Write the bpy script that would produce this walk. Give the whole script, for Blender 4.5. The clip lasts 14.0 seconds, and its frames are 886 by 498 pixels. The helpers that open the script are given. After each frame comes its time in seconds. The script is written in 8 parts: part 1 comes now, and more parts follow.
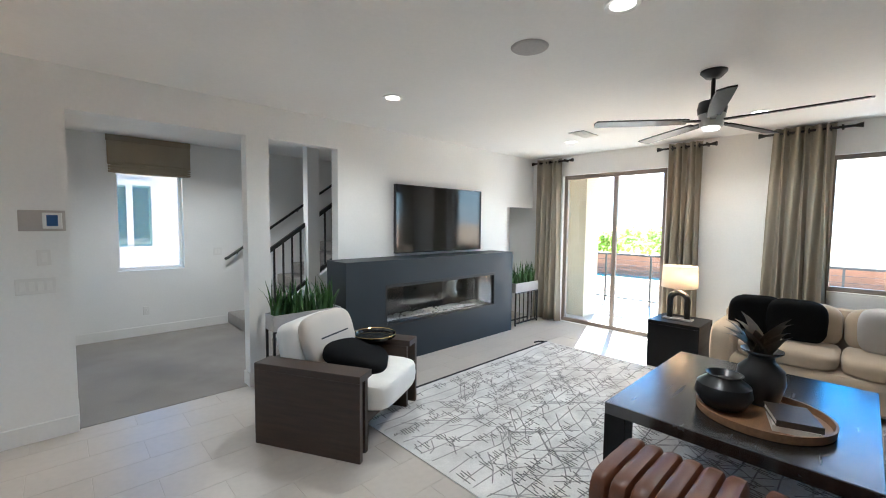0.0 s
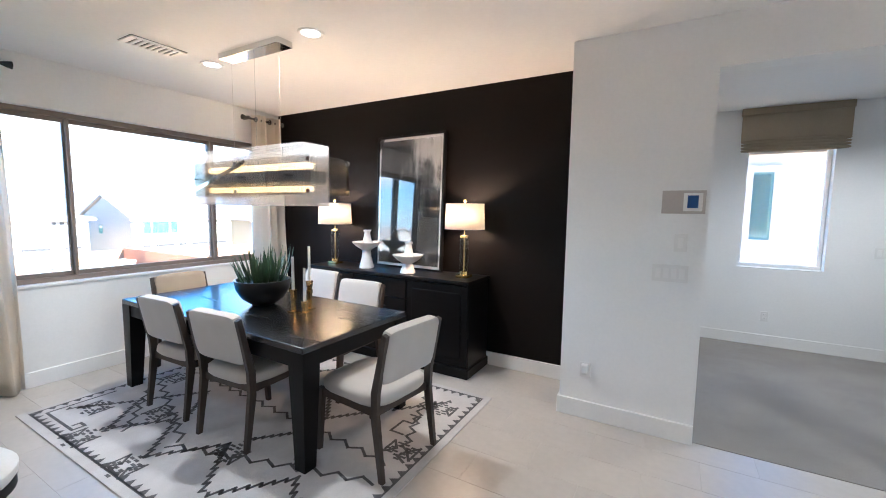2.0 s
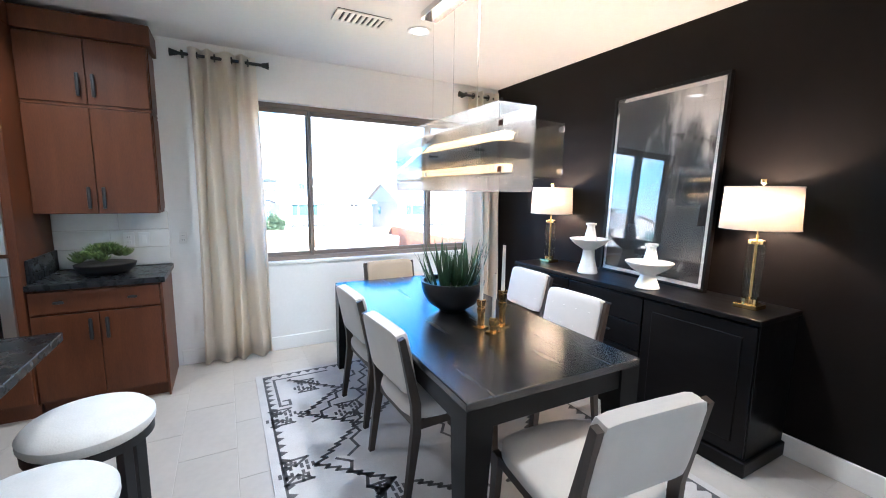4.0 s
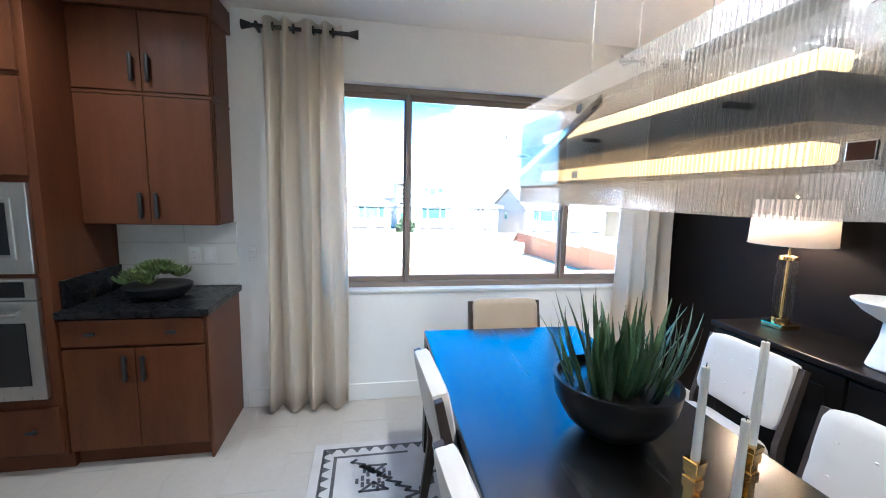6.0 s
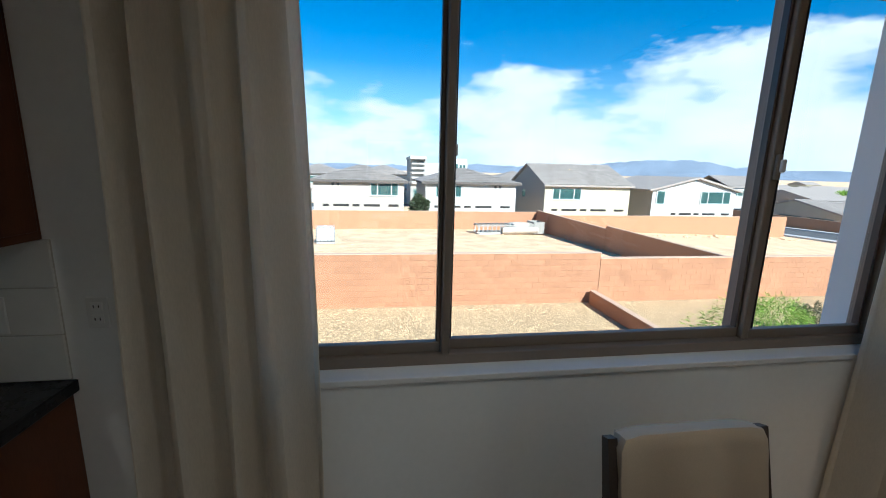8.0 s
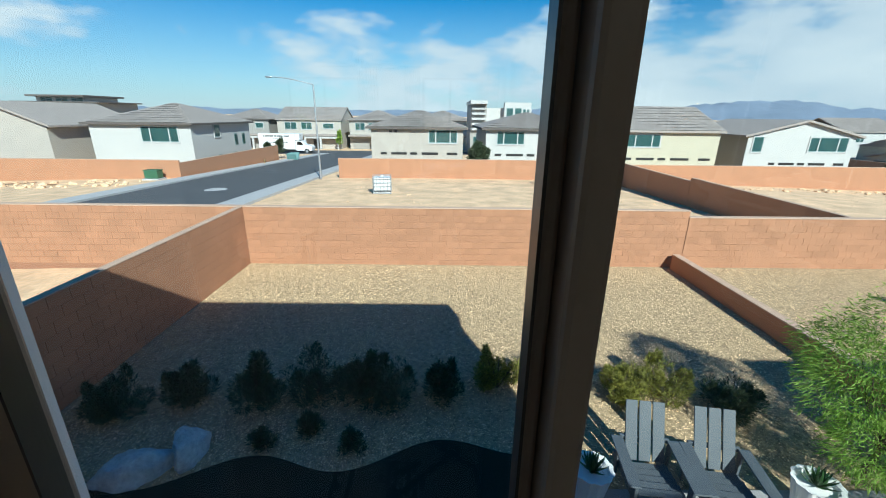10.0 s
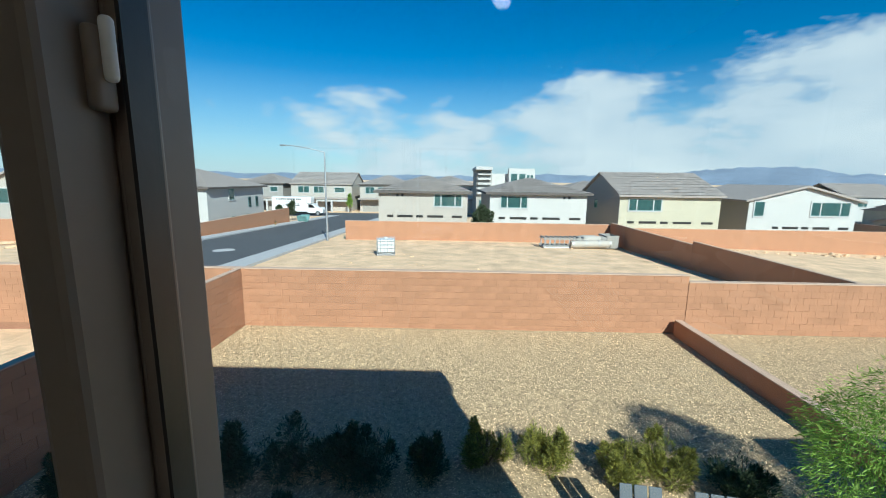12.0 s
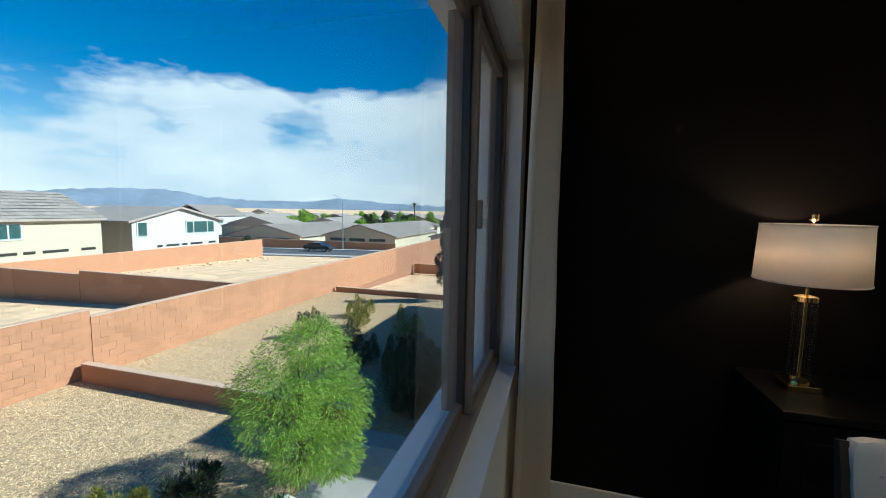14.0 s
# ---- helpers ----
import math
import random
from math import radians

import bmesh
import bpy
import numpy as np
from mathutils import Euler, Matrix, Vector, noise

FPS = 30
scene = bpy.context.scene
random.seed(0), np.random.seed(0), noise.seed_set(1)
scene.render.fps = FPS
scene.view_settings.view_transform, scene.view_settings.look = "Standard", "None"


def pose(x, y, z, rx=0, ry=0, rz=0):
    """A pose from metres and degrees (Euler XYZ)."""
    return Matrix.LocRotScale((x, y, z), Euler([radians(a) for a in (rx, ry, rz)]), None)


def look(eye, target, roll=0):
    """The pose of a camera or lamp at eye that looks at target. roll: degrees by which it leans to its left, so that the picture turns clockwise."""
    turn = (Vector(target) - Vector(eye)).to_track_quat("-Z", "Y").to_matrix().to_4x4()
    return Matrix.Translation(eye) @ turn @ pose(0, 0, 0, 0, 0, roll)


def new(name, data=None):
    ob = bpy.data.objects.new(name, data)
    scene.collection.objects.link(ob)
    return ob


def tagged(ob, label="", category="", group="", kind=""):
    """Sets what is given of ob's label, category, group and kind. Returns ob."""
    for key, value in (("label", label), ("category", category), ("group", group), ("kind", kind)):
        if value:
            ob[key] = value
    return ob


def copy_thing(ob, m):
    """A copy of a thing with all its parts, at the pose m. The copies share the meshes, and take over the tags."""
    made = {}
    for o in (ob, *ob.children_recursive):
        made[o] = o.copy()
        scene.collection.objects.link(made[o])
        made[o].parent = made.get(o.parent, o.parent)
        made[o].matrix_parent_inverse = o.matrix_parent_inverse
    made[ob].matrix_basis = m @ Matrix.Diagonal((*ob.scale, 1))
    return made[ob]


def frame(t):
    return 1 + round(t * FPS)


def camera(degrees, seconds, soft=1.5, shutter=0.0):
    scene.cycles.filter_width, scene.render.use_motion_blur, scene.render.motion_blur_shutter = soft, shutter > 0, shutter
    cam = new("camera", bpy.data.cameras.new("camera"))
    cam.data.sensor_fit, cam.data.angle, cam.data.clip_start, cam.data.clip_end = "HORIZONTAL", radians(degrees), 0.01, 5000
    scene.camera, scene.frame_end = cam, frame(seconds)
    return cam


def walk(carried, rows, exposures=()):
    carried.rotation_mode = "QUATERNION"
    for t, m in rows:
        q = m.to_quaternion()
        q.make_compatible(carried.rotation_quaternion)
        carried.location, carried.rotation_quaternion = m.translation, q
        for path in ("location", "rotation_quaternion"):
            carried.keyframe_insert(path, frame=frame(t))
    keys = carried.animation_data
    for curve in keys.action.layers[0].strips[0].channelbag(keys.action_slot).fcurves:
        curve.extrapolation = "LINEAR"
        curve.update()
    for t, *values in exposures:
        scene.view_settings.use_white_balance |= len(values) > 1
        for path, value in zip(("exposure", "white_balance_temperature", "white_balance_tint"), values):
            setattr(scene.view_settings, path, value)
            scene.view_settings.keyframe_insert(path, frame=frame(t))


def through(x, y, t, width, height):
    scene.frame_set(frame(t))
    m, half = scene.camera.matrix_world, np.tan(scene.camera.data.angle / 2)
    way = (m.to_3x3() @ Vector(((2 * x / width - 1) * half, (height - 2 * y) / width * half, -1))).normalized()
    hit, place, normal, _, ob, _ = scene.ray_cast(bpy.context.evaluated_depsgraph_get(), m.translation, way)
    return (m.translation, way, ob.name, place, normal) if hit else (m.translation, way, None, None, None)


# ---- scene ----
cam = camera(95.4, 14.0, soft=1.0)
PATH = [
    (0, (0.251, -0.734, 1.624), (1.627, 0.711, 1.495), 0.6),
    (0.5, (0.266, -0.442, 1.55), (1.022, 1.407, 1.445), -0.0),
    (1, (0.119, -0.167, 1.582), (0.296, 1.82, 1.445), 0.3),
    (1.5, (0.112, 0.087, 1.542), (-0.349, 2.027, 1.384), 0.3),
    (2, (0.12, 0.307, 1.537), (-0.867, 2.036, 1.345), 0.8),
    (2.5, (0.011, 0.454, 1.525), (-1.315, 1.933, 1.3), 1.1),
    (3, (-0.136, 0.669, 1.546), (-1.659, 1.942, 1.301), 1.1),
    (5.5, (-1.148, 1.451, 1.54), (-3.057, 1.973, 1.251), 1.1),
    (6, (-1.519, 1.521, 1.581), (-3.467, 1.885, 1.312), 1.5),
    (6.5, (-1.937, 1.523, 1.574), (-3.906, 1.767, 1.322), 1.2),
    (7, (-2.334, 1.509, 1.581), (-4.296, 1.76, 1.281), 1.2),
    (9.5, (-4.172, 1.714, 1.537), (-6.081, 1.923, 0.979), 0.9),
    (10, (-4.3, 1.705, 1.503), (-6.198, 1.72, 0.873), 0.7),
    (10.5, (-4.405, 1.797, 1.517), (-6.292, 1.567, 0.895), 0.6),
    (11, (-4.412, 1.88, 1.543), (-6.291, 1.467, 0.998), 0.6),
    (11.5, (-4.357, 1.981, 1.536), (-6.275, 1.613, 1.106), 0.6),
    (12, (-4.335, 2.055, 1.57), (-6.306, 2.027, 1.231), 0.8),
    (12.5, (-4.43, 2.005, 1.557), (-6.337, 2.542, 1.288), 0.9),
    (13, (-4.48, 1.945, 1.561), (-6.113, 3.076, 1.327), 0.8),
    (13.5, (-4.48, 1.94, 1.585), (-5.646, 3.55, 1.368), 0.7),
    (14, (-4.318, 1.734, 1.632), (-4.861, 3.649, 1.44), 1.0),
]
EXPO = [(0, 3.5, 5500, 4), (1.0, 3.9, 5600, 9), (1.5, 4.0, 5500, 9), (2.0, 3.85, 5300, 7), (3.0, 4.1, 5100, 6), (5.5, 3.9, 5000, 4),
        (6.3, 3.65, 5100, 4), (7.0, 3.1, 5900, 8), (7.4, 2.2, 5700, 6), (9.2, 0.65, 5600, -4), (11.5, 0.6, 5650, -5), (12.5, 0.62, 5600, -5), (14, 0.85, 5550, -5)]
walk(cam, [(t, look(eye, target, roll)) for t, eye, target, roll in PATH], EXPO)

# ---- world, sun ----
SUN = Vector((0.77, 0.28, 0.57)).normalized()
world = bpy.data.worlds.new("sky")
scene.world = world
world.use_nodes = True
WN, WL = world.node_tree.nodes, world.node_tree.links
WN.clear()
w_out = WN.new("ShaderNodeOutputWorld")
w_bg = WN.new("ShaderNodeBackground")
w_bg.inputs[1].default_value = 0.05
w_sky = WN.new("ShaderNodeTexSky")
w_sky.sky_type = "NISHITA"
w_sky.sun_disc = False
w_sky.sun_elevation = math.asin(SUN.z)
w_sky.sun_rotation = math.atan2(SUN.x, SUN.y)
w_sky.air_density, w_sky.dust_density, w_sky.ozone_density = 1.1, 0.05, 4.0
# a bank of fair-weather cloud low in the sky, thin wisps above it
w_tc = WN.new("ShaderNodeTexCoord")
w_sep = WN.new("ShaderNodeSeparateXYZ")
WL.new(w_tc.outputs["Generated"], w_sep.inputs[0])
w_map = WN.new("ShaderNodeMapping")
w_map.inputs["Location"].default_value = (0.35, 0.2, 0.1)
w_map.inputs["Scale"].default_value = (3.4, 3.4, 9.0)
WL.new(w_tc.outputs["Generated"], w_map.inputs[0])
w_n = WN.new("ShaderNodeTexNoise")
w_n.inputs["Scale"].default_value, w_n.inputs["Detail"].default_value, w_n.inputs["Roughness"].default_value = 1.0, 9.0, 0.58
WL.new(w_map.outputs[0], w_n.inputs["Vector"])


def wmath(op, a, b, clamp=False):
    n = WN.new("ShaderNodeMath")
    n.operation, n.use_clamp = op, clamp
    for i, v in enumerate((a, b)):
        if isinstance(v, (int, float)):
            n.inputs[i].default_value = v
        else:
            WL.new(v, n.inputs[i])
    return n.outputs[0]


w_ramp = WN.new("ShaderNodeValToRGB")     # cloud amount by height above the horizon
w_ramp.color_ramp.elements[0].position, w_ramp.color_ramp.elements[0].color = 0.0, (0.56, 0.56, 0.56, 1)
w_ramp.color_ramp.elements[1].position, w_ramp.color_ramp.elements[1].color = 0.55, (0.06, 0.06, 0.06, 1)
for pos, v in ((0.08, 0.58), (0.19, 0.54), (0.28, 0.24)):
    e = w_ramp.color_ramp.elements.new(pos)
    e.color = (v, v, v, 1)
w_side = wmath("ADD", wmath("MULTIPLY", w_sep.outputs[1], 0.13), wmath("MULTIPLY", w_sep.outputs[0], -0.02))
WL.new(wmath("SUBTRACT", w_sep.outputs[2], wmath("MULTIPLY", w_sep.outputs[1], 0.03)), w_ramp.inputs[0])
w_amt = wmath("ADD", wmath("ADD", w_ramp.outputs[0], w_n.outputs[0]), wmath("ADD", w_side, -1.0))
w_mask = wmath("MULTIPLY", w_amt, 8.0, True)
w_mask2 = wmath("MULTIPLY", w_mask, 0.9)
w_mix = WN.new("ShaderNodeMix")
w_mix.data_type = "RGBA"
WL.new(w_mask2, w_mix.inputs[0])
w_hsv = WN.new("ShaderNodeHueSaturation")     # the deep blue of dry desert air
w_hsv.inputs["Saturation"].default_value = 1.45
w_hsv.inputs["Value"].default_value = 1.35
WL.new(w_sky.outputs[0], w_hsv.inputs["Color"])
w_low = WN.new("ShaderNodeMix")     # pale haze towards the horizon
w_low.data_type = "RGBA"
WL.new(wmath("SUBTRACT", 0.75, wmath("MULTIPLY", w_sep.outputs[2], 3.2), True), w_low.inputs[0])
WL.new(w_hsv.outputs[0], w_low.inputs[6])
w_low.inputs[7].default_value = (6.3, 8.8, 11.3, 1)
WL.new(w_low.outputs[2], w_mix.inputs[6])
w_cloud = WN.new("ShaderNodeMix")     # white tops, blue-grey hollows
w_cloud.data_type = "RGBA"
WL.new(wmath("MULTIPLY", wmath("SUBTRACT", w_n.outputs[0], 0.42), 4.0, True), w_cloud.inputs[0])
w_cloud.inputs[6].default_value, w_cloud.inputs[7].default_value = (8.8, 9.5, 10.4, 1), (11.6, 11.7, 11.8, 1)
WL.new(w_cloud.outputs[2], w_mix.inputs[7])
WL.new(w_mix.outputs[2], w_bg.inputs[0])
WL.new(w_bg.outputs[0], w_out.inputs[0])

sun_data = bpy.data.lights.new("sun", "SUN")
sun_data.energy, sun_data.angle, sun_data.color = 5.0, radians(0.55), (1.0, 0.95, 0.87)
sun = new("sun", sun_data)
sun.matrix_world = look((0, 0, 30), tuple(Vector((0, 0, 30)) - SUN))


def lamp(name, kind, at, watts, color, size=0.05, aim=None, cone=120):
    d = bpy.data.lights.new(name, kind)
    d.energy, d.color = watts, color
    d.shadow_soft_size = size
    if kind == "SPOT":
        d.spot_size, d.spot_blend = radians(cone), 0.9
    ob = new(name, d)
    ob.matrix_world = look(at, aim or (at[0], at[1] + 0.001, at[2] - 1))
    return ob


# ---- materials ----
def mat(name, col, rough=0.6, metal=0.0, var=0.12, scale=4.0, bump=0.15, fine=60.0, dist=0.004, spec=0.5, coat=0.0,
        stretch=(1, 1, 1), second=None, island=0.0, objrand=0.0, sheen=0.0, trans=0.0):
    """Paint, cloth, wood, stone: a base colour with stains at one scale, grain at another, and fine relief."""
    m = bpy.data.materials.new(name)
    m.use_nodes = True
    N, L = m.node_tree.nodes, m.node_tree.links
    b = N["Principled BSDF"]
    b.inputs["Roughness"].default_value = rough
    b.inputs["Metallic"].default_value = metal
    b.inputs["Specular IOR Level"].default_value = spec
    b.inputs["Coat Weight"].default_value = coat
    b.inputs["Sheen Weight"].default_value = sheen
    b.inputs["Transmission Weight"].default_value = trans
    tc = N.new("ShaderNodeTexCoord")
    mp = N.new("ShaderNodeMapping")
    mp.inputs["Scale"].default_value = stretch
    L.new(tc.outputs["Object"], mp.inputs[0])
    big = N.new("ShaderNodeTexNoise")
    big.inputs["Scale"].default_value, big.inputs["Detail"].default_value = scale, 6
    L.new(mp.outputs[0], big.inputs["Vector"])
    small = N.new("ShaderNodeTexNoise")
    small.inputs["Scale"].default_value, small.inputs["Detail"].default_value = fine, 4
    L.new(mp.outputs[0], small.inputs["Vector"])
    mixn = N.new("ShaderNodeMix")
    mixn.data_type = "RGBA"
    mixn.inputs[0].default_value = 0.4
    L.new(big.outputs[0], mixn.inputs[6])
    L.new(small.outputs[0], mixn.inputs[7])
    ramp = N.new("ShaderNodeValToRGB")
    dark = tuple(c * (1 - var) for c in col)
    light = second or tuple(min(1.0, c * (1 + var)) for c in col)
    ramp.color_ramp.elements[0].position, ramp.color_ramp.elements[0].color = 0.32, (*dark, 1)
    ramp.color_ramp.elements[1].position, ramp.color_ramp.elements[1].color = 0.68, (*light, 1)
    L.new(mixn.outputs[2], ramp.inputs[0])
    colour = ramp.outputs[0]
    if island or objrand:
        hsv = N.new("ShaderNodeHueSaturation")
        mr = N.new("ShaderNodeMapRange")
        k = island or objrand
        mr.inputs[3].default_value, mr.inputs[4].default_value = 1 - k, 1 + k
        if island:
            g = N.new("ShaderNodeNewGeometry")
            L.new(g.outputs["Random Per Island"], mr.inputs[0])
        else:
            g = N.new("ShaderNodeObjectInfo")
            L.new(g.outputs["Random"], mr.inputs[0])
        L.new(mr.outputs[0], hsv.inputs["Value"])
        L.new(colour, hsv.inputs["Color"])
        colour = hsv.outputs[0]
    L.new(colour, b.inputs["Base Color"])
    if bump:
        bn = N.new("ShaderNodeBump")
        bn.inputs["Strength"].default_value, bn.inputs["Distance"].default_value = bump, dist
        L.new(mixn.outputs[2], bn.inputs["Height"])
        L.new(bn.outputs[0], b.inputs["Normal"])
    mr2 = N.new("ShaderNodeMapRange")
    mr2.inputs[3].default_value, mr2.inputs[4].default_value = max(0.02, rough - 0.07), min(1, rough + 0.07)
    L.new(big.outputs[0], mr2.inputs[0])
    L.new(mr2.outputs[0], b.inputs["Roughness"])
    return m


def glow(name, col, power):
    m = bpy.data.materials.new(name)
    m.use_nodes = True
    b = m.node_tree.nodes["Principled BSDF"]
    b.inputs["Base Color"].default_value = (0.9, 0.9, 0.9, 1)
    b.inputs["Emission Color"].default_value = (*col, 1)
    b.inputs["Emission Strength"].default_value = power
    return m


def pane(name, tint=(1, 1, 1), ior=1.45, rough=0.0):
    """A thin clear sheet: see-through, with the gloss of glass."""
    m = bpy.data.materials.new(name)
    m.use_nodes = True
    N, L = m.node_tree.nodes, m.node_tree.links
    N.clear()
    out = N.new("ShaderNodeOutputMaterial")
    t = N.new("ShaderNodeBsdfTransparent")
    t.inputs[0].default_value = (*tint, 1)
    g = N.new("ShaderNodeBsdfGlossy")
    g.inputs["Roughness"].default_value = rough
    lw = N.new("ShaderNodeLayerWeight")
    lw.inputs[0].default_value = 0.5
    pw = N.new("ShaderNodeMath")
    pw.operation = "POWER"
    pw.inputs[1].default_value = 5.0
    L.new(lw.outputs["Facing"], pw.inputs[0])
    f = N.new("ShaderNodeMath")
    f.operation = "MULTIPLY_ADD"
    f.inputs[1].default_value, f.inputs[2].default_value = 0.85, ((ior - 1) / (ior + 1)) ** 2
    L.new(pw.outputs[0], f.inputs[0])
    mx = N.new("ShaderNodeMixShader")
    L.new(f.outputs[0], mx.inputs[0])
    L.new(t.outputs[0], mx.inputs[1])
    L.new(g.outputs[0], mx.inputs[2])
    L.new(mx.outputs[0], out.inputs[0])
    return m


def cloth(name, col, through=0.35, var=0.08, scale=3.0, fine=220.0):
    """Woven cloth that lets some light through: curtains, lamp shades."""
    m = mat(name, col, 0.9, var=var, scale=scale, bump=0.25, fine=fine, dist=0.001, spec=0.1, stretch=(1, 1, 0.25))
    N, L = m.node_tree.nodes, m.node_tree.links
    b = N["Principled BSDF"]
    tr = N.new("ShaderNodeBsdfTranslucent")
    src = b.inputs["Base Color"].links[0].from_socket
    L.new(src, tr.inputs[0])
    mx = N.new("ShaderNodeMixShader")
    mx.inputs[0].default_value = through
    L.new(b.outputs[0], mx.inputs[1])
    L.new(tr.outputs[0], mx.inputs[2])
    L.new(mx.outputs[0], N["Material Output"].inputs[0])
    return m


M_WHITE = mat("white_wall_paint", (0.86, 0.855, 0.84), 0.75, var=0.03, scale=1.5, bump=0.25, fine=45, dist=0.003)
M_CEIL = mat("ceiling_paint", (0.86, 0.85, 0.83), 0.85, var=0.03, scale=1.2, bump=0.3, fine=40, dist=0.003)
M_BLACKWALL = mat("espresso_wall_paint", (0.0042, 0.0027, 0.0022), 0.6, var=0.12, scale=1.5, bump=0.3, fine=45, dist=0.003, spec=0.16)
M_TRIM = mat("white_trim_paint", (0.84, 0.83, 0.81), 0.4, var=0.03, bump=0.03)
M_TILE = mat("pale_porcelain_tile", (0.50, 0.46, 0.415), 0.32, var=0.06, scale=3, bump=0.03, fine=25, objrand=0.015)
M_GROUT = mat("grey_grout", (0.52, 0.48, 0.43), 0.85, var=0.1)
M_CARPET = mat("grey_carpet", (0.25, 0.228, 0.205), 0.95, var=0.30, scale=1.7, bump=0.8, fine=260, dist=0.01, sheen=0.3)
M_VINYL = mat("tan_vinyl_frame", (0.23, 0.185, 0.15), 0.45, var=0.06, scale=3, bump=0.05)
M_FRAMEDARK = mat("dark_glazing_bead", (0.03, 0.028, 0.027), 0.4, var=0.1)
M_PANE = pane("window_glass", (0.97, 0.98, 0.98))
M_GLAZE = pane("picture_glazing", (0.97, 0.97, 0.97), 1.8)
M_LAMPGLASS = pane("clear_lamp_glass", (0.90, 0.91, 0.89), 1.5)
M_PANEDARK = pane("dark_far_glass", (0.75, 0.8, 0.8), 1.6)
M_STEEL = mat("brushed_steel", (0.55, 0.53, 0.50), 0.3, 1.0, var=0.05, scale=6, bump=0.0, fine=120, stretch=(1, 12, 1))
M_CHROME = mat("polished_chrome", (0.72, 0.72, 0.72), 0.07, 1.0, var=0.03, bump=0)
M_BRASS = mat("polished_brass", (0.78, 0.56, 0.24), 0.14, 1.0, var=0.06, bump=0.02)
M_IRON = mat("matt_black_iron", (0.018, 0.018, 0.019), 0.45, 0.0, var=0.15, bump=0.08)
M_BLACKWOOD = mat("black_stained_wood", (0.0045, 0.004, 0.004), 0.36, var=0.3, scale=3, bump=0.1, fine=60, stretch=(1, 8, 8), spec=0.2)
M_TABLETOP = mat("black_satin_tabletop", (0.008, 0.008, 0.008), 0.25, var=0.3, scale=2, bump=0.0, fine=50, stretch=(1, 9, 9), spec=1.0, coat=0.2)
M_TABLETOP.node_tree.nodes["Principled BSDF"].inputs["Coat Roughness"].default_value = 0.2
M_WALNUT = mat("dark_walnut_leg", (0.050, 0.036, 0.028), 0.42, var=0.3, scale=5, bump=0.12, fine=70, stretch=(8, 8, 1))
M_OAK = mat("dark_brown_oak", (0.050, 0.031, 0.021), 0.5, var=0.35, scale=3, bump=0.2, fine=50, stretch=(1.2, 1.2, 14))
M_CHERRY = mat("cherry_cabinet_wood", (0.104, 0.033, 0.012), 0.42, var=0.25, scale=2.2, bump=0.06, fine=40, stretch=(6, 6, 0.8), spec=0.3)
M_CREAM = mat("cream_linen", (0.56, 0.515, 0.465), 0.9, var=0.06, scale=6, bump=0.35, fine=300, dist=0.001, sheen=0.3)
M_TANCLOTH = mat("tan_linen", (0.50, 0.40, 0.29), 0.9, var=0.08, scale=6, bump=0.35, fine=280, dist=0.001, sheen=0.2)
M_WHITECLOTH = mat("white_boucle", (0.83, 0.81, 0.77), 0.95, var=0.06, scale=9, bump=0.7, fine=140, dist=0.004, sheen=0.4)
M_BLACKCLOTH = mat("black_velvet", (0.006, 0.006, 0.0065), 0.95, var=0.3, scale=8, bump=0.4, fine=120, spec=0.15)
M_RUG = mat("ivory_wool_rug", (0.55, 0.525, 0.51), 0.95, var=0.14, scale=5, bump=0.8, fine=180, dist=0.006)
M_RUGDARK = mat("charcoal_rug_yarn", (0.12, 0.113, 0.115), 0.95, var=0.45, scale=30, bump=0.8, fine=200, dist=0.006)
M_RUG2 = mat("silver_grey_rug", (0.64, 0.63, 0.615), 0.95, var=0.25, scale=4, bump=0.8, fine=150, dist=0.006)
M_RUGFRINGE = mat("black_rug_binding", (0.03, 0.03, 0.032), 0.95, var=0.3)
M_CURTAIN = cloth("oatmeal_curtain_linen", (0.88, 0.83, 0.75), 0.65)
M_CURTAIN2 = cloth("taupe_curtain_linen", (0.45, 0.405, 0.325), 0.3)
M_SHADE = cloth("white_lamp_shade", (0.84, 0.78, 0.70), 0.26, var=0.03)
M_ROMAN = cloth("beige_roman_shade", (0.42, 0.36, 0.27), 0.3)
M_CERAMIC = mat("white_matt_ceramic", (0.80, 0.78, 0.74), 0.5, var=0.05, scale=8, bump=0.1)
M_BLACKCER = mat("black_ceramic", (0.013, 0.013, 0.014), 0.3, var=0.2, bump=0.05)
M_LEAF = mat("aloe_leaf", (0.025, 0.06, 0.03), 0.4, var=0.4, scale=9, bump=0.15, fine=60, second=(0.065, 0.125, 0.055), island=0.35)
M_GRASSLEAF = mat("snake_plant_leaf", (0.014, 0.055, 0.012), 0.5, var=0.4, scale=9, bump=0.15, second=(0.055, 0.13, 0.03), island=0.35)
M_SUCC = mat("succulent_leaf", (0.07, 0.12, 0.03), 0.5, var=0.4, scale=12, bump=0.1, second=(0.22, 0.28, 0.09), island=0.35)
M_CANDLE = mat("white_wax", (0.83, 0.81, 0.76), 0.45, var=0.03, bump=0.02)
M_QUARTZ = mat("black_quartz_counter", (0.010, 0.010, 0.011), 0.28, var=0.12, scale=30, bump=0.0, fine=150, spec=0.3)
M_SPLASH = mat("glossy_white_backsplash_tile", (0.74, 0.72, 0.68), 0.12, var=0.05, scale=5, bump=0.06, fine=14, objrand=0.03)
M_PLATE = mat("white_plastic", (0.80, 0.79, 0.77), 0.35, var=0.02, bump=0)
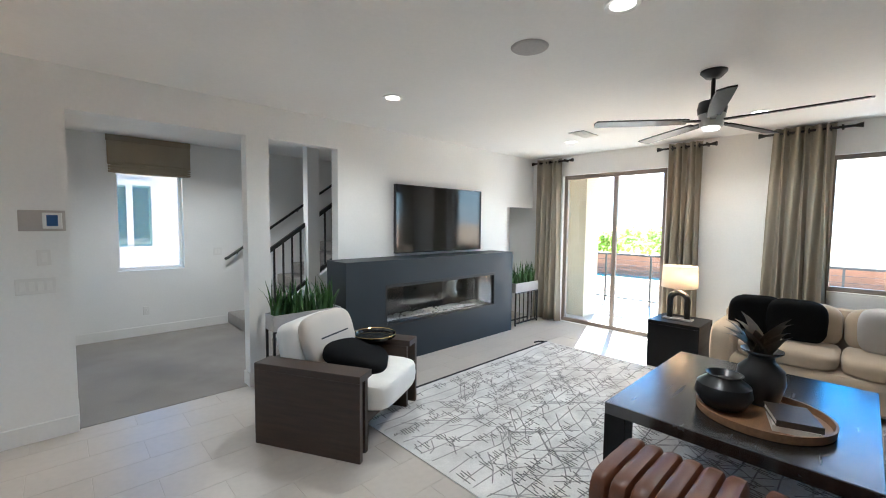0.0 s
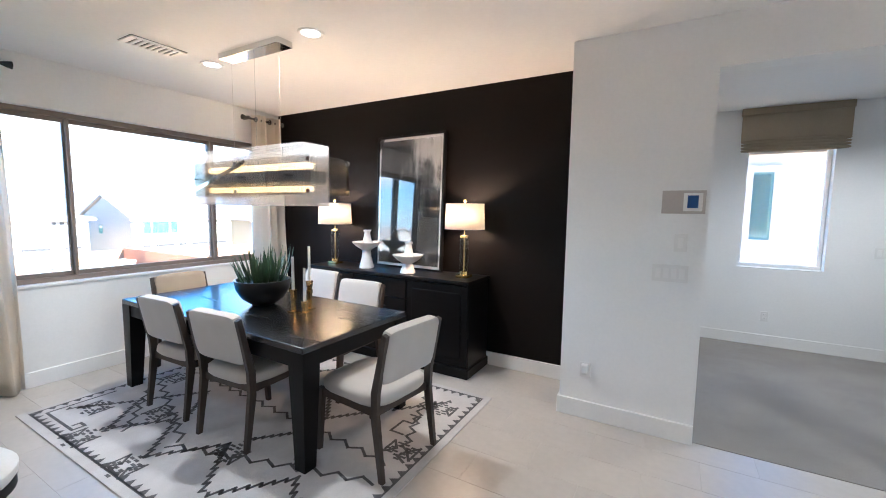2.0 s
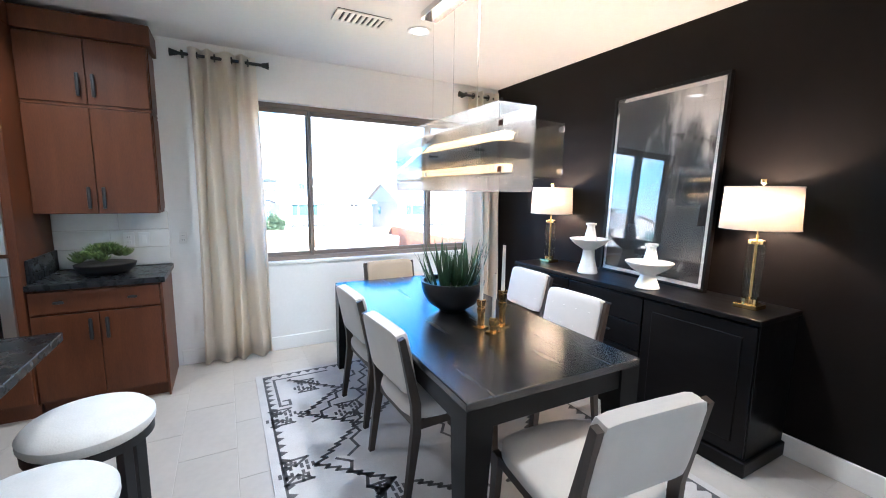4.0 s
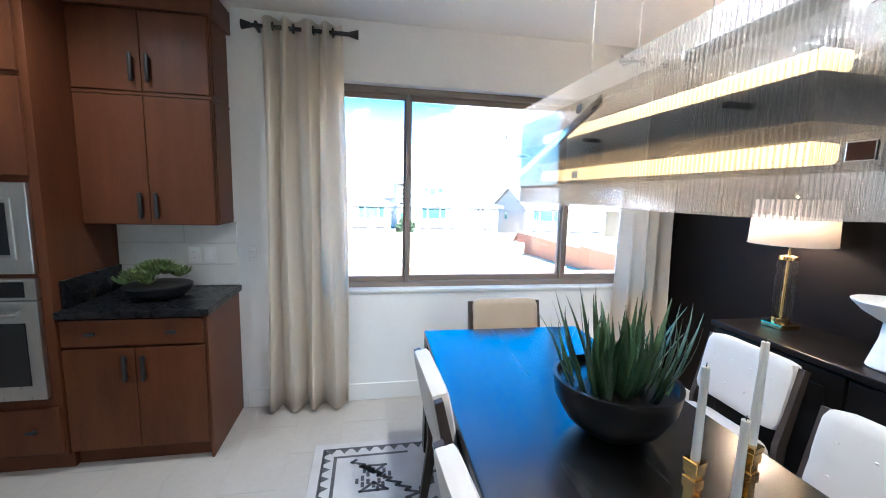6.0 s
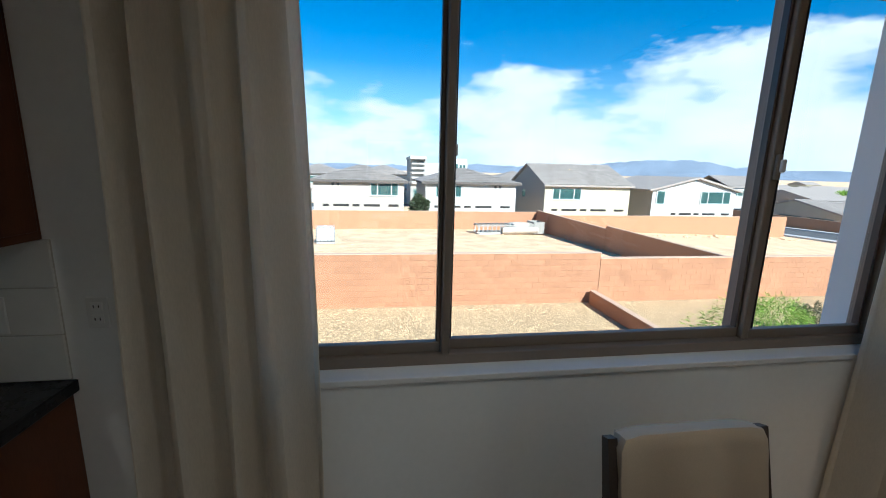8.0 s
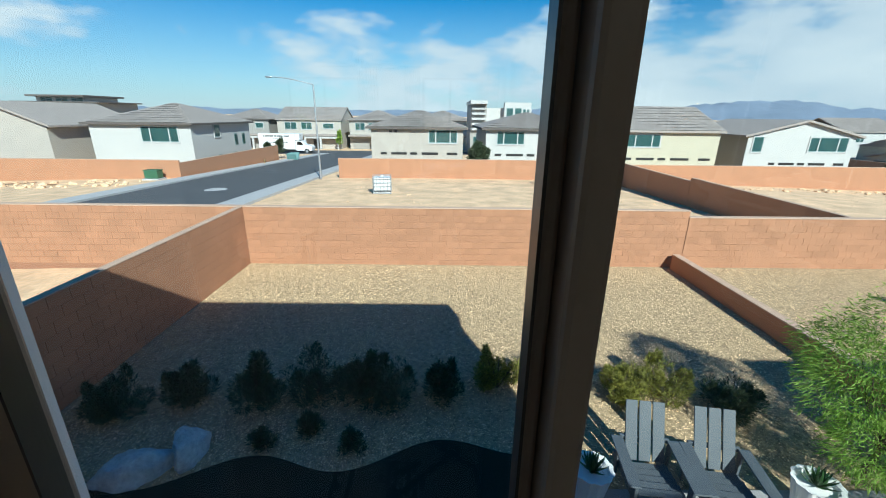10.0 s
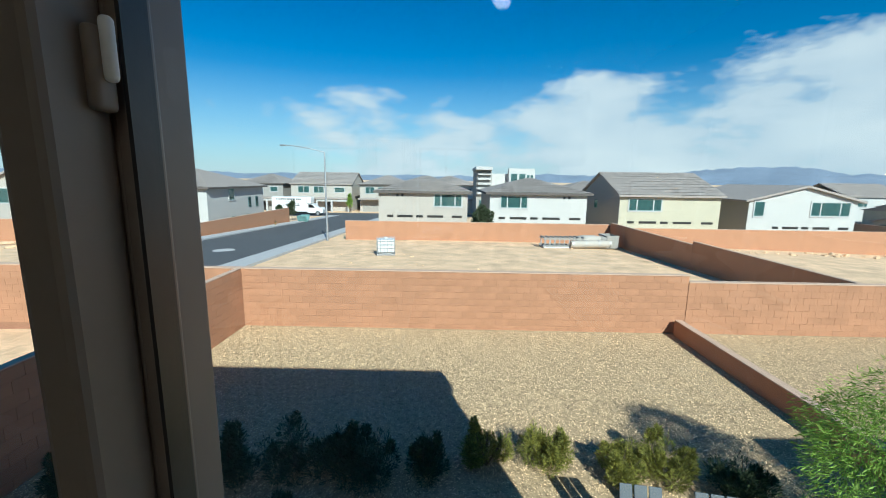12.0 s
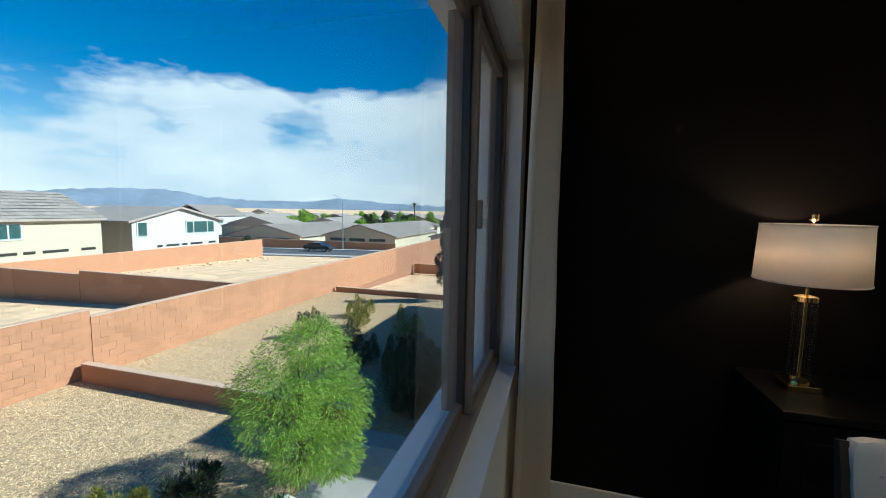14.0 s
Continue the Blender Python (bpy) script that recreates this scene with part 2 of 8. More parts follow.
M_SCREEN = mat("dark_gloss_screen", (0.010, 0.010, 0.011), 0.06, var=0.05, bump=0, spec=0.6)
M_SLATE = mat("charcoal_blue_fireplace", (0.020, 0.026, 0.033), 0.5, var=0.14, scale=3, bump=0.15, fine=60)
M_EMBER = mat("grey_glass_pebbles", (0.45, 0.44, 0.43), 0.3, var=0.4, scale=30, bump=0.3)
M_FIREBACK = mat("black_mirror_firebox", (0.03, 0.03, 0.032), 0.07, 0.0, var=0.1, bump=0, spec=0.9)
M_CONCRETE = mat("pale_concrete", (0.44, 0.43, 0.42), 0.85, var=0.12, scale=5, bump=0.25, fine=60)
M_LEATHER = mat("cognac_leather", (0.115, 0.038, 0.016), 0.38, var=0.25, scale=5, bump=0.3, fine=130, dist=0.002)
M_SOFA = mat("sand_sofa_cloth", (0.46, 0.37, 0.27), 0.9, var=0.08, scale=5, bump=0.35, fine=240, dist=0.001, sheen=0.2)
M_WOODTRAY = mat("tan_wood_tray", (0.24, 0.13, 0.065), 0.45, var=0.3, scale=4, bump=0.1, fine=50, stretch=(1, 9, 9))
M_BOOK = mat("paper_block", (0.75, 0.72, 0.66), 0.8, var=0.08, scale=3, fine=300, stretch=(1, 1, 30))
M_BOOKDARK = mat("dark_book_cover", (0.06, 0.045, 0.035), 0.4, var=0.5, scale=9)
M_BOOKLIGHT = mat("white_book_cover", (0.7, 0.68, 0.64), 0.4, var=0.1)
M_DRYLEAF = mat("dark_dried_leaf", (0.045, 0.05, 0.035), 0.6, var=0.5, scale=8, second=(0.11, 0.07, 0.04), island=0.3)
M_ACRYLIC = pane("smoky_acrylic", (0.88, 0.87, 0.85), 1.4)


def crystal(name, tint, white, gloss):
    """Faceted clear rods: mostly see-through, part frosted, part shine."""
    m = pane(name, tint, 1.6, 0.12)
    N, L = m.node_tree.nodes, m.node_tree.links
    out = [n for n in N if n.bl_idname == "ShaderNodeOutputMaterial"][0]
    src = out.inputs[0].links[0].from_socket
    d, tr, g = N.new("ShaderNodeBsdfDiffuse"), N.new("ShaderNodeBsdfTranslucent"), N.new("ShaderNodeBsdfGlossy")
    d.inputs[0].default_value = tr.inputs[0].default_value = (0.9, 0.89, 0.87, 1)
    g.inputs["Roughness"].default_value = 0.15
    for sh, k in ((d, white * 0.5), (tr, white * 0.6), (g, gloss)):
        mx = N.new("ShaderNodeMixShader")
        mx.inputs[0].default_value = k
        L.new(src, mx.inputs[1])
        L.new(sh.outputs[0], mx.inputs[2])
        src = mx.outputs[0]
    L.new(src, out.inputs[0])
    return m


M_ROD = crystal("clear_crystal_rod", (0.95, 0.955, 0.965), 0.085, 0.05)
M_BAND = mat("dark_bronze_band", (0.035, 0.03, 0.025), 0.45, var=0.1)
M_YARN = mat("mid_grey_rug_yarn", (0.30, 0.29, 0.29), 0.95, var=0.4, scale=20, bump=0.6, fine=200, dist=0.004)
M_TAUPEPLATE = mat("taupe_plastic_plate", (0.50, 0.46, 0.43), 0.5, var=0.05)
M_NAVY = mat("dark_navy_screen", (0.04, 0.10, 0.26), 0.15, var=0.1, bump=0)
M_LED = glow("warm_led_strip", (1.0, 0.55, 0.19), 0.5)
M_DOWN = glow("downlight_lens", (1.0, 0.90, 0.76), 0.6)
# outdoors
M_GRAVELBED = mat("tan_gravel_bed", (0.37, 0.265, 0.15), 0.95, var=0.5, scale=14, bump=1.0, fine=38, dist=0.03)
M_PEBBLE = mat("tan_pebble", (0.68, 0.49, 0.285), 0.9, var=0.25, scale=20, bump=0.3, island=0.42)
M_DIRT = mat("bare_desert_dirt", (0.72, 0.495, 0.30), 0.97, var=0.32, scale=0.9, bump=1.0, fine=7, dist=0.08)
M_BLOCK = mat("terracotta_block", (0.385, 0.195, 0.108), 0.93, var=0.10, scale=3, bump=0.5, fine=50, dist=0.006, objrand=0.075)
M_BLOCKJ = mat("terracotta_block_wall", (0.385, 0.195, 0.108), 0.93, var=0.12, scale=1.2, bump=0.5, fine=30, dist=0.008, island=0.075)
M_MORTAR = mat("terracotta_mortar", (0.29, 0.145, 0.085), 0.95, var=0.12, scale=6, bump=0.4)
M_COPING = mat("sunbleached_wall_cap", (0.52, 0.36, 0.26), 0.9, var=0.1, scale=5, bump=0.3)
M_ASPHALT = mat("grey_asphalt", (0.085, 0.087, 0.09), 0.9, var=0.15, scale=0.5, bump=0.4, fine=30)
M_STUCCO_W = mat("white_stucco", (0.49, 0.48, 0.455), 0.95, var=0.05, scale=1, bump=0.5, fine=14, dist=0.01)
M_STUCCO_T = mat("beige_stucco", (0.42, 0.38, 0.33), 0.95, var=0.06, scale=1, bump=0.5, fine=14, dist=0.01)
M_STUCCO_C = mat("cream_stucco", (0.48, 0.44, 0.33), 0.95, var=0.06, scale=1, bump=0.5, fine=14, dist=0.01)
M_STUCCO_G = mat("grey_stucco", (0.30, 0.285, 0.26), 0.95, var=0.06, scale=1, bump=0.5, fine=14, dist=0.01)
M_ROOF = mat("grey_brown_roof_tile", (0.31, 0.27, 0.24), 0.9, var=0.2, scale=2, bump=0.6, fine=8, dist=0.05, island=0.12)
M_FASCIA = mat("dark_roof_fascia", (0.11, 0.095, 0.085), 0.8, var=0.1)
M_WTRIM = mat("white_stucco_trim", (0.46, 0.455, 0.44), 0.9, var=0.04)
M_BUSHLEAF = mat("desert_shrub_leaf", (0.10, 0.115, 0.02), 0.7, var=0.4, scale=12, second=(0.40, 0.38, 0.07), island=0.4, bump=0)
# dark leaf; also carries the shade on shrubs in the house shadow
M_BUSHDARK = mat("dark_and_shaded_shrub_leaf", (0.035, 0.055, 0.022), 0.7, var=0.4, scale=12, second=(0.075, 0.10, 0.04), island=0.4, bump=0)
M_TREELEAF = mat("acacia_leaf", (0.20, 0.36, 0.04), 0.6, var=0.35, scale=10, second=(0.46, 0.64, 0.12), island=0.4, bump=0)


def thin_leaf(m, k):
    """Leaves glow when the sun is behind them."""
    N, L = m.node_tree.nodes, m.node_tree.links
    b = N["Principled BSDF"]
    tr = N.new("ShaderNodeBsdfTranslucent")
    L.new(b.inputs["Base Color"].links[0].from_socket, tr.inputs[0])
    mx = N.new("ShaderNodeMixShader")
    mx.inputs[0].default_value = k
    L.new(b.outputs[0], mx.inputs[1])
    L.new(tr.outputs[0], mx.inputs[2])
    L.new(mx.outputs[0], N["Material Output"].inputs[0])


thin_leaf(M_TREELEAF, 0.55)
thin_leaf(M_BUSHLEAF, 0.35)
M_BARK = mat("grey_brown_bark", (0.14, 0.10, 0.07), 0.9, var=0.35, scale=12, bump=0.6)
M_ROCK = mat("pale_boulder", (0.62, 0.58, 0.53), 0.9, var=0.3, scale=5, bump=0.8, fine=20, dist=0.02)
M_ADIR = mat("slate_grey_poly_lumber", (0.085, 0.098, 0.11), 0.55, var=0.15, scale=6, bump=0.1, stretch=(1, 1, 8))
M_PATIO = mat("patio_concrete", (0.33, 0.32, 0.31), 0.9, var=0.12, scale=2, bump=0.3, fine=40)
# distance haze is put into the range's base colour
M_MTN = mat("haze_tinted_mountain", (0.19, 0.235, 0.30), 1.0, var=0.2, scale=0.004, bump=0, fine=0.02)
M_TOTE = mat("white_tote_plastic", (0.66, 0.68, 0.68), 0.5, var=0.08)
M_STEELDARK = mat("weathered_cage_steel", (0.33, 0.34, 0.34), 0.6, 0.2, var=0.15)
M_GALV = mat("galvanised_steel", (0.42, 0.43, 0.44), 0.45, 0.7, var=0.12)
M_TRUCK = mat("white_truck_paint", (0.70, 0.70, 0.69), 0.35, var=0.04)
M_TYRE = mat("black_rubber", (0.02, 0.02, 0.02), 0.85, var=0.2)
M_CARPAINT = mat("dark_grey_car_paint", (0.05, 0.052, 0.056), 0.2, 0.4, var=0.05, bump=0, coat=0.5)
M_GREENBOX = mat("utility_green_paint", (0.05, 0.13, 0.07), 0.5, var=0.1)
# near-black green: the deep house shade is put into the turf's colour
M_TURF = mat("shade_darkened_turf", (0.006, 0.011, 0.004), 0.95, var=0.4, scale=20, bump=0.9, fine=150, dist=0.02)
M_TEALCURT = mat("teal_window_blind", (0.13, 0.24, 0.23), 0.7, var=0.2, scale=2, stretch=(1, 6, 0.3))
M_INK = mat("dark_lettering", (0.04, 0.04, 0.045), 0.6, var=0.1)


# ---- shape helpers ----
def done(name, bm, material, parent=None, smooth=False, angle=40):
    me = bpy.data.meshes.new(name)
    bmesh.ops.recalc_face_normals(bm, faces=bm.faces)
    bm.to_mesh(me)
    bm.free()
    me.materials.append(material)
    if smooth:
        me.shade_smooth()
        me.set_sharp_from_angle(angle=radians(angle))
    ob = new(name, me)
    if parent:
        ob.parent = parent
    return ob


def part(name, bm, material, parent, label="", smooth=False):
    ob = done(name, bm, material, parent, smooth)
    return tagged(ob, label) if label else ob


def setting(name, bm, material, label="", category="", smooth=False):
    return tagged(done(name, bm, material, None, smooth), label, category, "", "structure")


def thing(name, label, category, at=None, group=""):
    ob = new(name)
    ob.empty_display_size = 0.1
    if at is not None:
        ob.matrix_basis = at
    return tagged(ob, label, category, group)


def BM():
    return bmesh.new()


def box(bm, x0, x1, y0, y1, z0, z1, bev=0.0, m=None, seg=2):
    r = bmesh.ops.create_cube(bm, size=1.0)
    vs = r["verts"]
    for v in vs:
        v.co = Vector(((x0 + x1) / 2 + v.co.x * (x1 - x0), (y0 + y1) / 2 + v.co.y * (y1 - y0), (z0 + z1) / 2 + v.co.z * (z1 - z0)))
    if m is not None:
        bmesh.ops.transform(bm, matrix=m, verts=vs)
    if bev:
        es = list({e for v in vs for e in v.link_edges})
        bmesh.ops.bevel(bm, geom=es, offset=bev, segments=seg, affect="EDGES", profile=0.5)
    return bm


def cyl(bm, p0, p1, r0, r1=None, seg=16):
    r1 = r0 if r1 is None else r1
    a, b = Vector(p0), Vector(p1)
    d = b - a
    q = d.to_track_quat("Z", "Y").to_matrix().to_4x4()
    bmesh.ops.create_cone(bm, cap_ends=True, segments=seg, radius1=r0, radius2=max(r1, 1e-4), depth=d.length,
                          matrix=Matrix.Translation((a + b) / 2) @ q)
    return bm


def lathe(bm, prof, at=(0, 0, 0), seg=32):
    rings = []
    for r, z in prof:
        rings.append([bm.verts.new((at[0] + r * math.cos(2 * math.pi * i / seg), at[1] + r * math.sin(2 * math.pi * i / seg), at[2] + z)) for i in range(seg)])
    for a, b in zip(rings, rings[1:]):
        for i in range(seg):
            j = (i + 1) % seg
            bm.faces.new((a[i], a[j], b[j], b[i]))
    bm.faces.new(rings[0])
    bm.faces.new(rings[-1])
    return bm


def prism(bm, pts, axis, a, b):
    """A flat outline (pairs) pushed along an axis from a to b."""
    def at(p, h):
        return {"x": (h, p[0], p[1]), "y": (p[0], h, p[1]), "z": (p[0], p[1], h)}[axis]
    lo = [bm.verts.new(at(p, a)) for p in pts]
    hi = [bm.verts.new(at(p, b)) for p in pts]
    bm.faces.new(lo)
    bm.faces.new(hi)
    n = len(pts)
    for i in range(n):
        bm.faces.new((lo[i], lo[(i + 1) % n], hi[(i + 1) % n], hi[i]))
    return bm


def cushion(bm, c, size, e=0.35, n=7, m=None, dent=0.0):
    """A soft padded block: a box swollen towards a rounded form."""
    old = set(bm.verts)
    r = bmesh.ops.create_cube(bm, size=2.0)
    es = list({x for v in r["verts"] for x in v.link_edges})
    bmesh.ops.subdivide_edges(bm, edges=es, cuts=n, use_grid_fill=True)
    vs = [v for v in bm.verts if v not in old]
    for v in vs:
        x, y, z = v.co
        p = 1.0 / e
        k = (abs(x) ** p + abs(y) ** p + abs(z) ** p) ** (1 / p)
        u = Vector((x, y, z)) / k
        u += 0.02 * noise.noise_vector(u * 2.3 + Vector(c))
        v.co = Vector((c[0] + u.x * size[0] / 2, c[1] + u.y * size[1] / 2, c[2] + u.z * size[2] / 2))
    if m is not None:
        bmesh.ops.transform(bm, matrix=m, verts=vs)
    return bm


def tube(bm, pts, r, seg=8):
    rings = []
    pts = [Vector(p) for p in pts]
    for i, p in enumerate(pts):
        d = (pts[min(i + 1, len(pts) - 1)] - pts[max(i - 1, 0)]).normalized()
        q = d.to_track_quat("Z", "Y")
        rr = r[i] if isinstance(r, (list, tuple)) else r
        rings.append([bm.verts.new(p + q @ Vector((rr * math.cos(2 * math.pi * k / seg), rr * math.sin(2 * math.pi * k / seg), 0))) for k in range(seg)])
    for a, b in zip(rings, rings[1:]):
        for k in range(seg):
            j = (k + 1) % seg
            bm.faces.new((a[k], a[j], b[j], b[k]))
    bm.faces.new(rings[0])
    bm.faces.new(rings[-1])
    return bm


def strips(bm, lines, w, z, m=None):
    """Flat woven lines, each a run of short quads."""
    for pts in lines:
        for a, b in zip(pts, pts[1:]):
            a, b = Vector((*a, z)), Vector((*b, z))
            d = (b - a)
            if d.length < 1e-6:
                continue
            n = Vector((-d.y, d.x, 0)).normalized() * w / 2
            ex = d.normalized() * w / 2
            vs = [bm.verts.new(p) for p in (a - n - ex, b - n + ex, b + n + ex, a + n - ex)]
            bm.faces.new(vs)
    if m is not None:
        bmesh.ops.transform(bm, matrix=m, verts=bm.verts)
    return bm


def wall_x(bm, x0, x1, y0, y1, z0, z1, holes):
    """A wall between x0 and x1 that runs along y; holes: (ya, yb, za, zb)."""
    ys = sorted({y0, y1, *[v for h in holes for v in h[:2]]})
    for a, b in zip(ys, ys[1:]):
        mid = (a + b) / 2
        hs = sorted([h for h in holes if h[0] <= mid <= h[1]], key=lambda h: h[2])
        z = z0
        for h in hs:
            if h[2] > z + 1e-4:
                box(bm, x0, x1, a, b, z, h[2])
            z = h[3]
        if z < z1 - 1e-4:
            box(bm, x0, x1, a, b, z, z1)
    bmesh.ops.remove_doubles(bm, verts=bm.verts, dist=1e-4)
    return bm


def wall_y(bm, x0, x1, y0, y1, z0, z1, holes):
    wall_x(bm, y0, y1, x0, x1, z0, z1, holes)
    for v in bm.verts:
        v.co.x, v.co.y = v.co.y, v.co.x
    return bm


# ---- the rooms ----
H = 2.74
XW, XE = -4.50, 6.33          # inner faces of the window wall and of the balcony wall
YB, YN, YS = 3.96, 3.36, -5.0  # dark dining wall, stair and fireplace wall, kitchen end
WIN = (1.16, 3.72, 0.86, 2.34)  # dining window: y from, y to, z from, z to
SWIN = (0.80, 1.58, 0.92, 2.60)
SLID = (1.20, 2.78, 0.0, 2.42)
LWIN = (-2.3, -0.42, 0.92, 2.40)
OP1, OP2 = (0.31, 1.56, -0.06, 2.43), (1.77, 2.52, -0.06, 2.43)
NICHE = (5.60, 6.33, -0.06, 1.90)

setting("wall_west", wall_x(BM(), XW - 0.28, XW, YS - 0.2, YB + 0.2, -0.3, H + 0.12, [WIN]), M_WHITE, "white painted wall with the dining window", "wall")
setting("wall_dining", box(BM(), XW, -0.57, YB, YB + 0.2, -0.05, H), M_BLACKWALL, "dark espresso painted accent wall", "wall")
setting("wall_return", box(BM(), -0.57, -0.37, YN + 0.14, YB + 0.2, -0.05, H), M_WHITE, "white painted return of the wall", "wall")
setting("wall_north", wall_y(BM(), -0.57, XE, YN, YN + 0.14, -0.05, H, [OP1, OP2, NICHE]), M_WHITE, "white painted wall with two tall openings", "wall")
setting("wall_niche", wall_y(BM(), 5.44, XE + 0.2, YN + 0.50, YN + 0.64, -0.05, H, []), M_WHITE, "white painted niche back beside the fireplace", "wall")
setting("wall_niche_side", box(BM(), 5.44, 5.60, YN + 0.14, YN + 0.50, -0.05, H), M_WHITE, "white painted niche cheek", "wall")
setting("wall_east", wall_x(BM(), XE, XE + 0.2, YS - 0.2, YN + 0.50, -0.3, H + 0.12, [SLID, LWIN]), M_WHITE, "white painted wall with glass door and window", "wall")
setting("wall_south", box(BM(), XW - 0.22, XE + 0.2, YS - 0.2, YS, -0.3, H + 0.12), M_WHITE, "plain white painted wall closing the kitchen", "wall")
setting("wall_hall_west", box(BM(), 0.10, 0.30, YN + 0.14, 6.20, -0.05, H), M_WHITE, "white painted wall of the stair hall", "wall")
setting("wall_hall_north", wall_y(BM(), 0.10, 5.6, 6.20, 6.40, -0.3, H + 0.12, [SWIN]), M_WHITE, "white painted stair wall with a small window", "wall")
setting("wall_hall_east", box(BM(), 5.2, 5.4, YN + 0.14, 6.20, -0.05, H), M_WHITE, "white painted wall at the stair's top", "wall")
setting("ceiling", box(BM(), XW - 0.22, XE + 0.2, YS - 0.2, YN + 0.14, H, H + 0.12), M_CEIL, "white textured ceiling", "ceiling")
setting("ceiling_dining", box(BM(), XW - 0.22, -0.37, YN + 0.14, YB + 0.2, H, H + 0.12), M_CEIL, "white textured ceiling", "ceiling")
setting("ceiling_niche", box(BM(), 5.44, XE + 0.2, YN + 0.14, YN + 0.64, H, H + 0.12), M_CEIL, "white textured ceiling", "ceiling")
setting("ceiling_hall", box(BM(), 0.10, 5.6, YN + 0.14, 6.4, H, H + 0.12), M_CEIL, "white ceiling of the stair hall", "ceiling")
floor = setting("floor", box(BM(), XW, XE, YS, YB, -0.25, -0.0016), M_GROUT, "pale large-format tile floor", "floor")
setting("carpet_floor", box(BM(), 0.30, 5.2, YN + 0.03, 6.2, -0.2, 0.004), M_CARPET, "grey-beige carpet of the stair hall", "carpet")

# baseboards
BB = 0.133


def baseboard(x0, x1, y0, y1):
    b = box(BM(), x0, x1, y0, y1, 0.0, BB, 0.004, seg=1)
    setting("baseboard", b, M_TRIM, "white painted baseboard", "baseboard")


baseboard(XW, XW + 0.016, 0.66, YB - 0.016)
baseboard(XW, -0.57, YB - 0.016, YB)
baseboard(-0.586, OP1[0], YN - 0.016, YN)
baseboard(-0.586, -0.57, YN, YB - 0.016)
baseboard(OP1[1], OP2[0], YN - 0.016, YN)
baseboard(OP1[1] - 0.016, OP1[1], YN - 0.016, YN + 0.14)
baseboard(5.22, 5.6, YN - 0.016, YN)
baseboard(5.6, XE, YN + 0.484, YN + 0.50)
baseboard(XE - 0.016, XE, 2.8, YN)
baseboard(XE - 0.016, XE, YS, 1.18)
baseboard(0.30, 2.13, 6.184, 6.20)
baseboard(0.30, 0.316, YN + 0.14, 6.184)

# balcony, seen through the glass door
setting("balcony_floor", box(BM(), XE + 0.2, 9.0, -3.4, 4.2, -0.25, -0.03), M_CONCRETE, "pale concrete balcony floor", "balcony")
setting("balcony_roof", box(BM(), XE + 0.2, 8.55, -3.4, 4.2, 2.62, 2.9), M_STUCCO_W, "white stucco balcony roof", "balcony")
setting("balcony_pier", box(BM(), 7.0, 7.5, 2.7, 4.2, -0.03, 2.62), M_STUCCO_C, "cream stucco pier of the balcony", "pier")


def railing():
    t = thing("balcony_railing", "thin dark metal balcony railing", "railing")
    part("rail", box(BM(), 8.85, 8.90, -3.3, 4.1, 0.98, 1.02, 0.004), M_IRON, t)
    part("rail", box(BM(), 8.85, 8.90, -3.3, 4.1, 0.06, 0.09, 0.004), M_IRON, t)
    y = -3.3
    while y < 4.15:
        part("post", box(BM(), 8.86, 8.89, y, y + 0.03, -0.03, 0.98), M_IRON, t)
        y += 0.92
    for k in range(8):
        part("wire", cyl(BM(), (8.875, -3.3, 0.18 + 0.1 * k), (8.875, 4.1, 0.18 + 0.1 * k), 0.004, seg=6), M_IRON, t)


railing()


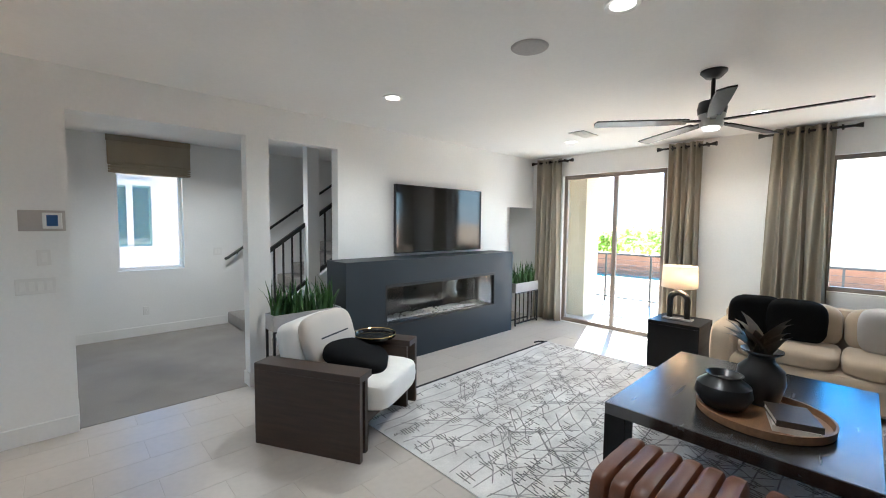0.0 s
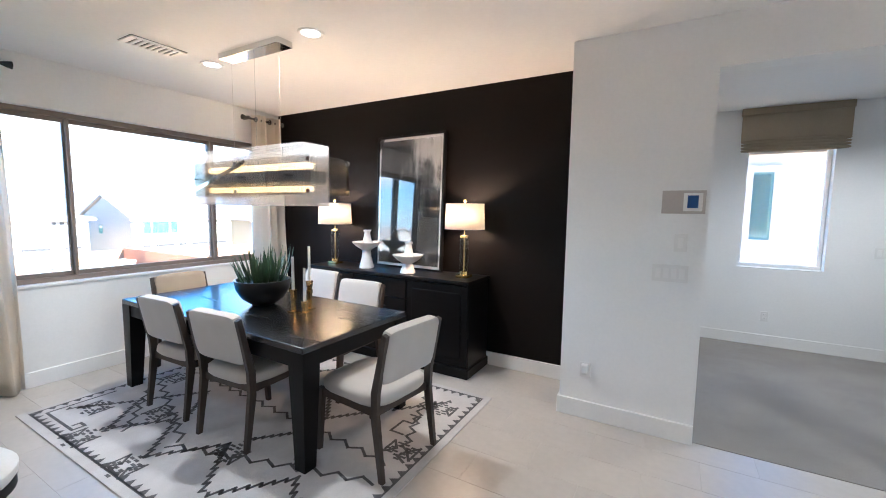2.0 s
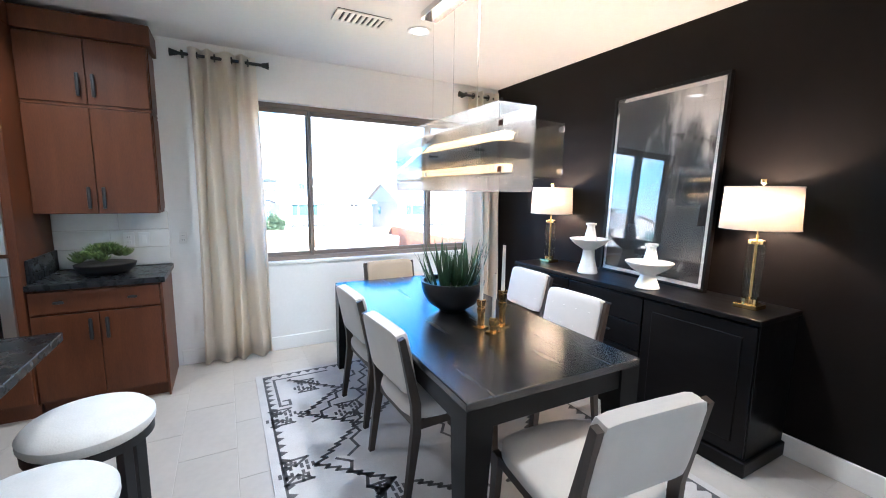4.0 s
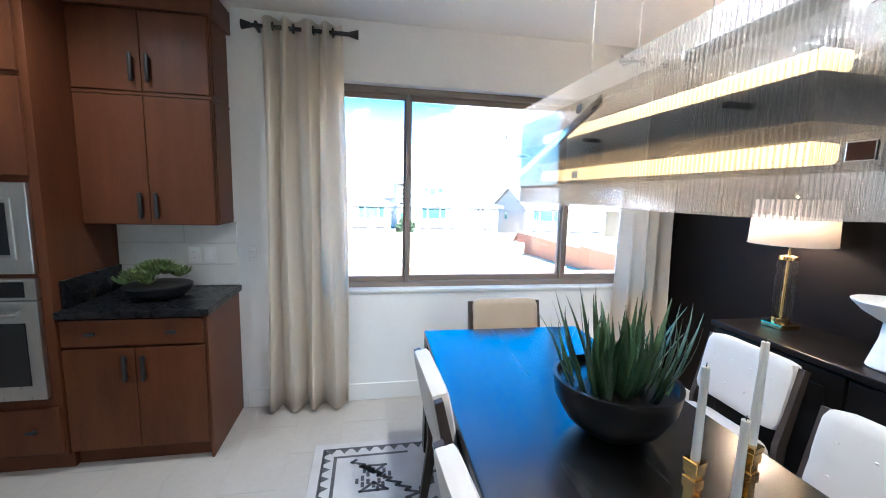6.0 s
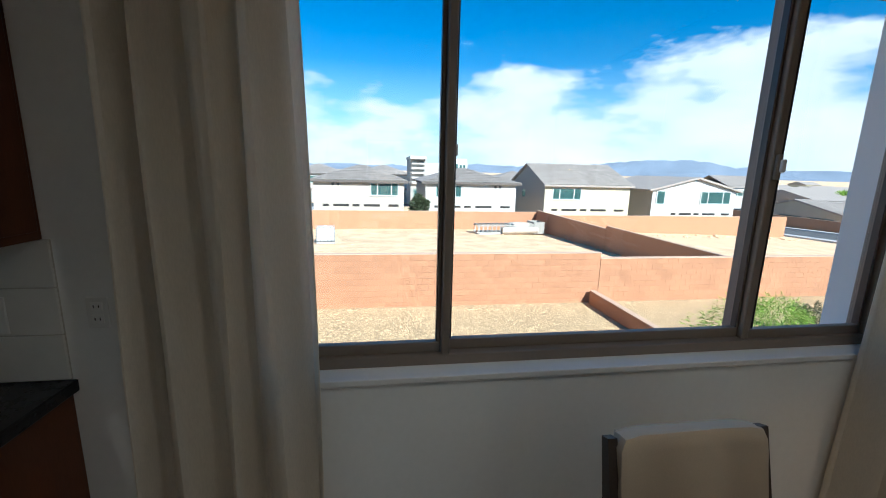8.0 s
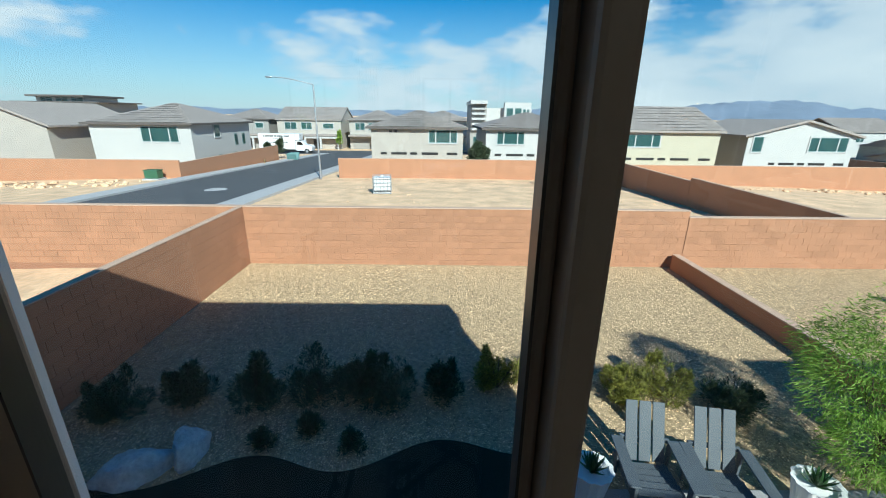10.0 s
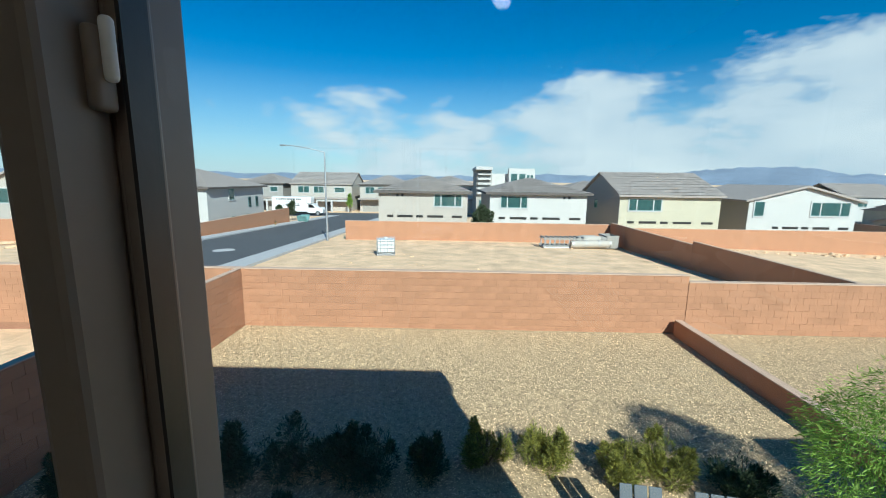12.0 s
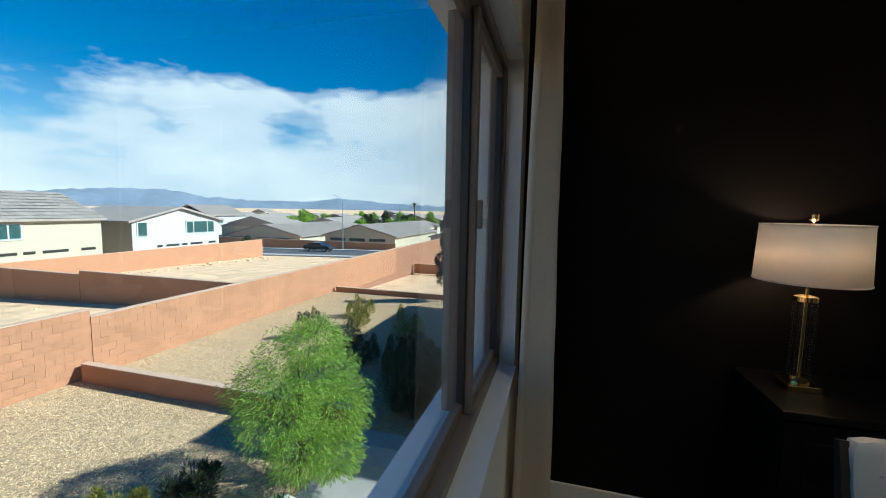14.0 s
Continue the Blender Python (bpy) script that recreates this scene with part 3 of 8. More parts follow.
# ---- windows and doors ----
def dining_window():
    y0, y1, z0, z1 = WIN
    t = tagged(new("window_1"), "three-part sliding window with tan vinyl frame", "window", "", "structure")
    xo, xi = -4.655, -4.575
    for nm, a in (("frame_head", (xo, xi, y0, y1, z1 - 0.045, z1)), ("frame_foot", (xo, xi, y0, y1, z0, z0 + 0.045)),
                  ("frame_side", (xo, xi, y0, y0 + 0.045, z0 + 0.045, z1 - 0.045)), ("frame_side", (xo, xi, y1 - 0.03, y1, z0 + 0.045, z1 - 0.045))):
        part(nm, box(BM(), *a, 0.006), M_VINYL, t)
    m1, m2 = 1.812, 3.100
    for ym, s in ((m1, -1), (m2, 1)):
        part("mullion", box(BM(), -4.70, -4.618, ym - 0.010, ym + (0.016 if s < 0 else 0.010), z0 + 0.045, z1 - 0.045, 0.003), M_VINYL, t)
        part("meeting_stile", box(BM(), -4.617, xi + (0.010 if s < 0 else -0.012), ym - 0.015, ym + 0.015, z0 + 0.046, z1 - 0.046, 0.006), M_VINYL, t)
        if s < 0:
            lt = part("latch", box(BM(), -4.612, -4.594, ym + 0.015, ym + 0.024, 1.61, 1.662, 0.004, seg=3), M_VINYL, t, "tan plastic sash latch", True)
            part("latch_lever", box(BM(), -4.607, -4.599, ym + 0.023, ym + 0.031, 1.628, 1.668, 0.0035, seg=3), M_TRIM, lt, "", True)
            continue
        lt = part("latch", box(BM(), xi - 0.011, xi + 0.008, ym - 0.012, ym + 0.012, 1.57, 1.67, 0.008, seg=3), M_VINYL, t, "tan plastic sash latch", True)
        part("latch_lever", box(BM(), xi + 0.007, xi + 0.024, ym - 0.006, ym + 0.012, 1.60, 1.65, 0.006, seg=3), M_PLATE, lt, "", True)
    spans = ((y0 + 0.045, m1 - 0.016, -4.612), (m1 + 0.011, m2 - 0.011, -4.634), (m2 + 0.016, y1 - 0.03, -4.612))
    for k, (a, b, x) in enumerate(spans):
        wa, wb = (0.12, 0.014, 0.014)[k], (0.014, 0.014, 0.018)[k]
        for nm, q in (("sash_rail", (x - 0.016, x + 0.016, a, b, z0 + 0.045, z0 + 0.085)), ("sash_rail", (x - 0.016, x + 0.016, a, b, z1 - 0.085, z1 - 0.045)),
                      ("sash_stile", (x - 0.016, x + 0.016, a, a + wa, z0 + 0.085, z1 - 0.085)), ("sash_stile", (x - 0.016, x + 0.016, b - wb, b, z0 + 0.085, z1 - 0.085))):
            part(nm, box(BM(), *q, 0.004), M_VINYL, t)
        for nm, q in (("bead", (x - 0.006, x + 0.020, a + wa, a + wa + 0.003, z0 + 0.09, z1 - 0.09)), ("bead", (x - 0.006, x + 0.020, b - wb - 0.003, b - wb, z0 + 0.09, z1 - 0.09))):
            part(nm, box(BM(), *q), M_FRAMEDARK, t)
        p = part("pane", box(BM(), x - 0.002, x + 0.002, a + wa, b - wb, z0 + 0.085, z1 - 0.085), M_PANE, t)
        p.visible_shadow = False
    part("sill", box(BM(), xi - 0.02, XW + 0.012, y0 + 0.001, y1 - 0.001, z0 - 0.02, z0 + 0.004, 0.004), M_TRIM, t)


dining_window()


def plain_window(name, label, axis, at, a0, a1, z0, z1, mulls=(), fr=0.05, deep=0.06, fm=None):
    fm = fm or M_VINYL
    t = tagged(new(name), label, "window", "", "structure")

    def bx(a, b, c, d, t0=0.0, t1=deep, bev=0.004):
        return box(BM(), at + t0, at + t1, a, b, c, d, bev) if axis == "x" else box(BM(), a, b, at + t0, at + t1, c, d, bev)
    part("frame_head", bx(a0, a1, z1 - fr, z1), fm, t)
    part("frame_foot", bx(a0, a1, z0, z0 + fr), fm, t)
    part("frame_side", bx(a0, a0 + fr, z0 + fr, z1 - fr), fm, t)
    part("frame_side", bx(a1 - fr, a1, z0 + fr, z1 - fr), fm, t)
    edges = [a0 + fr, *mulls, a1 - fr]
    for mm in mulls:
        part("mullion", bx(mm - fr / 2, mm + fr / 2, z0 + fr, z1 - fr), fm, t)
    for i in range(len(edges) - 1):
        a = edges[i] + (fr / 2 if i else 0)
        b = edges[i + 1] - (fr / 2 if i < len(edges) - 2 else 0)
        p = part("pane", bx(a, b, z0 + fr, z1 - fr, deep / 2 - 0.003, deep / 2 + 0.003, 0), M_PANE, t)
        p.visible_shadow = False
    return t


plain_window("window_2", "small tall stair window with pale frame", "y", 6.30, SWIN[0], SWIN[1], SWIN[2], SWIN[3], (), 0.04, 0.05, M_TRIM)
plain_window("window_3", "wide living room window with tan frame", "x", XE + 0.06, LWIN[0], LWIN[1], LWIN[2], LWIN[3], (-1.36,), 0.05)
plain_window("door_1", "sliding glass balcony door with tan frame", "x", XE + 0.06, SLID[0], SLID[1], 0.0, SLID[3], (1.93,), 0.06)


# ---- curtains ----
def curtain(name_label, axis, at, a0, a1, ztop, zbot, cloth_mat, folds, depth=0.055, flare=0.03, rod=None, phase=0.0):
    t = thing("curtain", name_label, "curtain", group="curtains")
    bm = BM()
    nu, nv = folds * 12, 14
    rows = []
    for j in range(nv + 1):
        v = j / nv
        z = ztop + (zbot - ztop) * v
        row = []
        for i in range(nu + 1):
            u = i / nu
            ph = u * folds * 2 * math.pi
            c = (a0 + a1) / 2
            a = c + (a0 + (a1 - a0) * u - c) * (0.93 + (0.07 + flare) * v)
            off = depth * math.sin(ph + phase + 0.5 * math.sin(3.1 * u + 2 * v)) * (0.75 + 0.35 * v) + 0.012 * noise.noise(Vector((u * 6, v * 4, a0)))
            a += 0.015 * math.sin(ph * 0.5 + 3 * v)
            row.append(bm.verts.new((at + off, a, z) if axis == "x" else (a, at + off, z)))
        rows.append(row)
    for r0, r1 in zip(rows, rows[1:]):
        for i in range(nu):
            bm.faces.new((r0[i], r0[i + 1], r1[i + 1], r1[i]))
    ob = part("drape", bm, cloth_mat, t, "", True)
    so = ob.modifiers.new("thickness", "SOLIDIFY")
    so.thickness = 0.002
    if rod:
        r0, r1 = rod
        zr = ztop - 0.055
        part("rod", cyl(BM(), (at, r0, zr), (at, r1, zr), 0.013, seg=14), M_IRON, t, "black metal rod", True)
        for e, s in ((r0, -1), (r1, 1)):
            part("finial", cyl(BM(), (at, e, zr), (at, e + 0.055 * s, zr), 0.016, 0.030, 16), M_IRON, t, "", True)
        part("bracket", box(BM(), XW, at, a0 - 0.03, a0 - 0.012, zr - 0.01, zr + 0.03, 0.003) if at < 0 else box(BM(), at, XE, a0 - 0.03, a0 - 0.012, zr - 0.01, zr + 0.03, 0.003), M_IRON, t)
        for k in range(folds):
            a = a0 + (a1 - a0) * (0.04 + 0.93 * (k + 0.5) / folds)
            b = BM()
            tube(b, [(at + 0.026 * math.cos(q), a, zr + 0.026 * math.sin(q)) for q in [2 * math.pi * i / 14 for i in range(15)]], 0.006, 6)
            part("grommet", b, M_IRON, t, "", True)
    return t


curtain("oatmeal linen curtain panel on a black rod", "x", -4.40, 0.84, 1.37, 2.66, 0.02, M_CURTAIN, 4, rod=(0.79, 1.40))
curtain("oatmeal linen curtain panel beside the dark wall", "x", -4.385, 3.48, 3.90, 2.66, 0.02, M_CURTAIN, 4, 0.075, rod=(3.42, 3.88), phase=3.3)
curtain("taupe curtain panel at the balcony door", "x", 6.20, 2.72, 3.20, 2.70, 0.02, M_CURTAIN2, 5, rod=(2.60, 3.24))
curtain("taupe curtain panel at the balcony door", "x", 6.20, 0.74, 1.16, 2.70, 0.02, M_CURTAIN2, 5, rod=(0.66, 1.24))
curtain("taupe curtain panel at the living room window", "x", 6.20, -0.48, 0.08, 2.72, 0.02, M_CURTAIN2, 6, rod=(-0.60, 0.14))


def roman_shade():
    t = thing("roman_shade", "raised beige linen roman shade over a window", "blind")
    part("headrail", box(BM(), 0.73, 1.68, 6.12, 6.195, 2.66, 2.735, 0.004), M_ROMAN, t)
    part("panel", box(BM(), 0.735, 1.675, 6.135, 6.15, 2.36, 2.66, 0.003), M_ROMAN, t)
    for k in range(4):
        part("fold", cushion(BM(), (1.205, 6.135, 2.355 - 0.032 * k), (0.945, 0.05 + 0.008 * k, 0.05), 0.3, 3), M_ROMAN, t, "", True)


roman_shade()


# ---- stairs ----
def stairs():
    t = thing("staircase", "carpeted stair rising along the white wall", "staircase")
    r, d = 0.182, 0.262
    for i in range(10):
        x0 = 2.16 + d * i
        part("step", box(BM(), x0 - 0.02, x0 + d + (0 if i < 9 else 0.4), 4.93, 6.195, 0.006 + r * i if i else 0.006, r * (i + 1), 0.02), M_CARPET, t, "", True)
    for i in range(1, 10):
        x0 = 2.16 + d * i
        part("riser_fill", box(BM(), x0 + 0.01, 5.19, 4.94, 6.19, r * (i - 1) + 0.01, r * i - 0.002), M_CARPET, t)
    part("side_panel", prism(BM(), [(2.12, 0.006), (5.19, 0.006), (5.19, 2.25), (2.12, 0.20)], "y", 4.86, 4.93), M_WHITE, t)


stairs()


def stair_rail():
    t = thing("stair_railing", "black wood stair railing with square balusters", "railing")
    s = 0.70
    part("newel", box(BM(), 2.02, 2.11, 4.78, 4.87, 0.0, 1.18, 0.006), M_IRON, t)

    def slope(z0, h, x0, x1, y0, y1):
        zb = z0
        return prism(BM(), [(x0, zb), (x1, zb + s * (x1 - x0)), (x1, zb + s * (x1 - x0) + h), (x0, zb + h)], "y", y0, y1)
    part("top_rail", slope(1.06, 0.06, 2.11, 4.42, 4.80, 4.855), M_IRON, t)
    part("shoe_rail", slope(0.24, 0.05, 2.11, 4.42, 4.80, 4.855), M_IRON, t)
    x = 2.24
    while x < 4.38:
        z = s * (x - 2.11)
        part("baluster", box(BM(), x - 0.011, x + 0.011, 4.817, 4.839, 0.28 + z, 1.075 + z), M_IRON, t)
        x += 0.125


stair_rail()


def handrail():
    t = thing("handrail", "slim black handrail on the stair wall", "handrail")
    part("rail", tube(BM(), [(2.10, 6.12, 1.03), (2.14, 6.12, 1.045), (4.40, 6.12, 2.627)], 0.021, 10), M_IRON, t, "", True)
    for x in (2.3, 3.3, 4.2):
        part("bracket", cyl(BM(), (x, 6.12, 1.045 + 0.70 * (x - 2.14)), (x, 6.2, 0.98 + 0.70 * (x - 2.14)), 0.008, seg=8), M_IRON, t)


handrail()
setting("stair_column", box(BM(), 2.80, 2.98, 4.72, 4.86, 0.0, H, 0.008), M_WHITE, "white painted square column beside the stair", "column")


# ---- ceiling fixtures ----
def downlight(x, y, watts=8.0, z=H):
    t = thing("downlight", "round white recessed ceiling light, lit", "ceiling light", group="recessed ceiling lights")
    b = BM()
    lathe(b, [(0.062, -0.004), (0.085, -0.010), (0.092, -0.002), (0.092, 0.0), (0.062, 0.0)], (x, y, z), 32)
    part("trim_ring", b, M_PLATE, t, "", True)
    part("lens", lathe(BM(), [(0.0, -0.005), (0.062, -0.005), (0.062, -0.001), (0.0, -0.001)][1:3], (x, y, z), 32), M_DOWN, t, "glowing lens")
    lamp("downlight_lamp", "SPOT", (x, y, z - 0.03), watts, (1.0, 0.92, 0.82), 0.06, cone=150)


for p in ((2.46, 2.26), (2.36, 0.18), (5.25, 0.05), (5.32, 2.10)):
    downlight(*p)
for p in ((-2.13, 2.37), (-3.36, 2.41)):
    downlight(*p, watts=10)
# two unseen kitchen downlights, added to brighten the cabinets
for p, w in (((-1.2, -0.9), 5), ((-3.45, 0.15), 5)):
    downlight(*p, watts=w)
downlight(1.72, 4.9, watts=11)


def vent(x, y, along_x):
    t = thing("ceiling_vent", "white slatted air vent in the ceiling", "vent")
    a, b = (0.19, 0.10) if along_x else (0.10, 0.19)
    part("backing", box(BM(), x - a, x + a, y - b, y + b, H - 0.004, H - 0.001), M_INK, t)
    for q in ((x - a, x + a, y - b, y - b + 0.022), (x - a, x + a, y + b - 0.022, y + b), (x - a, x - a + 0.022, y - b + 0.022, y + b - 0.022), (x + a - 0.022, x + a, y - b + 0.022, y + b - 0.022)):
        part("frame", box(BM(), *q, H - 0.014, H - 0.004, 0.002), M_PLATE, t)
    n = 9
    for k in range(n):
        if along_x:
            xx = x - a + 0.03 + (2 * a - 0.06) * k / (n - 1)
            part("slat", box(BM(), xx - 0.011, xx + 0.011, y - b + 0.022, y + b - 0.022, H - 0.013, H - 0.006), M_PLATE, t)
        else:
            yy = y - b + 0.03 + (2 * b - 0.06) * k / (n - 1)
            part("slat", box(BM(), x - a + 0.022, x + a - 0.022, yy - 0.011, yy + 0.011, H - 0.013, H - 0.006), M_PLATE, t)
    part("divider", box(BM(), x - 0.008, x + 0.008, y - b + 0.022, y + b - 0.022, H - 0.016, H - 0.005) if along_x else box(BM(), x - a + 0.022, x + a - 0.022, y - 0.008, y + 0.008, H - 0.016, H - 0.005), M_PLATE, t)


vent(-3.37, 1.97, False)
vent(5.0, 1.75, True)
sp = thing("ceiling_speaker", "round white ceiling speaker grille", "speaker")
part("grille", lathe(BM(), [(0.10, -0.012), (0.112, -0.008), (0.118, -0.002), (0.118, 0.0)], (2.45, 0.80, H), 40), M_CONCRETE, sp, "perforated grey grille", True)
sd = thing("smoke_detector", "small round smoke detector on the ceiling", "smoke detector")
part("body", lathe(BM(), [(0.045, -0.045), (0.058, -0.035), (0.065, -0.012), (0.065, 0.0)], (2.0, 4.7, H), 28), M_PLATE, sd, "", True)
part("cover", lathe(BM(), [(0.018, -0.052), (0.034, -0.046), (0.034, -0.044)], (2.0, 4.7, H), 20), M_INK, sd)


# ---- switches, thermostat, outlets ----
def wall_plate(name, label, cat, x, y, z, w, h, kind, axis="y"):
    t = thing(name, label, cat)

    def bx(a0, a1, z0, z1, d0, d1, bev=0.002):
        if axis == "y":
            return box(BM(), x + a0, x + a1, y - d1, y - d0, z + z0, z + z1, bev)
        return box(BM(), x + d0, x + d1, y + a0, y + a1, z + z0, z + z1, bev)
    part("plate", bx(-w / 2, w / 2, -h / 2, h / 2, 0.0, 0.007, 0.003), M_TAUPEPLATE if kind == "thermostat" else M_PLATE, t)
    if kind == "switch":
        n = max(1, round(w / 0.046) - 1)
        for k in range(n):
            c = (k - (n - 1) / 2) * 0.046
            part("rocker", bx(c - 0.016, c + 0.016, -0.033, 0.033, 0.006, 0.011), M_TRIM, t)
    elif kind == "outlet":
        for s in (-1, 1):
            part("socket", bx(-0.017, 0.017, s * 0.02 - 0.014, s * 0.02 + 0.014, 0.006, 0.010), M_TRIM, t)
            for q in (-0.007, 0.007):
                part("slot", bx(q - 0.0015, q + 0.0015, s * 0.02 - 0.004, s * 0.02 + 0.005, 0.0095, 0.0105, 0), M_INK, t)
    elif kind == "thermostat":
        part("body", bx(0.0, 0.105, -0.058, 0.058, 0.006, 0.02, 0.004), M_TRIM, t)
        part("screen", bx(0.022, 0.082, -0.038, 0.042, 0.019, 0.022, 0.002), M_NAVY, t, "dark blue screen")
    elif kind == "plug":
        part("plug_in", bx(-0.025, 0.025, -0.02, 0.05, 0.006, 0.05, 0.01), M_PLATE, t)


wall_plate("thermostat", "taupe wall thermostat with a dark blue screen", "thermostat", 0.165, YN, 1.61, 0.245, 0.15, "thermostat")
wall_plate("light_switch", "white single light switch plate", "light switch", 0.165, YN, 1.345, 0.075, 0.115, "switch")
wall_plate("light_switch", "white four-gang light switch plate", "light switch", 0.115, YN, 1.14, 0.21, 0.115, "switch")
wall_plate("wall_outlet", "white outlet with a plug-in freshener", "outlet", -0.388, YN, 0.37, 0.075, 0.115, "plug")
wall_plate("light_switch", "white switch plate in the stair hall", "light switch", 2.02, 6.2, 1.15, 0.12, 0.115, "switch")
wall_plate("wall_outlet", "white outlet low on the stair hall wall", "outlet", 1.1, 6.2, 0.35, 0.075, 0.115, "outlet")


# ---- dining ----
def dining_table():
    t = thing("dining_table", "long black satin wood dining table", "dining table", pose(-2.735, 2.325, 0, 0, 0, -1.0))
    L, W = 2.22, 0.98
    part("tabletop", box(BM(), -L / 2, L / 2, -W / 2, W / 2, 0.722, 0.76, 0.006), M_TABLETOP, t)
    for s in (-1, 1):
        part("apron", box(BM(), -L / 2 + 0.11, L / 2 - 0.11, s * (W / 2 - 0.025) - 0.012, s * (W / 2 - 0.025) + 0.012, 0.625, 0.722, 0.003), M_BLACKWOOD, t)
        part("apron", box(BM(), s * (L / 2 - 0.025) - 0.012, s * (L / 2 - 0.025) + 0.012, -W / 2 + 0.11, W / 2 - 0.11, 0.625, 0.722, 0.003), M_BLACKWOOD, t)
    for sx in (-1, 1):
        for sy in (-1, 1):
            b = BM()
            a, c = 0.062, 0.042
            x, y = sx * (L / 2 - 0.063), sy * (W / 2 - 0.063)
            lo = [b.verts.new((x + sx * (a - c) + i * c, y + sy * (a - c) + j * c, 0.012)) for i, j in ((-1, -1), (1, -1), (1, 1), (-1, 1))]
            mi = [b.verts.new((x + i * a, y + j * a, 0.62)) for i, j in ((-1, -1), (1, -1), (1, 1), (-1, 1))]
            hi = [b.verts.new((x + i * a, y + j * a, 0.722)) for i, j in ((-1, -1), (1, -1), (1, 1), (-1, 1))]
            for r0, r1 in ((lo, mi), (mi, hi)):
                for k in range(4):
                    b.faces.new((r0[k], r0[(k + 1) % 4], r1[(k + 1) % 4], r1[k]))
            b.faces.new(lo)
            b.faces.new(hi)
            part("leg", b, M_BLACKWOOD, t)


dining_table()


def dining_chair(back_mat, label, tufted):
    """Faces +y; origin on the floor under the seat's middle."""
    t = thing("dining_chair", label, "chair", group="chairs round the dining table")
    part("seat", cushion(BM(), (0, 0.02, 0.455), (0.50, 0.54, 0.10), 0.22, 7), M_CREAM, t, "", True)
    for q in ((-0.225, 0.225, 0.235, 0.26), (-0.225, 0.225, -0.225, -0.20)):
        part("seat_rail", box(BM(), q[0], q[1], q[2], q[3], 0.375, 0.425, 0.004), M_WALNUT, t)
    for s in (-1, 1):
        part("seat_rail", box(BM(), s * 0.225 - 0.013, s * 0.225 + 0.013, -0.20, 0.235, 0.375, 0.425, 0.004), M_WALNUT, t)
        b = BM()
        prism(b, [(0.295, 0.012), (0.265, 0.012), (0.225, 0.425), (0.275, 0.425)], "x", s * 0.232 - 0.016, s * 0.232 + 0.016)
        part("front_leg", b, M_WALNUT, t)
        b = BM()
        prism(b, [(-0.262, 0.012), (-0.292, 0.012), (-0.250, 0.40), (-0.255, 0.52), (-0.322, 0.86), (-0.292, 0.87), (-0.205, 0.52), (-0.205, 0.36)], "x", s * 0.238 - 0.014, s * 0.238 + 0.014)
        part("back_leg", b, M_WALNUT, t)
    tilt = Matrix.Translation((0, -0.268, 0.725)) @ Matrix.Rotation(radians(11), 4, "X")
    bk = part("backrest", cushion(BM(), (0, 0, 0), (0.455, 0.075, 0.325), 0.10, 7, tilt), back_mat, t, "", True)
    if tufted:
        for i in (-1.5, -0.5, 0.5, 1.5):
            for j in (-1, 1):
                c = tilt @ Vector((i * 0.105, 0.036, j * 0.06))
                part("button", lathe(BM(), [(0.003, -0.004), (0.007, 0.0), (0.003, 0.003)], c, 10), back_mat, bk, "", True)
    else:
        for i in (-1, 1):
            part("seam", box(BM(), i * 0.205 - 0.002, i * 0.205 + 0.002, -0.040, -0.036, -0.15, 0.15, 0, tilt), M_CREAM, bk)
    return t


ch = dining_chair(M_CREAM, "cream upholstered dining chair with dark walnut legs", True)
ch.matrix_basis = pose(-2.36, 2.04, 0, 0, 0, 3)
copy_thing(ch, pose(-3.07, 2.06, 0, 0, 0, 2))
copy_thing(ch, pose(-1.46, 2.25, 0, 0, 0, 84))
copy_thing(ch, pose(-2.34, 2.83, 0, 0, 0, 182))
copy_thing(ch, pose(-3.11, 3.08, 0, 0, 0, 179))
tan = dining_chair(M_TANCLOTH, "tan-backed dining chair at the window end", False)
tan.matrix_basis = pose(-3.80, 2.44, 0, 0, 0, -90)


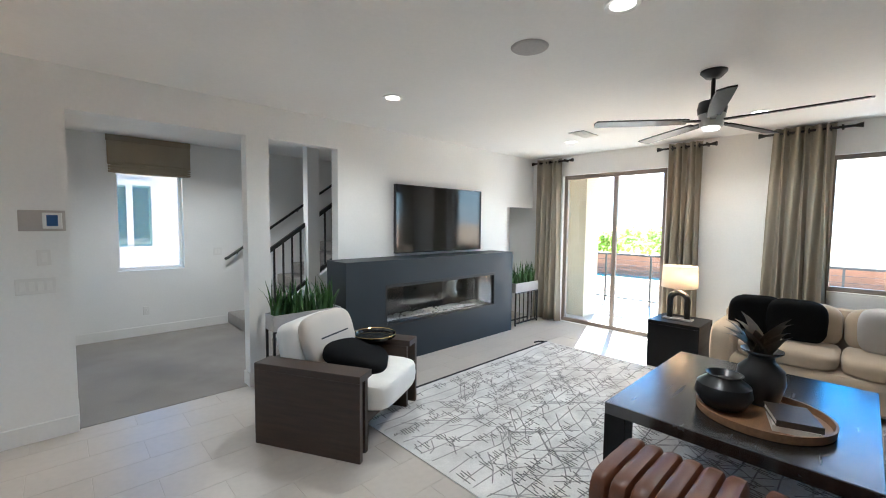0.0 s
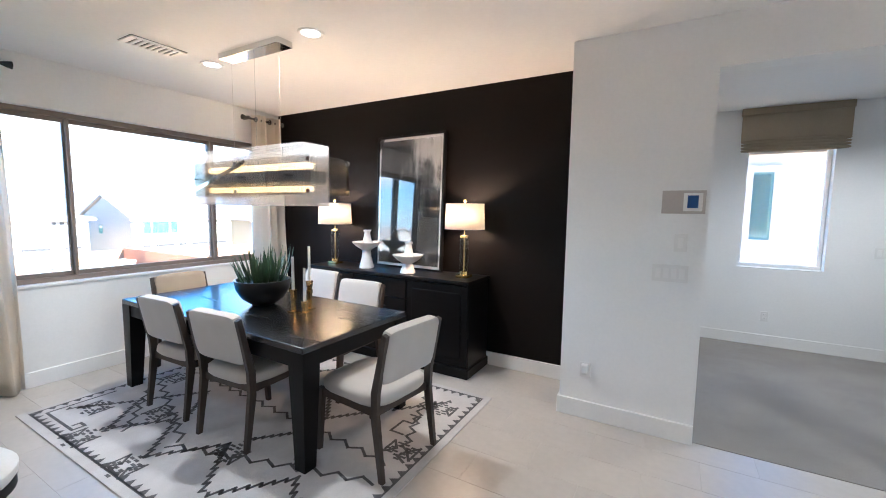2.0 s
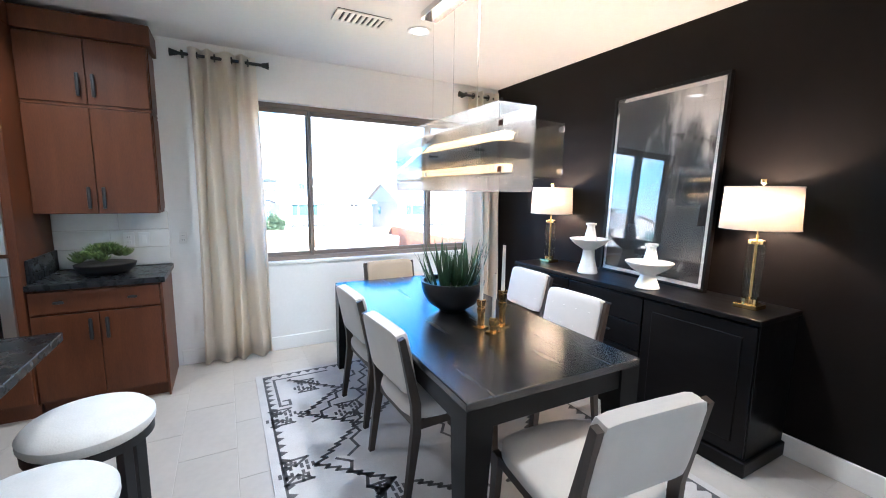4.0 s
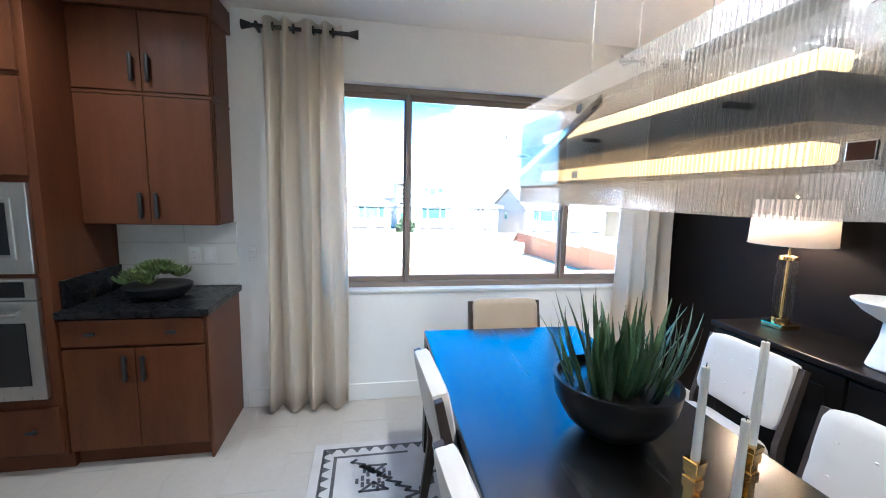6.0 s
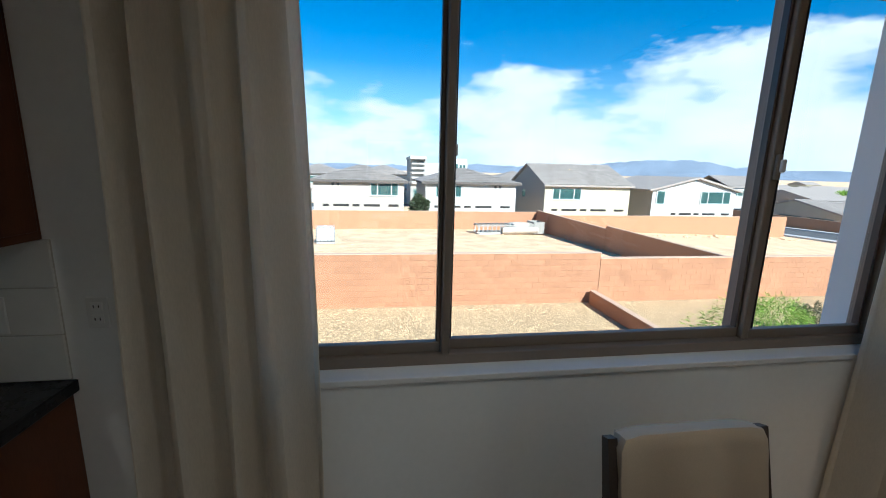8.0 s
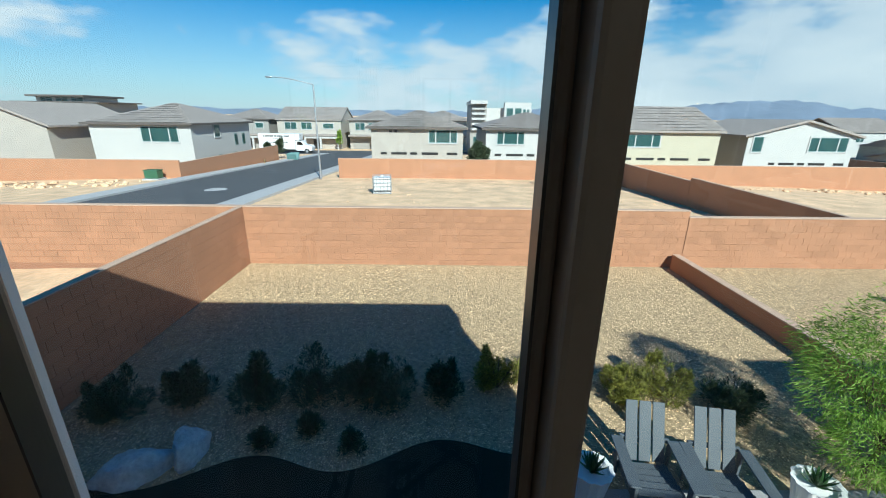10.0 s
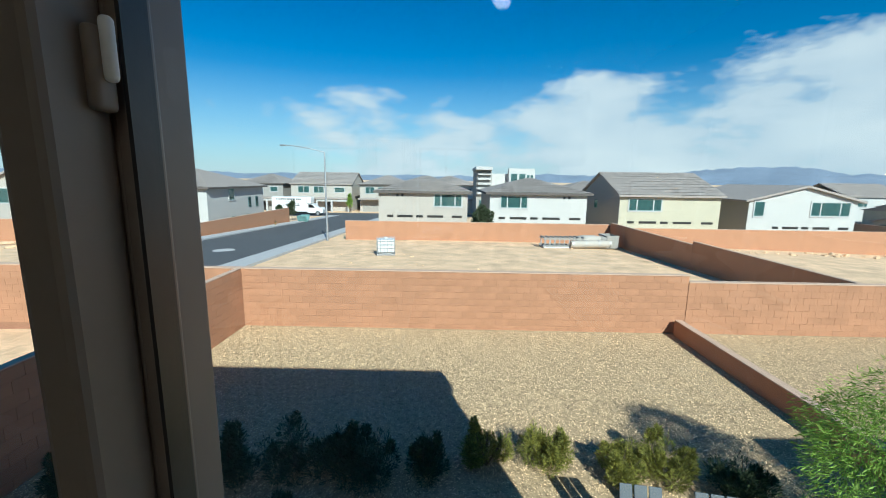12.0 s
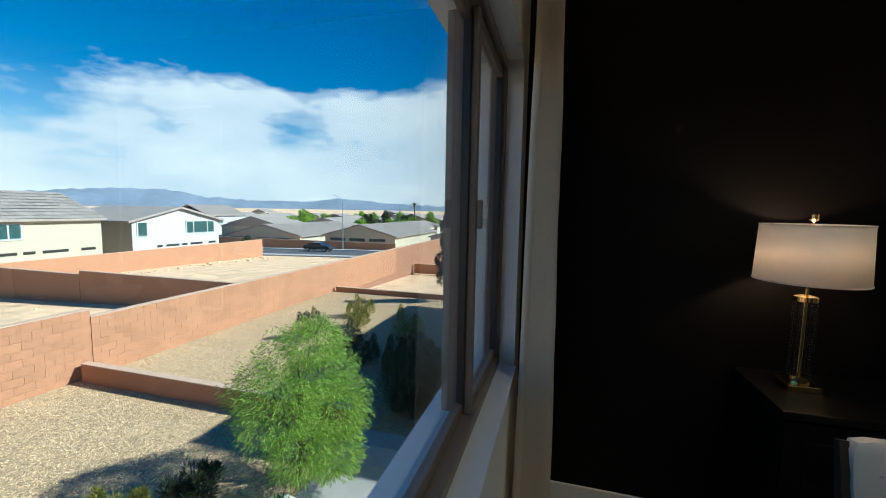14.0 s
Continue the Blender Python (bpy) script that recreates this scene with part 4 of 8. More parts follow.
def dining_rug():
    t = thing("dining_rug", "ivory wool rug with charcoal tribal pattern", "rug")
    x0, x1, y0, y1 = -3.94, -1.09, 1.20, 3.27
    part("woven_field", box(BM(), x0, x1, y0, y1, 0.0005, 0.010, 0.003), M_RUG, t)
    z = 0.0115

    def zig(a, b, n, amp):
        a, b = Vector(a), Vector(b)
        d = (b - a) / n
        nn = Vector((-d.y, d.x)).normalized() * amp
        pts = []
        for i in range(n):
            pts += [a + d * i, a + d * (i + 0.5) + nn]
        return pts + [b]
    lines = []
    i = 0.06
    for a, b in (((x0 + i, y0 + i), (x1 - i, y0 + i)), ((x1 - i, y0 + i), (x1 - i, y1 - i)), ((x1 - i, y1 - i), (x0 + i, y1 - i)), ((x0 + i, y1 - i), (x0 + i, y0 + i))):
        lines.append([a, b])
    part("border_line", strips(BM(), lines, 0.014, z), M_RUGDARK, t)
    teeth = BM()
    for a, b in (((x0 + i, y0 + i), (x1 - i, y0 + i)), ((x1 - i, y0 + i), (x1 - i, y1 - i)), ((x1 - i, y1 - i), (x0 + i, y1 - i)), ((x0 + i, y1 - i), (x0 + i, y0 + i))):
        a, b = Vector(a), Vector(b)
        n = round((b - a).length / 0.075)
        d = (b - a) / n
        nn = Vector((-d.y, d.x)).normalized() * 0.05
        for k in range(n):
            p = a + d * k
            teeth.faces.new([teeth.verts.new((*q, z)) for q in (p, p + d * 0.8, p + d * 0.4 + nn)])
    part("border_teeth", teeth, M_RUGDARK, t)

    def stepped(cx, cy, w, h, flip=1):
        pts = []
        n = 7
        for k in range(n + 1):
            u = k / n
            pts.append((cx - w / 2 + w / 2 * u, cy + flip * h * u))
            if k < n:
                pts.append((cx - w / 2 + w / 2 * u + w / 2 / n * 0.4, cy + flip * h * u - flip * 0.02))
        m = [(2 * cx - p[0], p[1]) for p in reversed(pts)]
        return pts + m
    big = []
    for cx in (-3.45, -2.9, -2.3, -1.65):
        for cy, f in ((1.45, 1), (3.02, -1)):
            big.append(stepped(cx, cy, 0.62, 0.34, f))
            if cx in (-3.45, -2.3):
                big.append(stepped(cx + 0.30, cy + f * 0.42, 0.5, 0.28, f))
    big += [zig((-3.8, 2.3), (-1.3, 2.12), 16, 0.05), zig((-3.8, 2.05), (-2.6, 1.62), 8, 0.05), zig((-2.6, 1.55), (-1.25, 1.95), 9, 0.05),
            [(-3.8, 1.33), (-3.35, 1.33), (-3.35, 1.40), (-3.42, 1.40), (-3.42, 1.36)], [(-3.8, 1.33), (-3.8, 1.75)],
            zig((-1.55, 3.05), (-1.22, 2.2), 8, -0.05),
            [(-1.5, 2.7), (-1.42, 2.7), (-1.42, 2.6), (-1.5, 2.6), (-1.5, 2.45), (-1.4, 2.45)], zig((-3.7, 1.95), (-3.05, 1.5), 6, 0.04)]
    part("large_pattern", strips(BM(), big, 0.019, z), M_RUGDARK, t)
    small = []
    for cx, cy in ((-3.6, 1.55), (-3.1, 1.75), (-2.6, 1.33), (-2.2, 1.72), (-1.75, 1.36), (-1.4, 1.6), (-1.35, 2.9), (-1.75, 3.1), (-3.65, 2.75), (-3.2, 1.32), (-1.3, 2.3), (-3.66, 2.15)):
        for a in range(4):
            q = a * math.pi / 2
            c, s = math.cos(q), math.sin(q)
            for u, v in ((0.03, 0.03), (0.06, 0.0), (0.06, 0.05), (0.09, 0.02)):
                x, y = cx + c * u - s * v, cy + s * u + c * v
                small.append([(x - 0.012, y), (x + 0.012, y)])
        small.append([(cx - 0.10, cy - 0.07), (cx - 0.04, cy), (cx - 0.10, cy + 0.07), (cx - 0.10, cy - 0.07)])
        small.append([(cx + 0.10, cy - 0.07), (cx + 0.04, cy), (cx + 0.10, cy + 0.07), (cx + 0.10, cy - 0.07)])
    tagged(part("small_pattern", strips(BM(), small, 0.018, z), M_RUGDARK, t), kind="stuff")


dining_rug()


def sideboard():
    t = thing("sideboard", "long black wood sideboard against the dark wall", "sideboard")
    x0, x1, y0, y1, h = -3.46, -1.44, 3.50, 3.955, 0.90
    part("top", box(BM(), x0 - 0.012, x1 + 0.012, y0 - 0.012, y1, h - 0.032, h, 0.005), M_BLACKWOOD, t)
    part("body", box(BM(), x0, x1, y0 + 0.02, y1 - 0.002, 0.09, h - 0.032, 0.003), M_BLACKWOOD, t)
    part("plinth", box(BM(), x0 - 0.018, x1 + 0.018, y0 - 0.018, y1 - 0.004, 0.0, 0.09, 0.008), M_BLACKWOOD, t)
    w = (x1 - x0) / 3
    for k in (0, 2):
        d = part("door", box(BM(), x0 + k * w + 0.006, x0 + (k + 1) * w - 0.006, y0 + 0.002, y0 + 0.02, 0.10, h - 0.045, 0.003), M_BLACKWOOD, t)
        part("moulding", box(BM(), x0 + k * w + 0.07, x0 + (k + 1) * w - 0.07, y0 - 0.006, y0 + 0.004, 0.17, h - 0.115, 0.005), M_BLACKWOOD, d)
    for j in range(4):
        z0 = 0.10 + j * (h - 0.145) / 4
        d = part("drawer", box(BM(), x0 + w + 0.006, x0 + 2 * w - 0.006, y0 + 0.002, y0 + 0.02, z0 + 0.004, z0 + (h - 0.145) / 4 - 0.004, 0.003), M_BLACKWOOD, t)
        part("pull", box(BM(), x0 + 1.5 * w - 0.09, x0 + 1.5 * w + 0.09, y0 - 0.016, y0 + 0.004, z0 + 0.085, z0 + 0.097, 0.003), M_IRON, d)


sideboard()


def table_lamp(x, y, z):
    t = thing("table_lamp", "brass and glass column lamp with white drum shade, lit", "lamp", pose(x, y, z), "lamps on the sideboard")
    part("base", box(BM(), -0.06, 0.06, -0.06, 0.06, 0.0, 0.028, 0.004), M_BRASS, t)
    part("foot", lathe(BM(), [(0.042, 0.028), (0.042, 0.058), (0.03, 0.062)], seg=24), M_BRASS, t, "", True)
    for k in range(4):
        q = math.pi / 4 + k * math.pi / 2
        part("glass_rod", cyl(BM(), (0.036 * math.cos(q), 0.036 * math.sin(q), 0.060), (0.036 * math.cos(q), 0.036 * math.sin(q), 0.375), 0.012, seg=12), M_LAMPGLASS, t, "clear glass rod", True)
    part("stem", cyl(BM(), (0, 0, 0.06), (0, 0, 0.43), 0.008, seg=12), M_BRASS, t, "", True)
    part("collar", lathe(BM(), [(0.03, 0.375), (0.044, 0.378), (0.044, 0.398), (0.02, 0.405)], seg=24), M_BRASS, t, "", True)
    b = BM()
    n = 44
    rings = [[b.verts.new((r * math.cos(2 * math.pi * i / n), r * math.sin(2 * math.pi * i / n), zz)) for i in range(n)] for r, zz in ((0.189, 0.462), (0.180, 0.70))]
    for i in range(n):
        b.faces.new((rings[0][i], rings[0][(i + 1) % n], rings[1][(i + 1) % n], rings[1][i]))
    sh = part("shade", b, M_SHADE, t, "white linen drum shade", True)
    sh.modifiers.new("thickness", "SOLIDIFY").thickness = 0.003
    for zz, r in ((0.464, 0.1895), (0.698, 0.1805)):
        part("shade_ring", tube(BM(), [(r * math.cos(q), r * math.sin(q), zz) for q in [2 * math.pi * i / 40 for i in range(41)]], 0.003, 6), M_SHADE, t)
    for k in range(3):
        q = k * 2.094
        part("spider_arm", cyl(BM(), (0, 0, 0.685), (0.179 * math.cos(q), 0.179 * math.sin(q), 0.697), 0.002, seg=6), M_BRASS, t)
    part("harp", cyl(BM(), (0, 0, 0.43), (0, 0, 0.72), 0.004, seg=8), M_BRASS, t)
    part("bulb", lathe(BM(), [(0.012, 0.46), (0.03, 0.50), (0.034, 0.53), (0.02, 0.56), (0.004, 0.565)], (0.02, 0, 0), seg=16), M_DOWN, t, "", True)
    part("finial", lathe(BM(), [(0.006, 0.71), (0.016, 0.72), (0.016, 0.74), (0.006, 0.745)], seg=14), M_BRASS, t, "", True)
    lamp("table_lamp_bulb", "POINT", (x - 0.02, y, z + 0.58), 3.2, (1.0, 0.64, 0.38), 0.04)
    return t


table_lamp(-1.60, 3.73, 0.90)
table_lamp(-3.30, 3.76, 0.90)


def pedestal_bowl(x, y, z, h, r):
    t = thing("pedestal_bowl", "white matt ceramic pedestal bowl", "bowl", pose(x, y, z), "white ceramic pieces on the sideboard")
    part("bowl", lathe(BM(), [(0.075, 0), (0.08, 0.006), (0.05, h * 0.45), (0.045, h - 0.09), (0.07, h - 0.075), (r * 0.75, h - 0.045), (r, h - 0.004), (r, h), (r - 0.012, h), (r * 0.7, h - 0.032), (0.03, h - 0.06)], seg=36), M_CERAMIC, t, "", True)
    v = thing("bottle_vase", "white ceramic bottle vase standing in a bowl", "vase", pose(x + 0.01, y, z + h - 0.058), "white ceramic pieces on the sideboard")
    part("body", lathe(BM(), [(0.05, 0), (0.055, 0.01), (0.045, 0.08), (0.030, 0.15), (0.030, 0.168), (0.042, 0.172), (0.042, 0.186), (0.02, 0.186)], seg=28), M_CERAMIC, v, "", True)


pedestal_bowl(-2.76, 3.68, 0.90, 0.285, 0.155)
pedestal_bowl(-2.19, 3.64, 0.90, 0.185, 0.155)


def artwork():
    """The print: a pale cliff and clouds in black and white."""
    m = bpy.data.materials.new("mountain_photo_print")
    m.use_nodes = True
    N, L = m.node_tree.nodes, m.node_tree.links
    b = N["Principled BSDF"]
    b.inputs["Roughness"].default_value = 0.5
    b.inputs["Specular IOR Level"].default_value = 0.3
    tc = N.new("ShaderNodeTexCoord")
    n1 = N.new("ShaderNodeTexNoise")
    n1.inputs["Scale"].default_value, n1.inputs["Detail"].default_value, n1.inputs["Roughness"].default_value = 2.6, 8, 0.6
    mp = N.new("ShaderNodeMapping")
    mp.inputs["Scale"].default_value = (2.4, 1, 0.8)
    L.new(tc.outputs["Object"], mp.inputs[0])
    L.new(mp.outputs[0], n1.inputs["Vector"])
    sx = N.new("ShaderNodeSeparateXYZ")
    L.new(tc.outputs["Object"], sx.inputs[0])
    g = N.new("ShaderNodeMath")
    g.operation = "MULTIPLY_ADD"
    L.new(sx.outputs[2], g.inputs[0])
    g.inputs[1].default_value, g.inputs[2].default_value = 0.25, -0.25
    s = N.new("ShaderNodeMath")
    L.new(n1.outputs[0], s.inputs[0])
    L.new(g.outputs[0], s.inputs[1])
    g2 = N.new("ShaderNodeMath")
    g2.operation = "MULTIPLY_ADD"
    L.new(sx.outputs[0], g2.inputs[0])
    g2.inputs[1].default_value = 0.35
    L.new(s.outputs[0], g2.inputs[2])
    r = N.new("ShaderNodeValToRGB")
    r.color_ramp.elements[0].position, r.color_ramp.elements[0].color = 0.42, (0.006, 0.006, 0.006, 1)
    r.color_ramp.elements[1].position, r.color_ramp.elements[1].color = 0.72, (0.55, 0.54, 0.53, 1)
    e = r.color_ramp.elements.new(0.55)
    e.color = (0.035, 0.035, 0.035, 1)
    L.new(g2.outputs[0], r.inputs[0])
    L.new(r.outputs[0], b.inputs["Base Color"])
    t = thing("framed_picture", "large framed black and white mountain photograph", "picture", pose(-2.37, 3.885, 0.90, -2.2, 0, -4.0))
    w, h = 0.455, 1.43
    for q in ((-w, w, 0, 0.022), (-w, w, h - 0.022, h), (-w, -w + 0.022, 0.022, h - 0.022), (w - 0.022, w, 0.022, h - 0.022)):
        part("frame", box(BM(), q[0], q[1], -0.02, 0.02, q[2], q[3], 0.002), M_BLACKWOOD, t)
    part("mat_border", box(BM(), -w + 0.022, w - 0.022, -0.004, 0.004, 0.022, h - 0.022), M_CERAMIC, t, "white mat border")
    part("print", box(BM(), -w + 0.05, w - 0.05, -0.0075, -0.004, 0.05, h - 0.05), m, t, "glossy black and white print")
    p = part("glazing", box(BM(), -w + 0.022, w - 0.022, -0.014, -0.012, 0.022, h - 0.022), M_GLAZE, t)
    p.visible_shadow = False


artwork()


def blade(bm, p, az, lean, ln, w, curl, seg=6, thick=0.35):
    """One thick tapering leaf."""
    d = Vector((math.cos(az), math.sin(az), 0))
    side = Vector((-d.y, d.x, 0))
    rows = []
    for k in range(seg + 1):
        u = k / seg
        a = lean + curl * u * u
        c = Vector(p) + d * (ln * u * math.sin(a)) + Vector((0, 0, ln * u * math.cos(a)))
        ww = w * (1 - u) ** 0.7 * (0.75 + 0.6 * u * (1 - u) * 2) if u < 1 else 0.0008
        up = Vector((-d.x * math.cos(a), -d.y * math.cos(a), math.sin(a)))
        rows.append([bm.verts.new(c + side * ww), bm.verts.new(c - up * ww * thick), bm.verts.new(c - side * ww), bm.verts.new(c + up * ww * thick * 0.4)])
    for r0, r1 in zip(rows, rows[1:]):
        for k in range(4):
            bm.faces.new((r0[k], r0[(k + 1) % 4], r1[(k + 1) % 4], r1[k]))


def aloe_bowl():
    t = thing("potted_aloe", "spiky green aloe plant in a black bowl", "potted plant", pose(-2.72, 2.37, 0.761))
    part("bowl", lathe(BM(), [(0.07, 0), (0.085, 0.004), (0.16, 0.06), (0.20, 0.13), (0.212, 0.20), (0.212, 0.206), (0.198, 0.206), (0.19, 0.17), (0.1, 0.165)], seg=40), M_BLACKCER, t, "black bowl", True)
    part("soil", lathe(BM(), [(0.192, 0.165), (0.192, 0.178), (0.05, 0.185)], seg=30), M_BLACKCER, t)
    rnd = random.Random(7)
    for i in range(92):
        a, r = rnd.uniform(0, 6.283), 0.165 * math.sqrt(rnd.random())
        b = BM()
        blade(b, (r * math.cos(a), r * math.sin(a), 0.17), a + rnd.uniform(-0.5, 0.5), 0.06 + 2.3 * r + rnd.uniform(-0.12, 0.16), rnd.uniform(0.19, 0.33), rnd.uniform(0.011, 0.017), rnd.uniform(-0.3, 0.08))
        part("leaf", b, M_LEAF, t, "", True)


aloe_bowl()


def candlestick(x, y, h, c):
    t = thing("candlestick", "square brass candlestick with a white taper candle", "candlestick", pose(x, y, 0.761, 0, 0, 12), "candlesticks on the table")
    part("base", box(BM(), -0.033, 0.033, -0.033, 0.033, 0, 0.009, 0.002), M_BRASS, t)
    part("stem", box(BM(), -0.014, 0.014, -0.014, 0.014, 0.009, h, 0.002), M_BRASS, t)
    for k in (0.55, 0.8):
        part("knuckle", box(BM(), -0.018, 0.018, -0.018, 0.018, h * k, h * k + 0.03, 0.002), M_BRASS, t)
    part("cup", box(BM(), -0.02, 0.02, -0.02, 0.02, h - 0.012, h + 0.004, 0.002), M_BRASS, t)
    cn = part("candle", cyl(BM(), (0, 0, h + 0.004), (0, 0, h + c), 0.011, 0.009, 14), M_CANDLE, t, "white taper candle", True)
    part("wick", cyl(BM(), (0, 0, h + c), (0.001, 0, h + c + 0.012), 0.0012, seg=5), M_INK, cn)


candlestick(-2.33, 2.34, 0.165, 0.25)
candlestick(-2.225, 2.355, 0.075, 0.26)
candlestick(-2.30, 2.47, 0.215, 0.27)


def chandelier():
    t = thing("chandelier", "long crystal rod chandelier with smoky acrylic frame, lit", "chandelier")
    part("canopy", box(BM(), -3.07, -2.37, 2.285, 2.415, H - 0.045, H - 0.001, 0.003), M_CHROME, t, "chrome ceiling plate")
    for x in (-3.0, -2.44):
        part("cable", cyl(BM(), (x, 2.35, H - 0.045), (x, 2.35, 1.80), 0.0012, seg=5), M_STEEL, t)
    part("cord", cyl(BM(), (-2.72, 2.35, H - 0.045), (-2.72, 2.35, 1.8), 0.003, seg=6), M_ROD, t)
    x0, x1, y0, y1 = -3.38, -2.08, 2.235, 2.465
    for z0, z1 in ((1.718, 1.80),):
        for q in ((x0 + 0.012, x1 - 0.012, y0 + 0.012, y0 + 0.018), (x0 + 0.012, x1 - 0.012, y1 - 0.018, y1 - 0.012), (x0 + 0.012, x0 + 0.018, y0 + 0.018, y1 - 0.018), (x1 - 0.018, x1 - 0.012, y0 + 0.018, y1 - 0.018)):
            part("band", box(BM(), *q, z0, z1, 0.001), M_BAND, t, "dark bronze metal band")
    part("spine", box(BM(), x0 + 0.02, x1 - 0.02, 2.335, 2.365, 1.74, 1.785, 0.002), M_BAND, t)
    for z in (1.84, 1.675):
        part("led_strip", box(BM(), x0 + 0.06, x1 - 0.06, 2.315, 2.385, z - 0.020, z + 0.020, 0.008), M_LED, t, "glowing warm light strip")
    for s, y in ((-1, y0 + 0.015), (1, y1 - 0.015)):
        part("diagonal_arm", box(BM(), -0.36, 0.36, -0.006, 0.006, -0.014, 0.014, 0.001, Matrix.Translation((-3.0 if s < 0 else -2.45, y - s * 0.045 * s, 1.77)) @ Matrix.Rotation(radians(-17), 4, "Y")), M_CHROME, t)
    rod = BM()
    cyl(rod, (0, 0, 0), (0, 0, 0.43), 0.0066, seg=8)
    me = bpy.data.meshes.new("crystal_rod")
    rod.to_mesh(me)
    rod.free()
    me.materials.append(M_ROD)
    me.shade_smooth()

    def put(x, y, z):
        ob = new("crystal_rod", me)
        ob.location = (x, y, z)
        ob.parent = t
    n = 102
    for k in range(n):
        x = x0 + (x1 - x0) * k / (n - 1)
        for y in (y0, y1):
            put(x, y, 1.552)
    for k in range(1, 19):
        y = y0 + (y1 - y0) * k / 19
        for x in (x0, x1):
            put(x, y, 1.552)
    a0, a1, b0, b1 = -3.46, -1.94, 2.175, 2.535
    for q in ((a0, a1, b0, b0 + 0.005), (a0, a1, b1 - 0.005, b1), (a0, a0 + 0.005, b0 + 0.005, b1 - 0.005), (a1 - 0.005, a1, b0 + 0.005, b1 - 0.005)):
        p = part("acrylic_sheet", box(BM(), *q, 1.625, 1.885, 0.001), M_ACRYLIC, t, "clear smoky acrylic sheet")
        p.visible_shadow = False
    for x in (a0 + 0.004, a1 - 0.04, -2.75):
        for y in (b0 - 0.006, b1 + 0.001):
            for z in (1.64, 1.845):
                part("clip", box(BM(), x, x + 0.035, y, y + 0.006, z, z + 0.026, 0.001), M_CHROME, t, "chrome clip")
    for x in (-2.72, -3.3, -2.2):
        part("cross_bar", box(BM(), x - 0.006, x + 0.006, b0 + 0.006, b1 - 0.006, 1.755, 1.767), M_IRON, t)


chandelier()


# ---- kitchen ----
def bar_pull(bm, x, y, z, ln, vertical=True):
    if vertical:
        box(bm, x, x + 0.020, y - 0.011, y + 0.011, z - ln / 2, z + ln / 2, 0.008)
        box(bm, x - 0.016, x + 0.002, y - 0.006, y + 0.006, z - ln / 2 + 0.02, z - ln / 2 + 0.032)
        box(bm, x - 0.016, x + 0.002, y - 0.006, y + 0.006, z + ln / 2 - 0.032, z + ln / 2 - 0.02)
    else:
        box(bm, x, x + 0.020, y - ln / 2, y + ln / 2, z - 0.009, z + 0.009, 0.006)
        box(bm, x - 0.016, x + 0.002, y - 0.006, y + 0.006, z - 0.006, z + 0.006)
    return bm


CB = (-0.10, 0.612)  # the cabinet stretch along the wall


def upper_cabinet():
    t = thing("wall_cabinet", "tall cherry wood wall cabinet with black pulls", "cabinet")
    y0, y1, xf = CB[0], CB[1], -4.20
    part("body", box(BM(), XW + 0.001, xf, y0, y1, 1.355, 2.56, 0.002), M_CHERRY, t)
    part("crown", box(BM(), XW + 0.001, xf + 0.03, y0, y1 + 0.03, 2.56, 2.70, 0.006), M_CHERRY, t)
    part("rail", box(BM(), XW + 0.001, xf + 0.012, y0, y1 + 0.006, 2.095, 2.112, 0.002), M_CHERRY, t)
    mid = (y0 + y1) / 2
    for z0, z1, zh in ((1.36, 2.09, 1.47), (2.117, 2.545, 2.24)):
        for a, b, hy in ((y0 + 0.004, mid - 0.002, mid - 0.042), (mid + 0.002, y1 - 0.004, mid + 0.042)):
            d = part("door", box(BM(), xf, xf + 0.02, a, b, z0, z1, 0.003), M_CHERRY, t)
            part("pull", bar_pull(BM(), xf + 0.036, hy, zh, 0.155), M_IRON, d, "black bar pull", True)
    for z0, z1 in ((1.38, 2.08), (2.125, 2.54)):
        part("side_panel", box(BM(), XW + 0.02, xf - 0.02, y1, y1 + 0.008, z0, z1, 0.003), M_CHERRY, t)


def base_cabinet():
    t = thing("base_cabinet", "cherry wood base cabinet with drawer and doors", "cabinet")
    y0, y1, xf = CB[0], CB[1], -3.93
    part("body", box(BM(), XW + 0.001, xf, y0, y1, 0.10, 0.875, 0.002), M_CHERRY, t)
    part("toe_kick", box(BM(), XW + 0.001, xf - 0.05, y0, y1 - 0.002, 0.0, 0.10), M_CHERRY, t)
    part("side_panel", box(BM(), XW + 0.001, xf + 0.005, y1, y1 + 0.014, 0.0, 0.875, 0.002), M_CHERRY, t)
    mid = (y0 + y1) / 2
    d = part("drawer", box(BM(), xf, xf + 0.02, y0 + 0.006, y1 - 0.006, 0.715, 0.862, 0.003), M_CHERRY, t)
    for yy in (y0 + 0.16, y1 - 0.16):
        part("knob_pull", bar_pull(BM(), xf + 0.036, yy, 0.79, 0.055, False), M_IRON, d, "", True)
    for a, b, hy in ((y0 + 0.006, mid - 0.002, mid - 0.045), (mid + 0.002, y1 - 0.006, mid + 0.045)):
        d = part("door", box(BM(), xf, xf + 0.02, a, b, 0.115, 0.70, 0.003), M_CHERRY, t)
        part("pull", bar_pull(BM(), xf + 0.036, hy, 0.59, 0.15), M_IRON, d, "black bar pull", True)


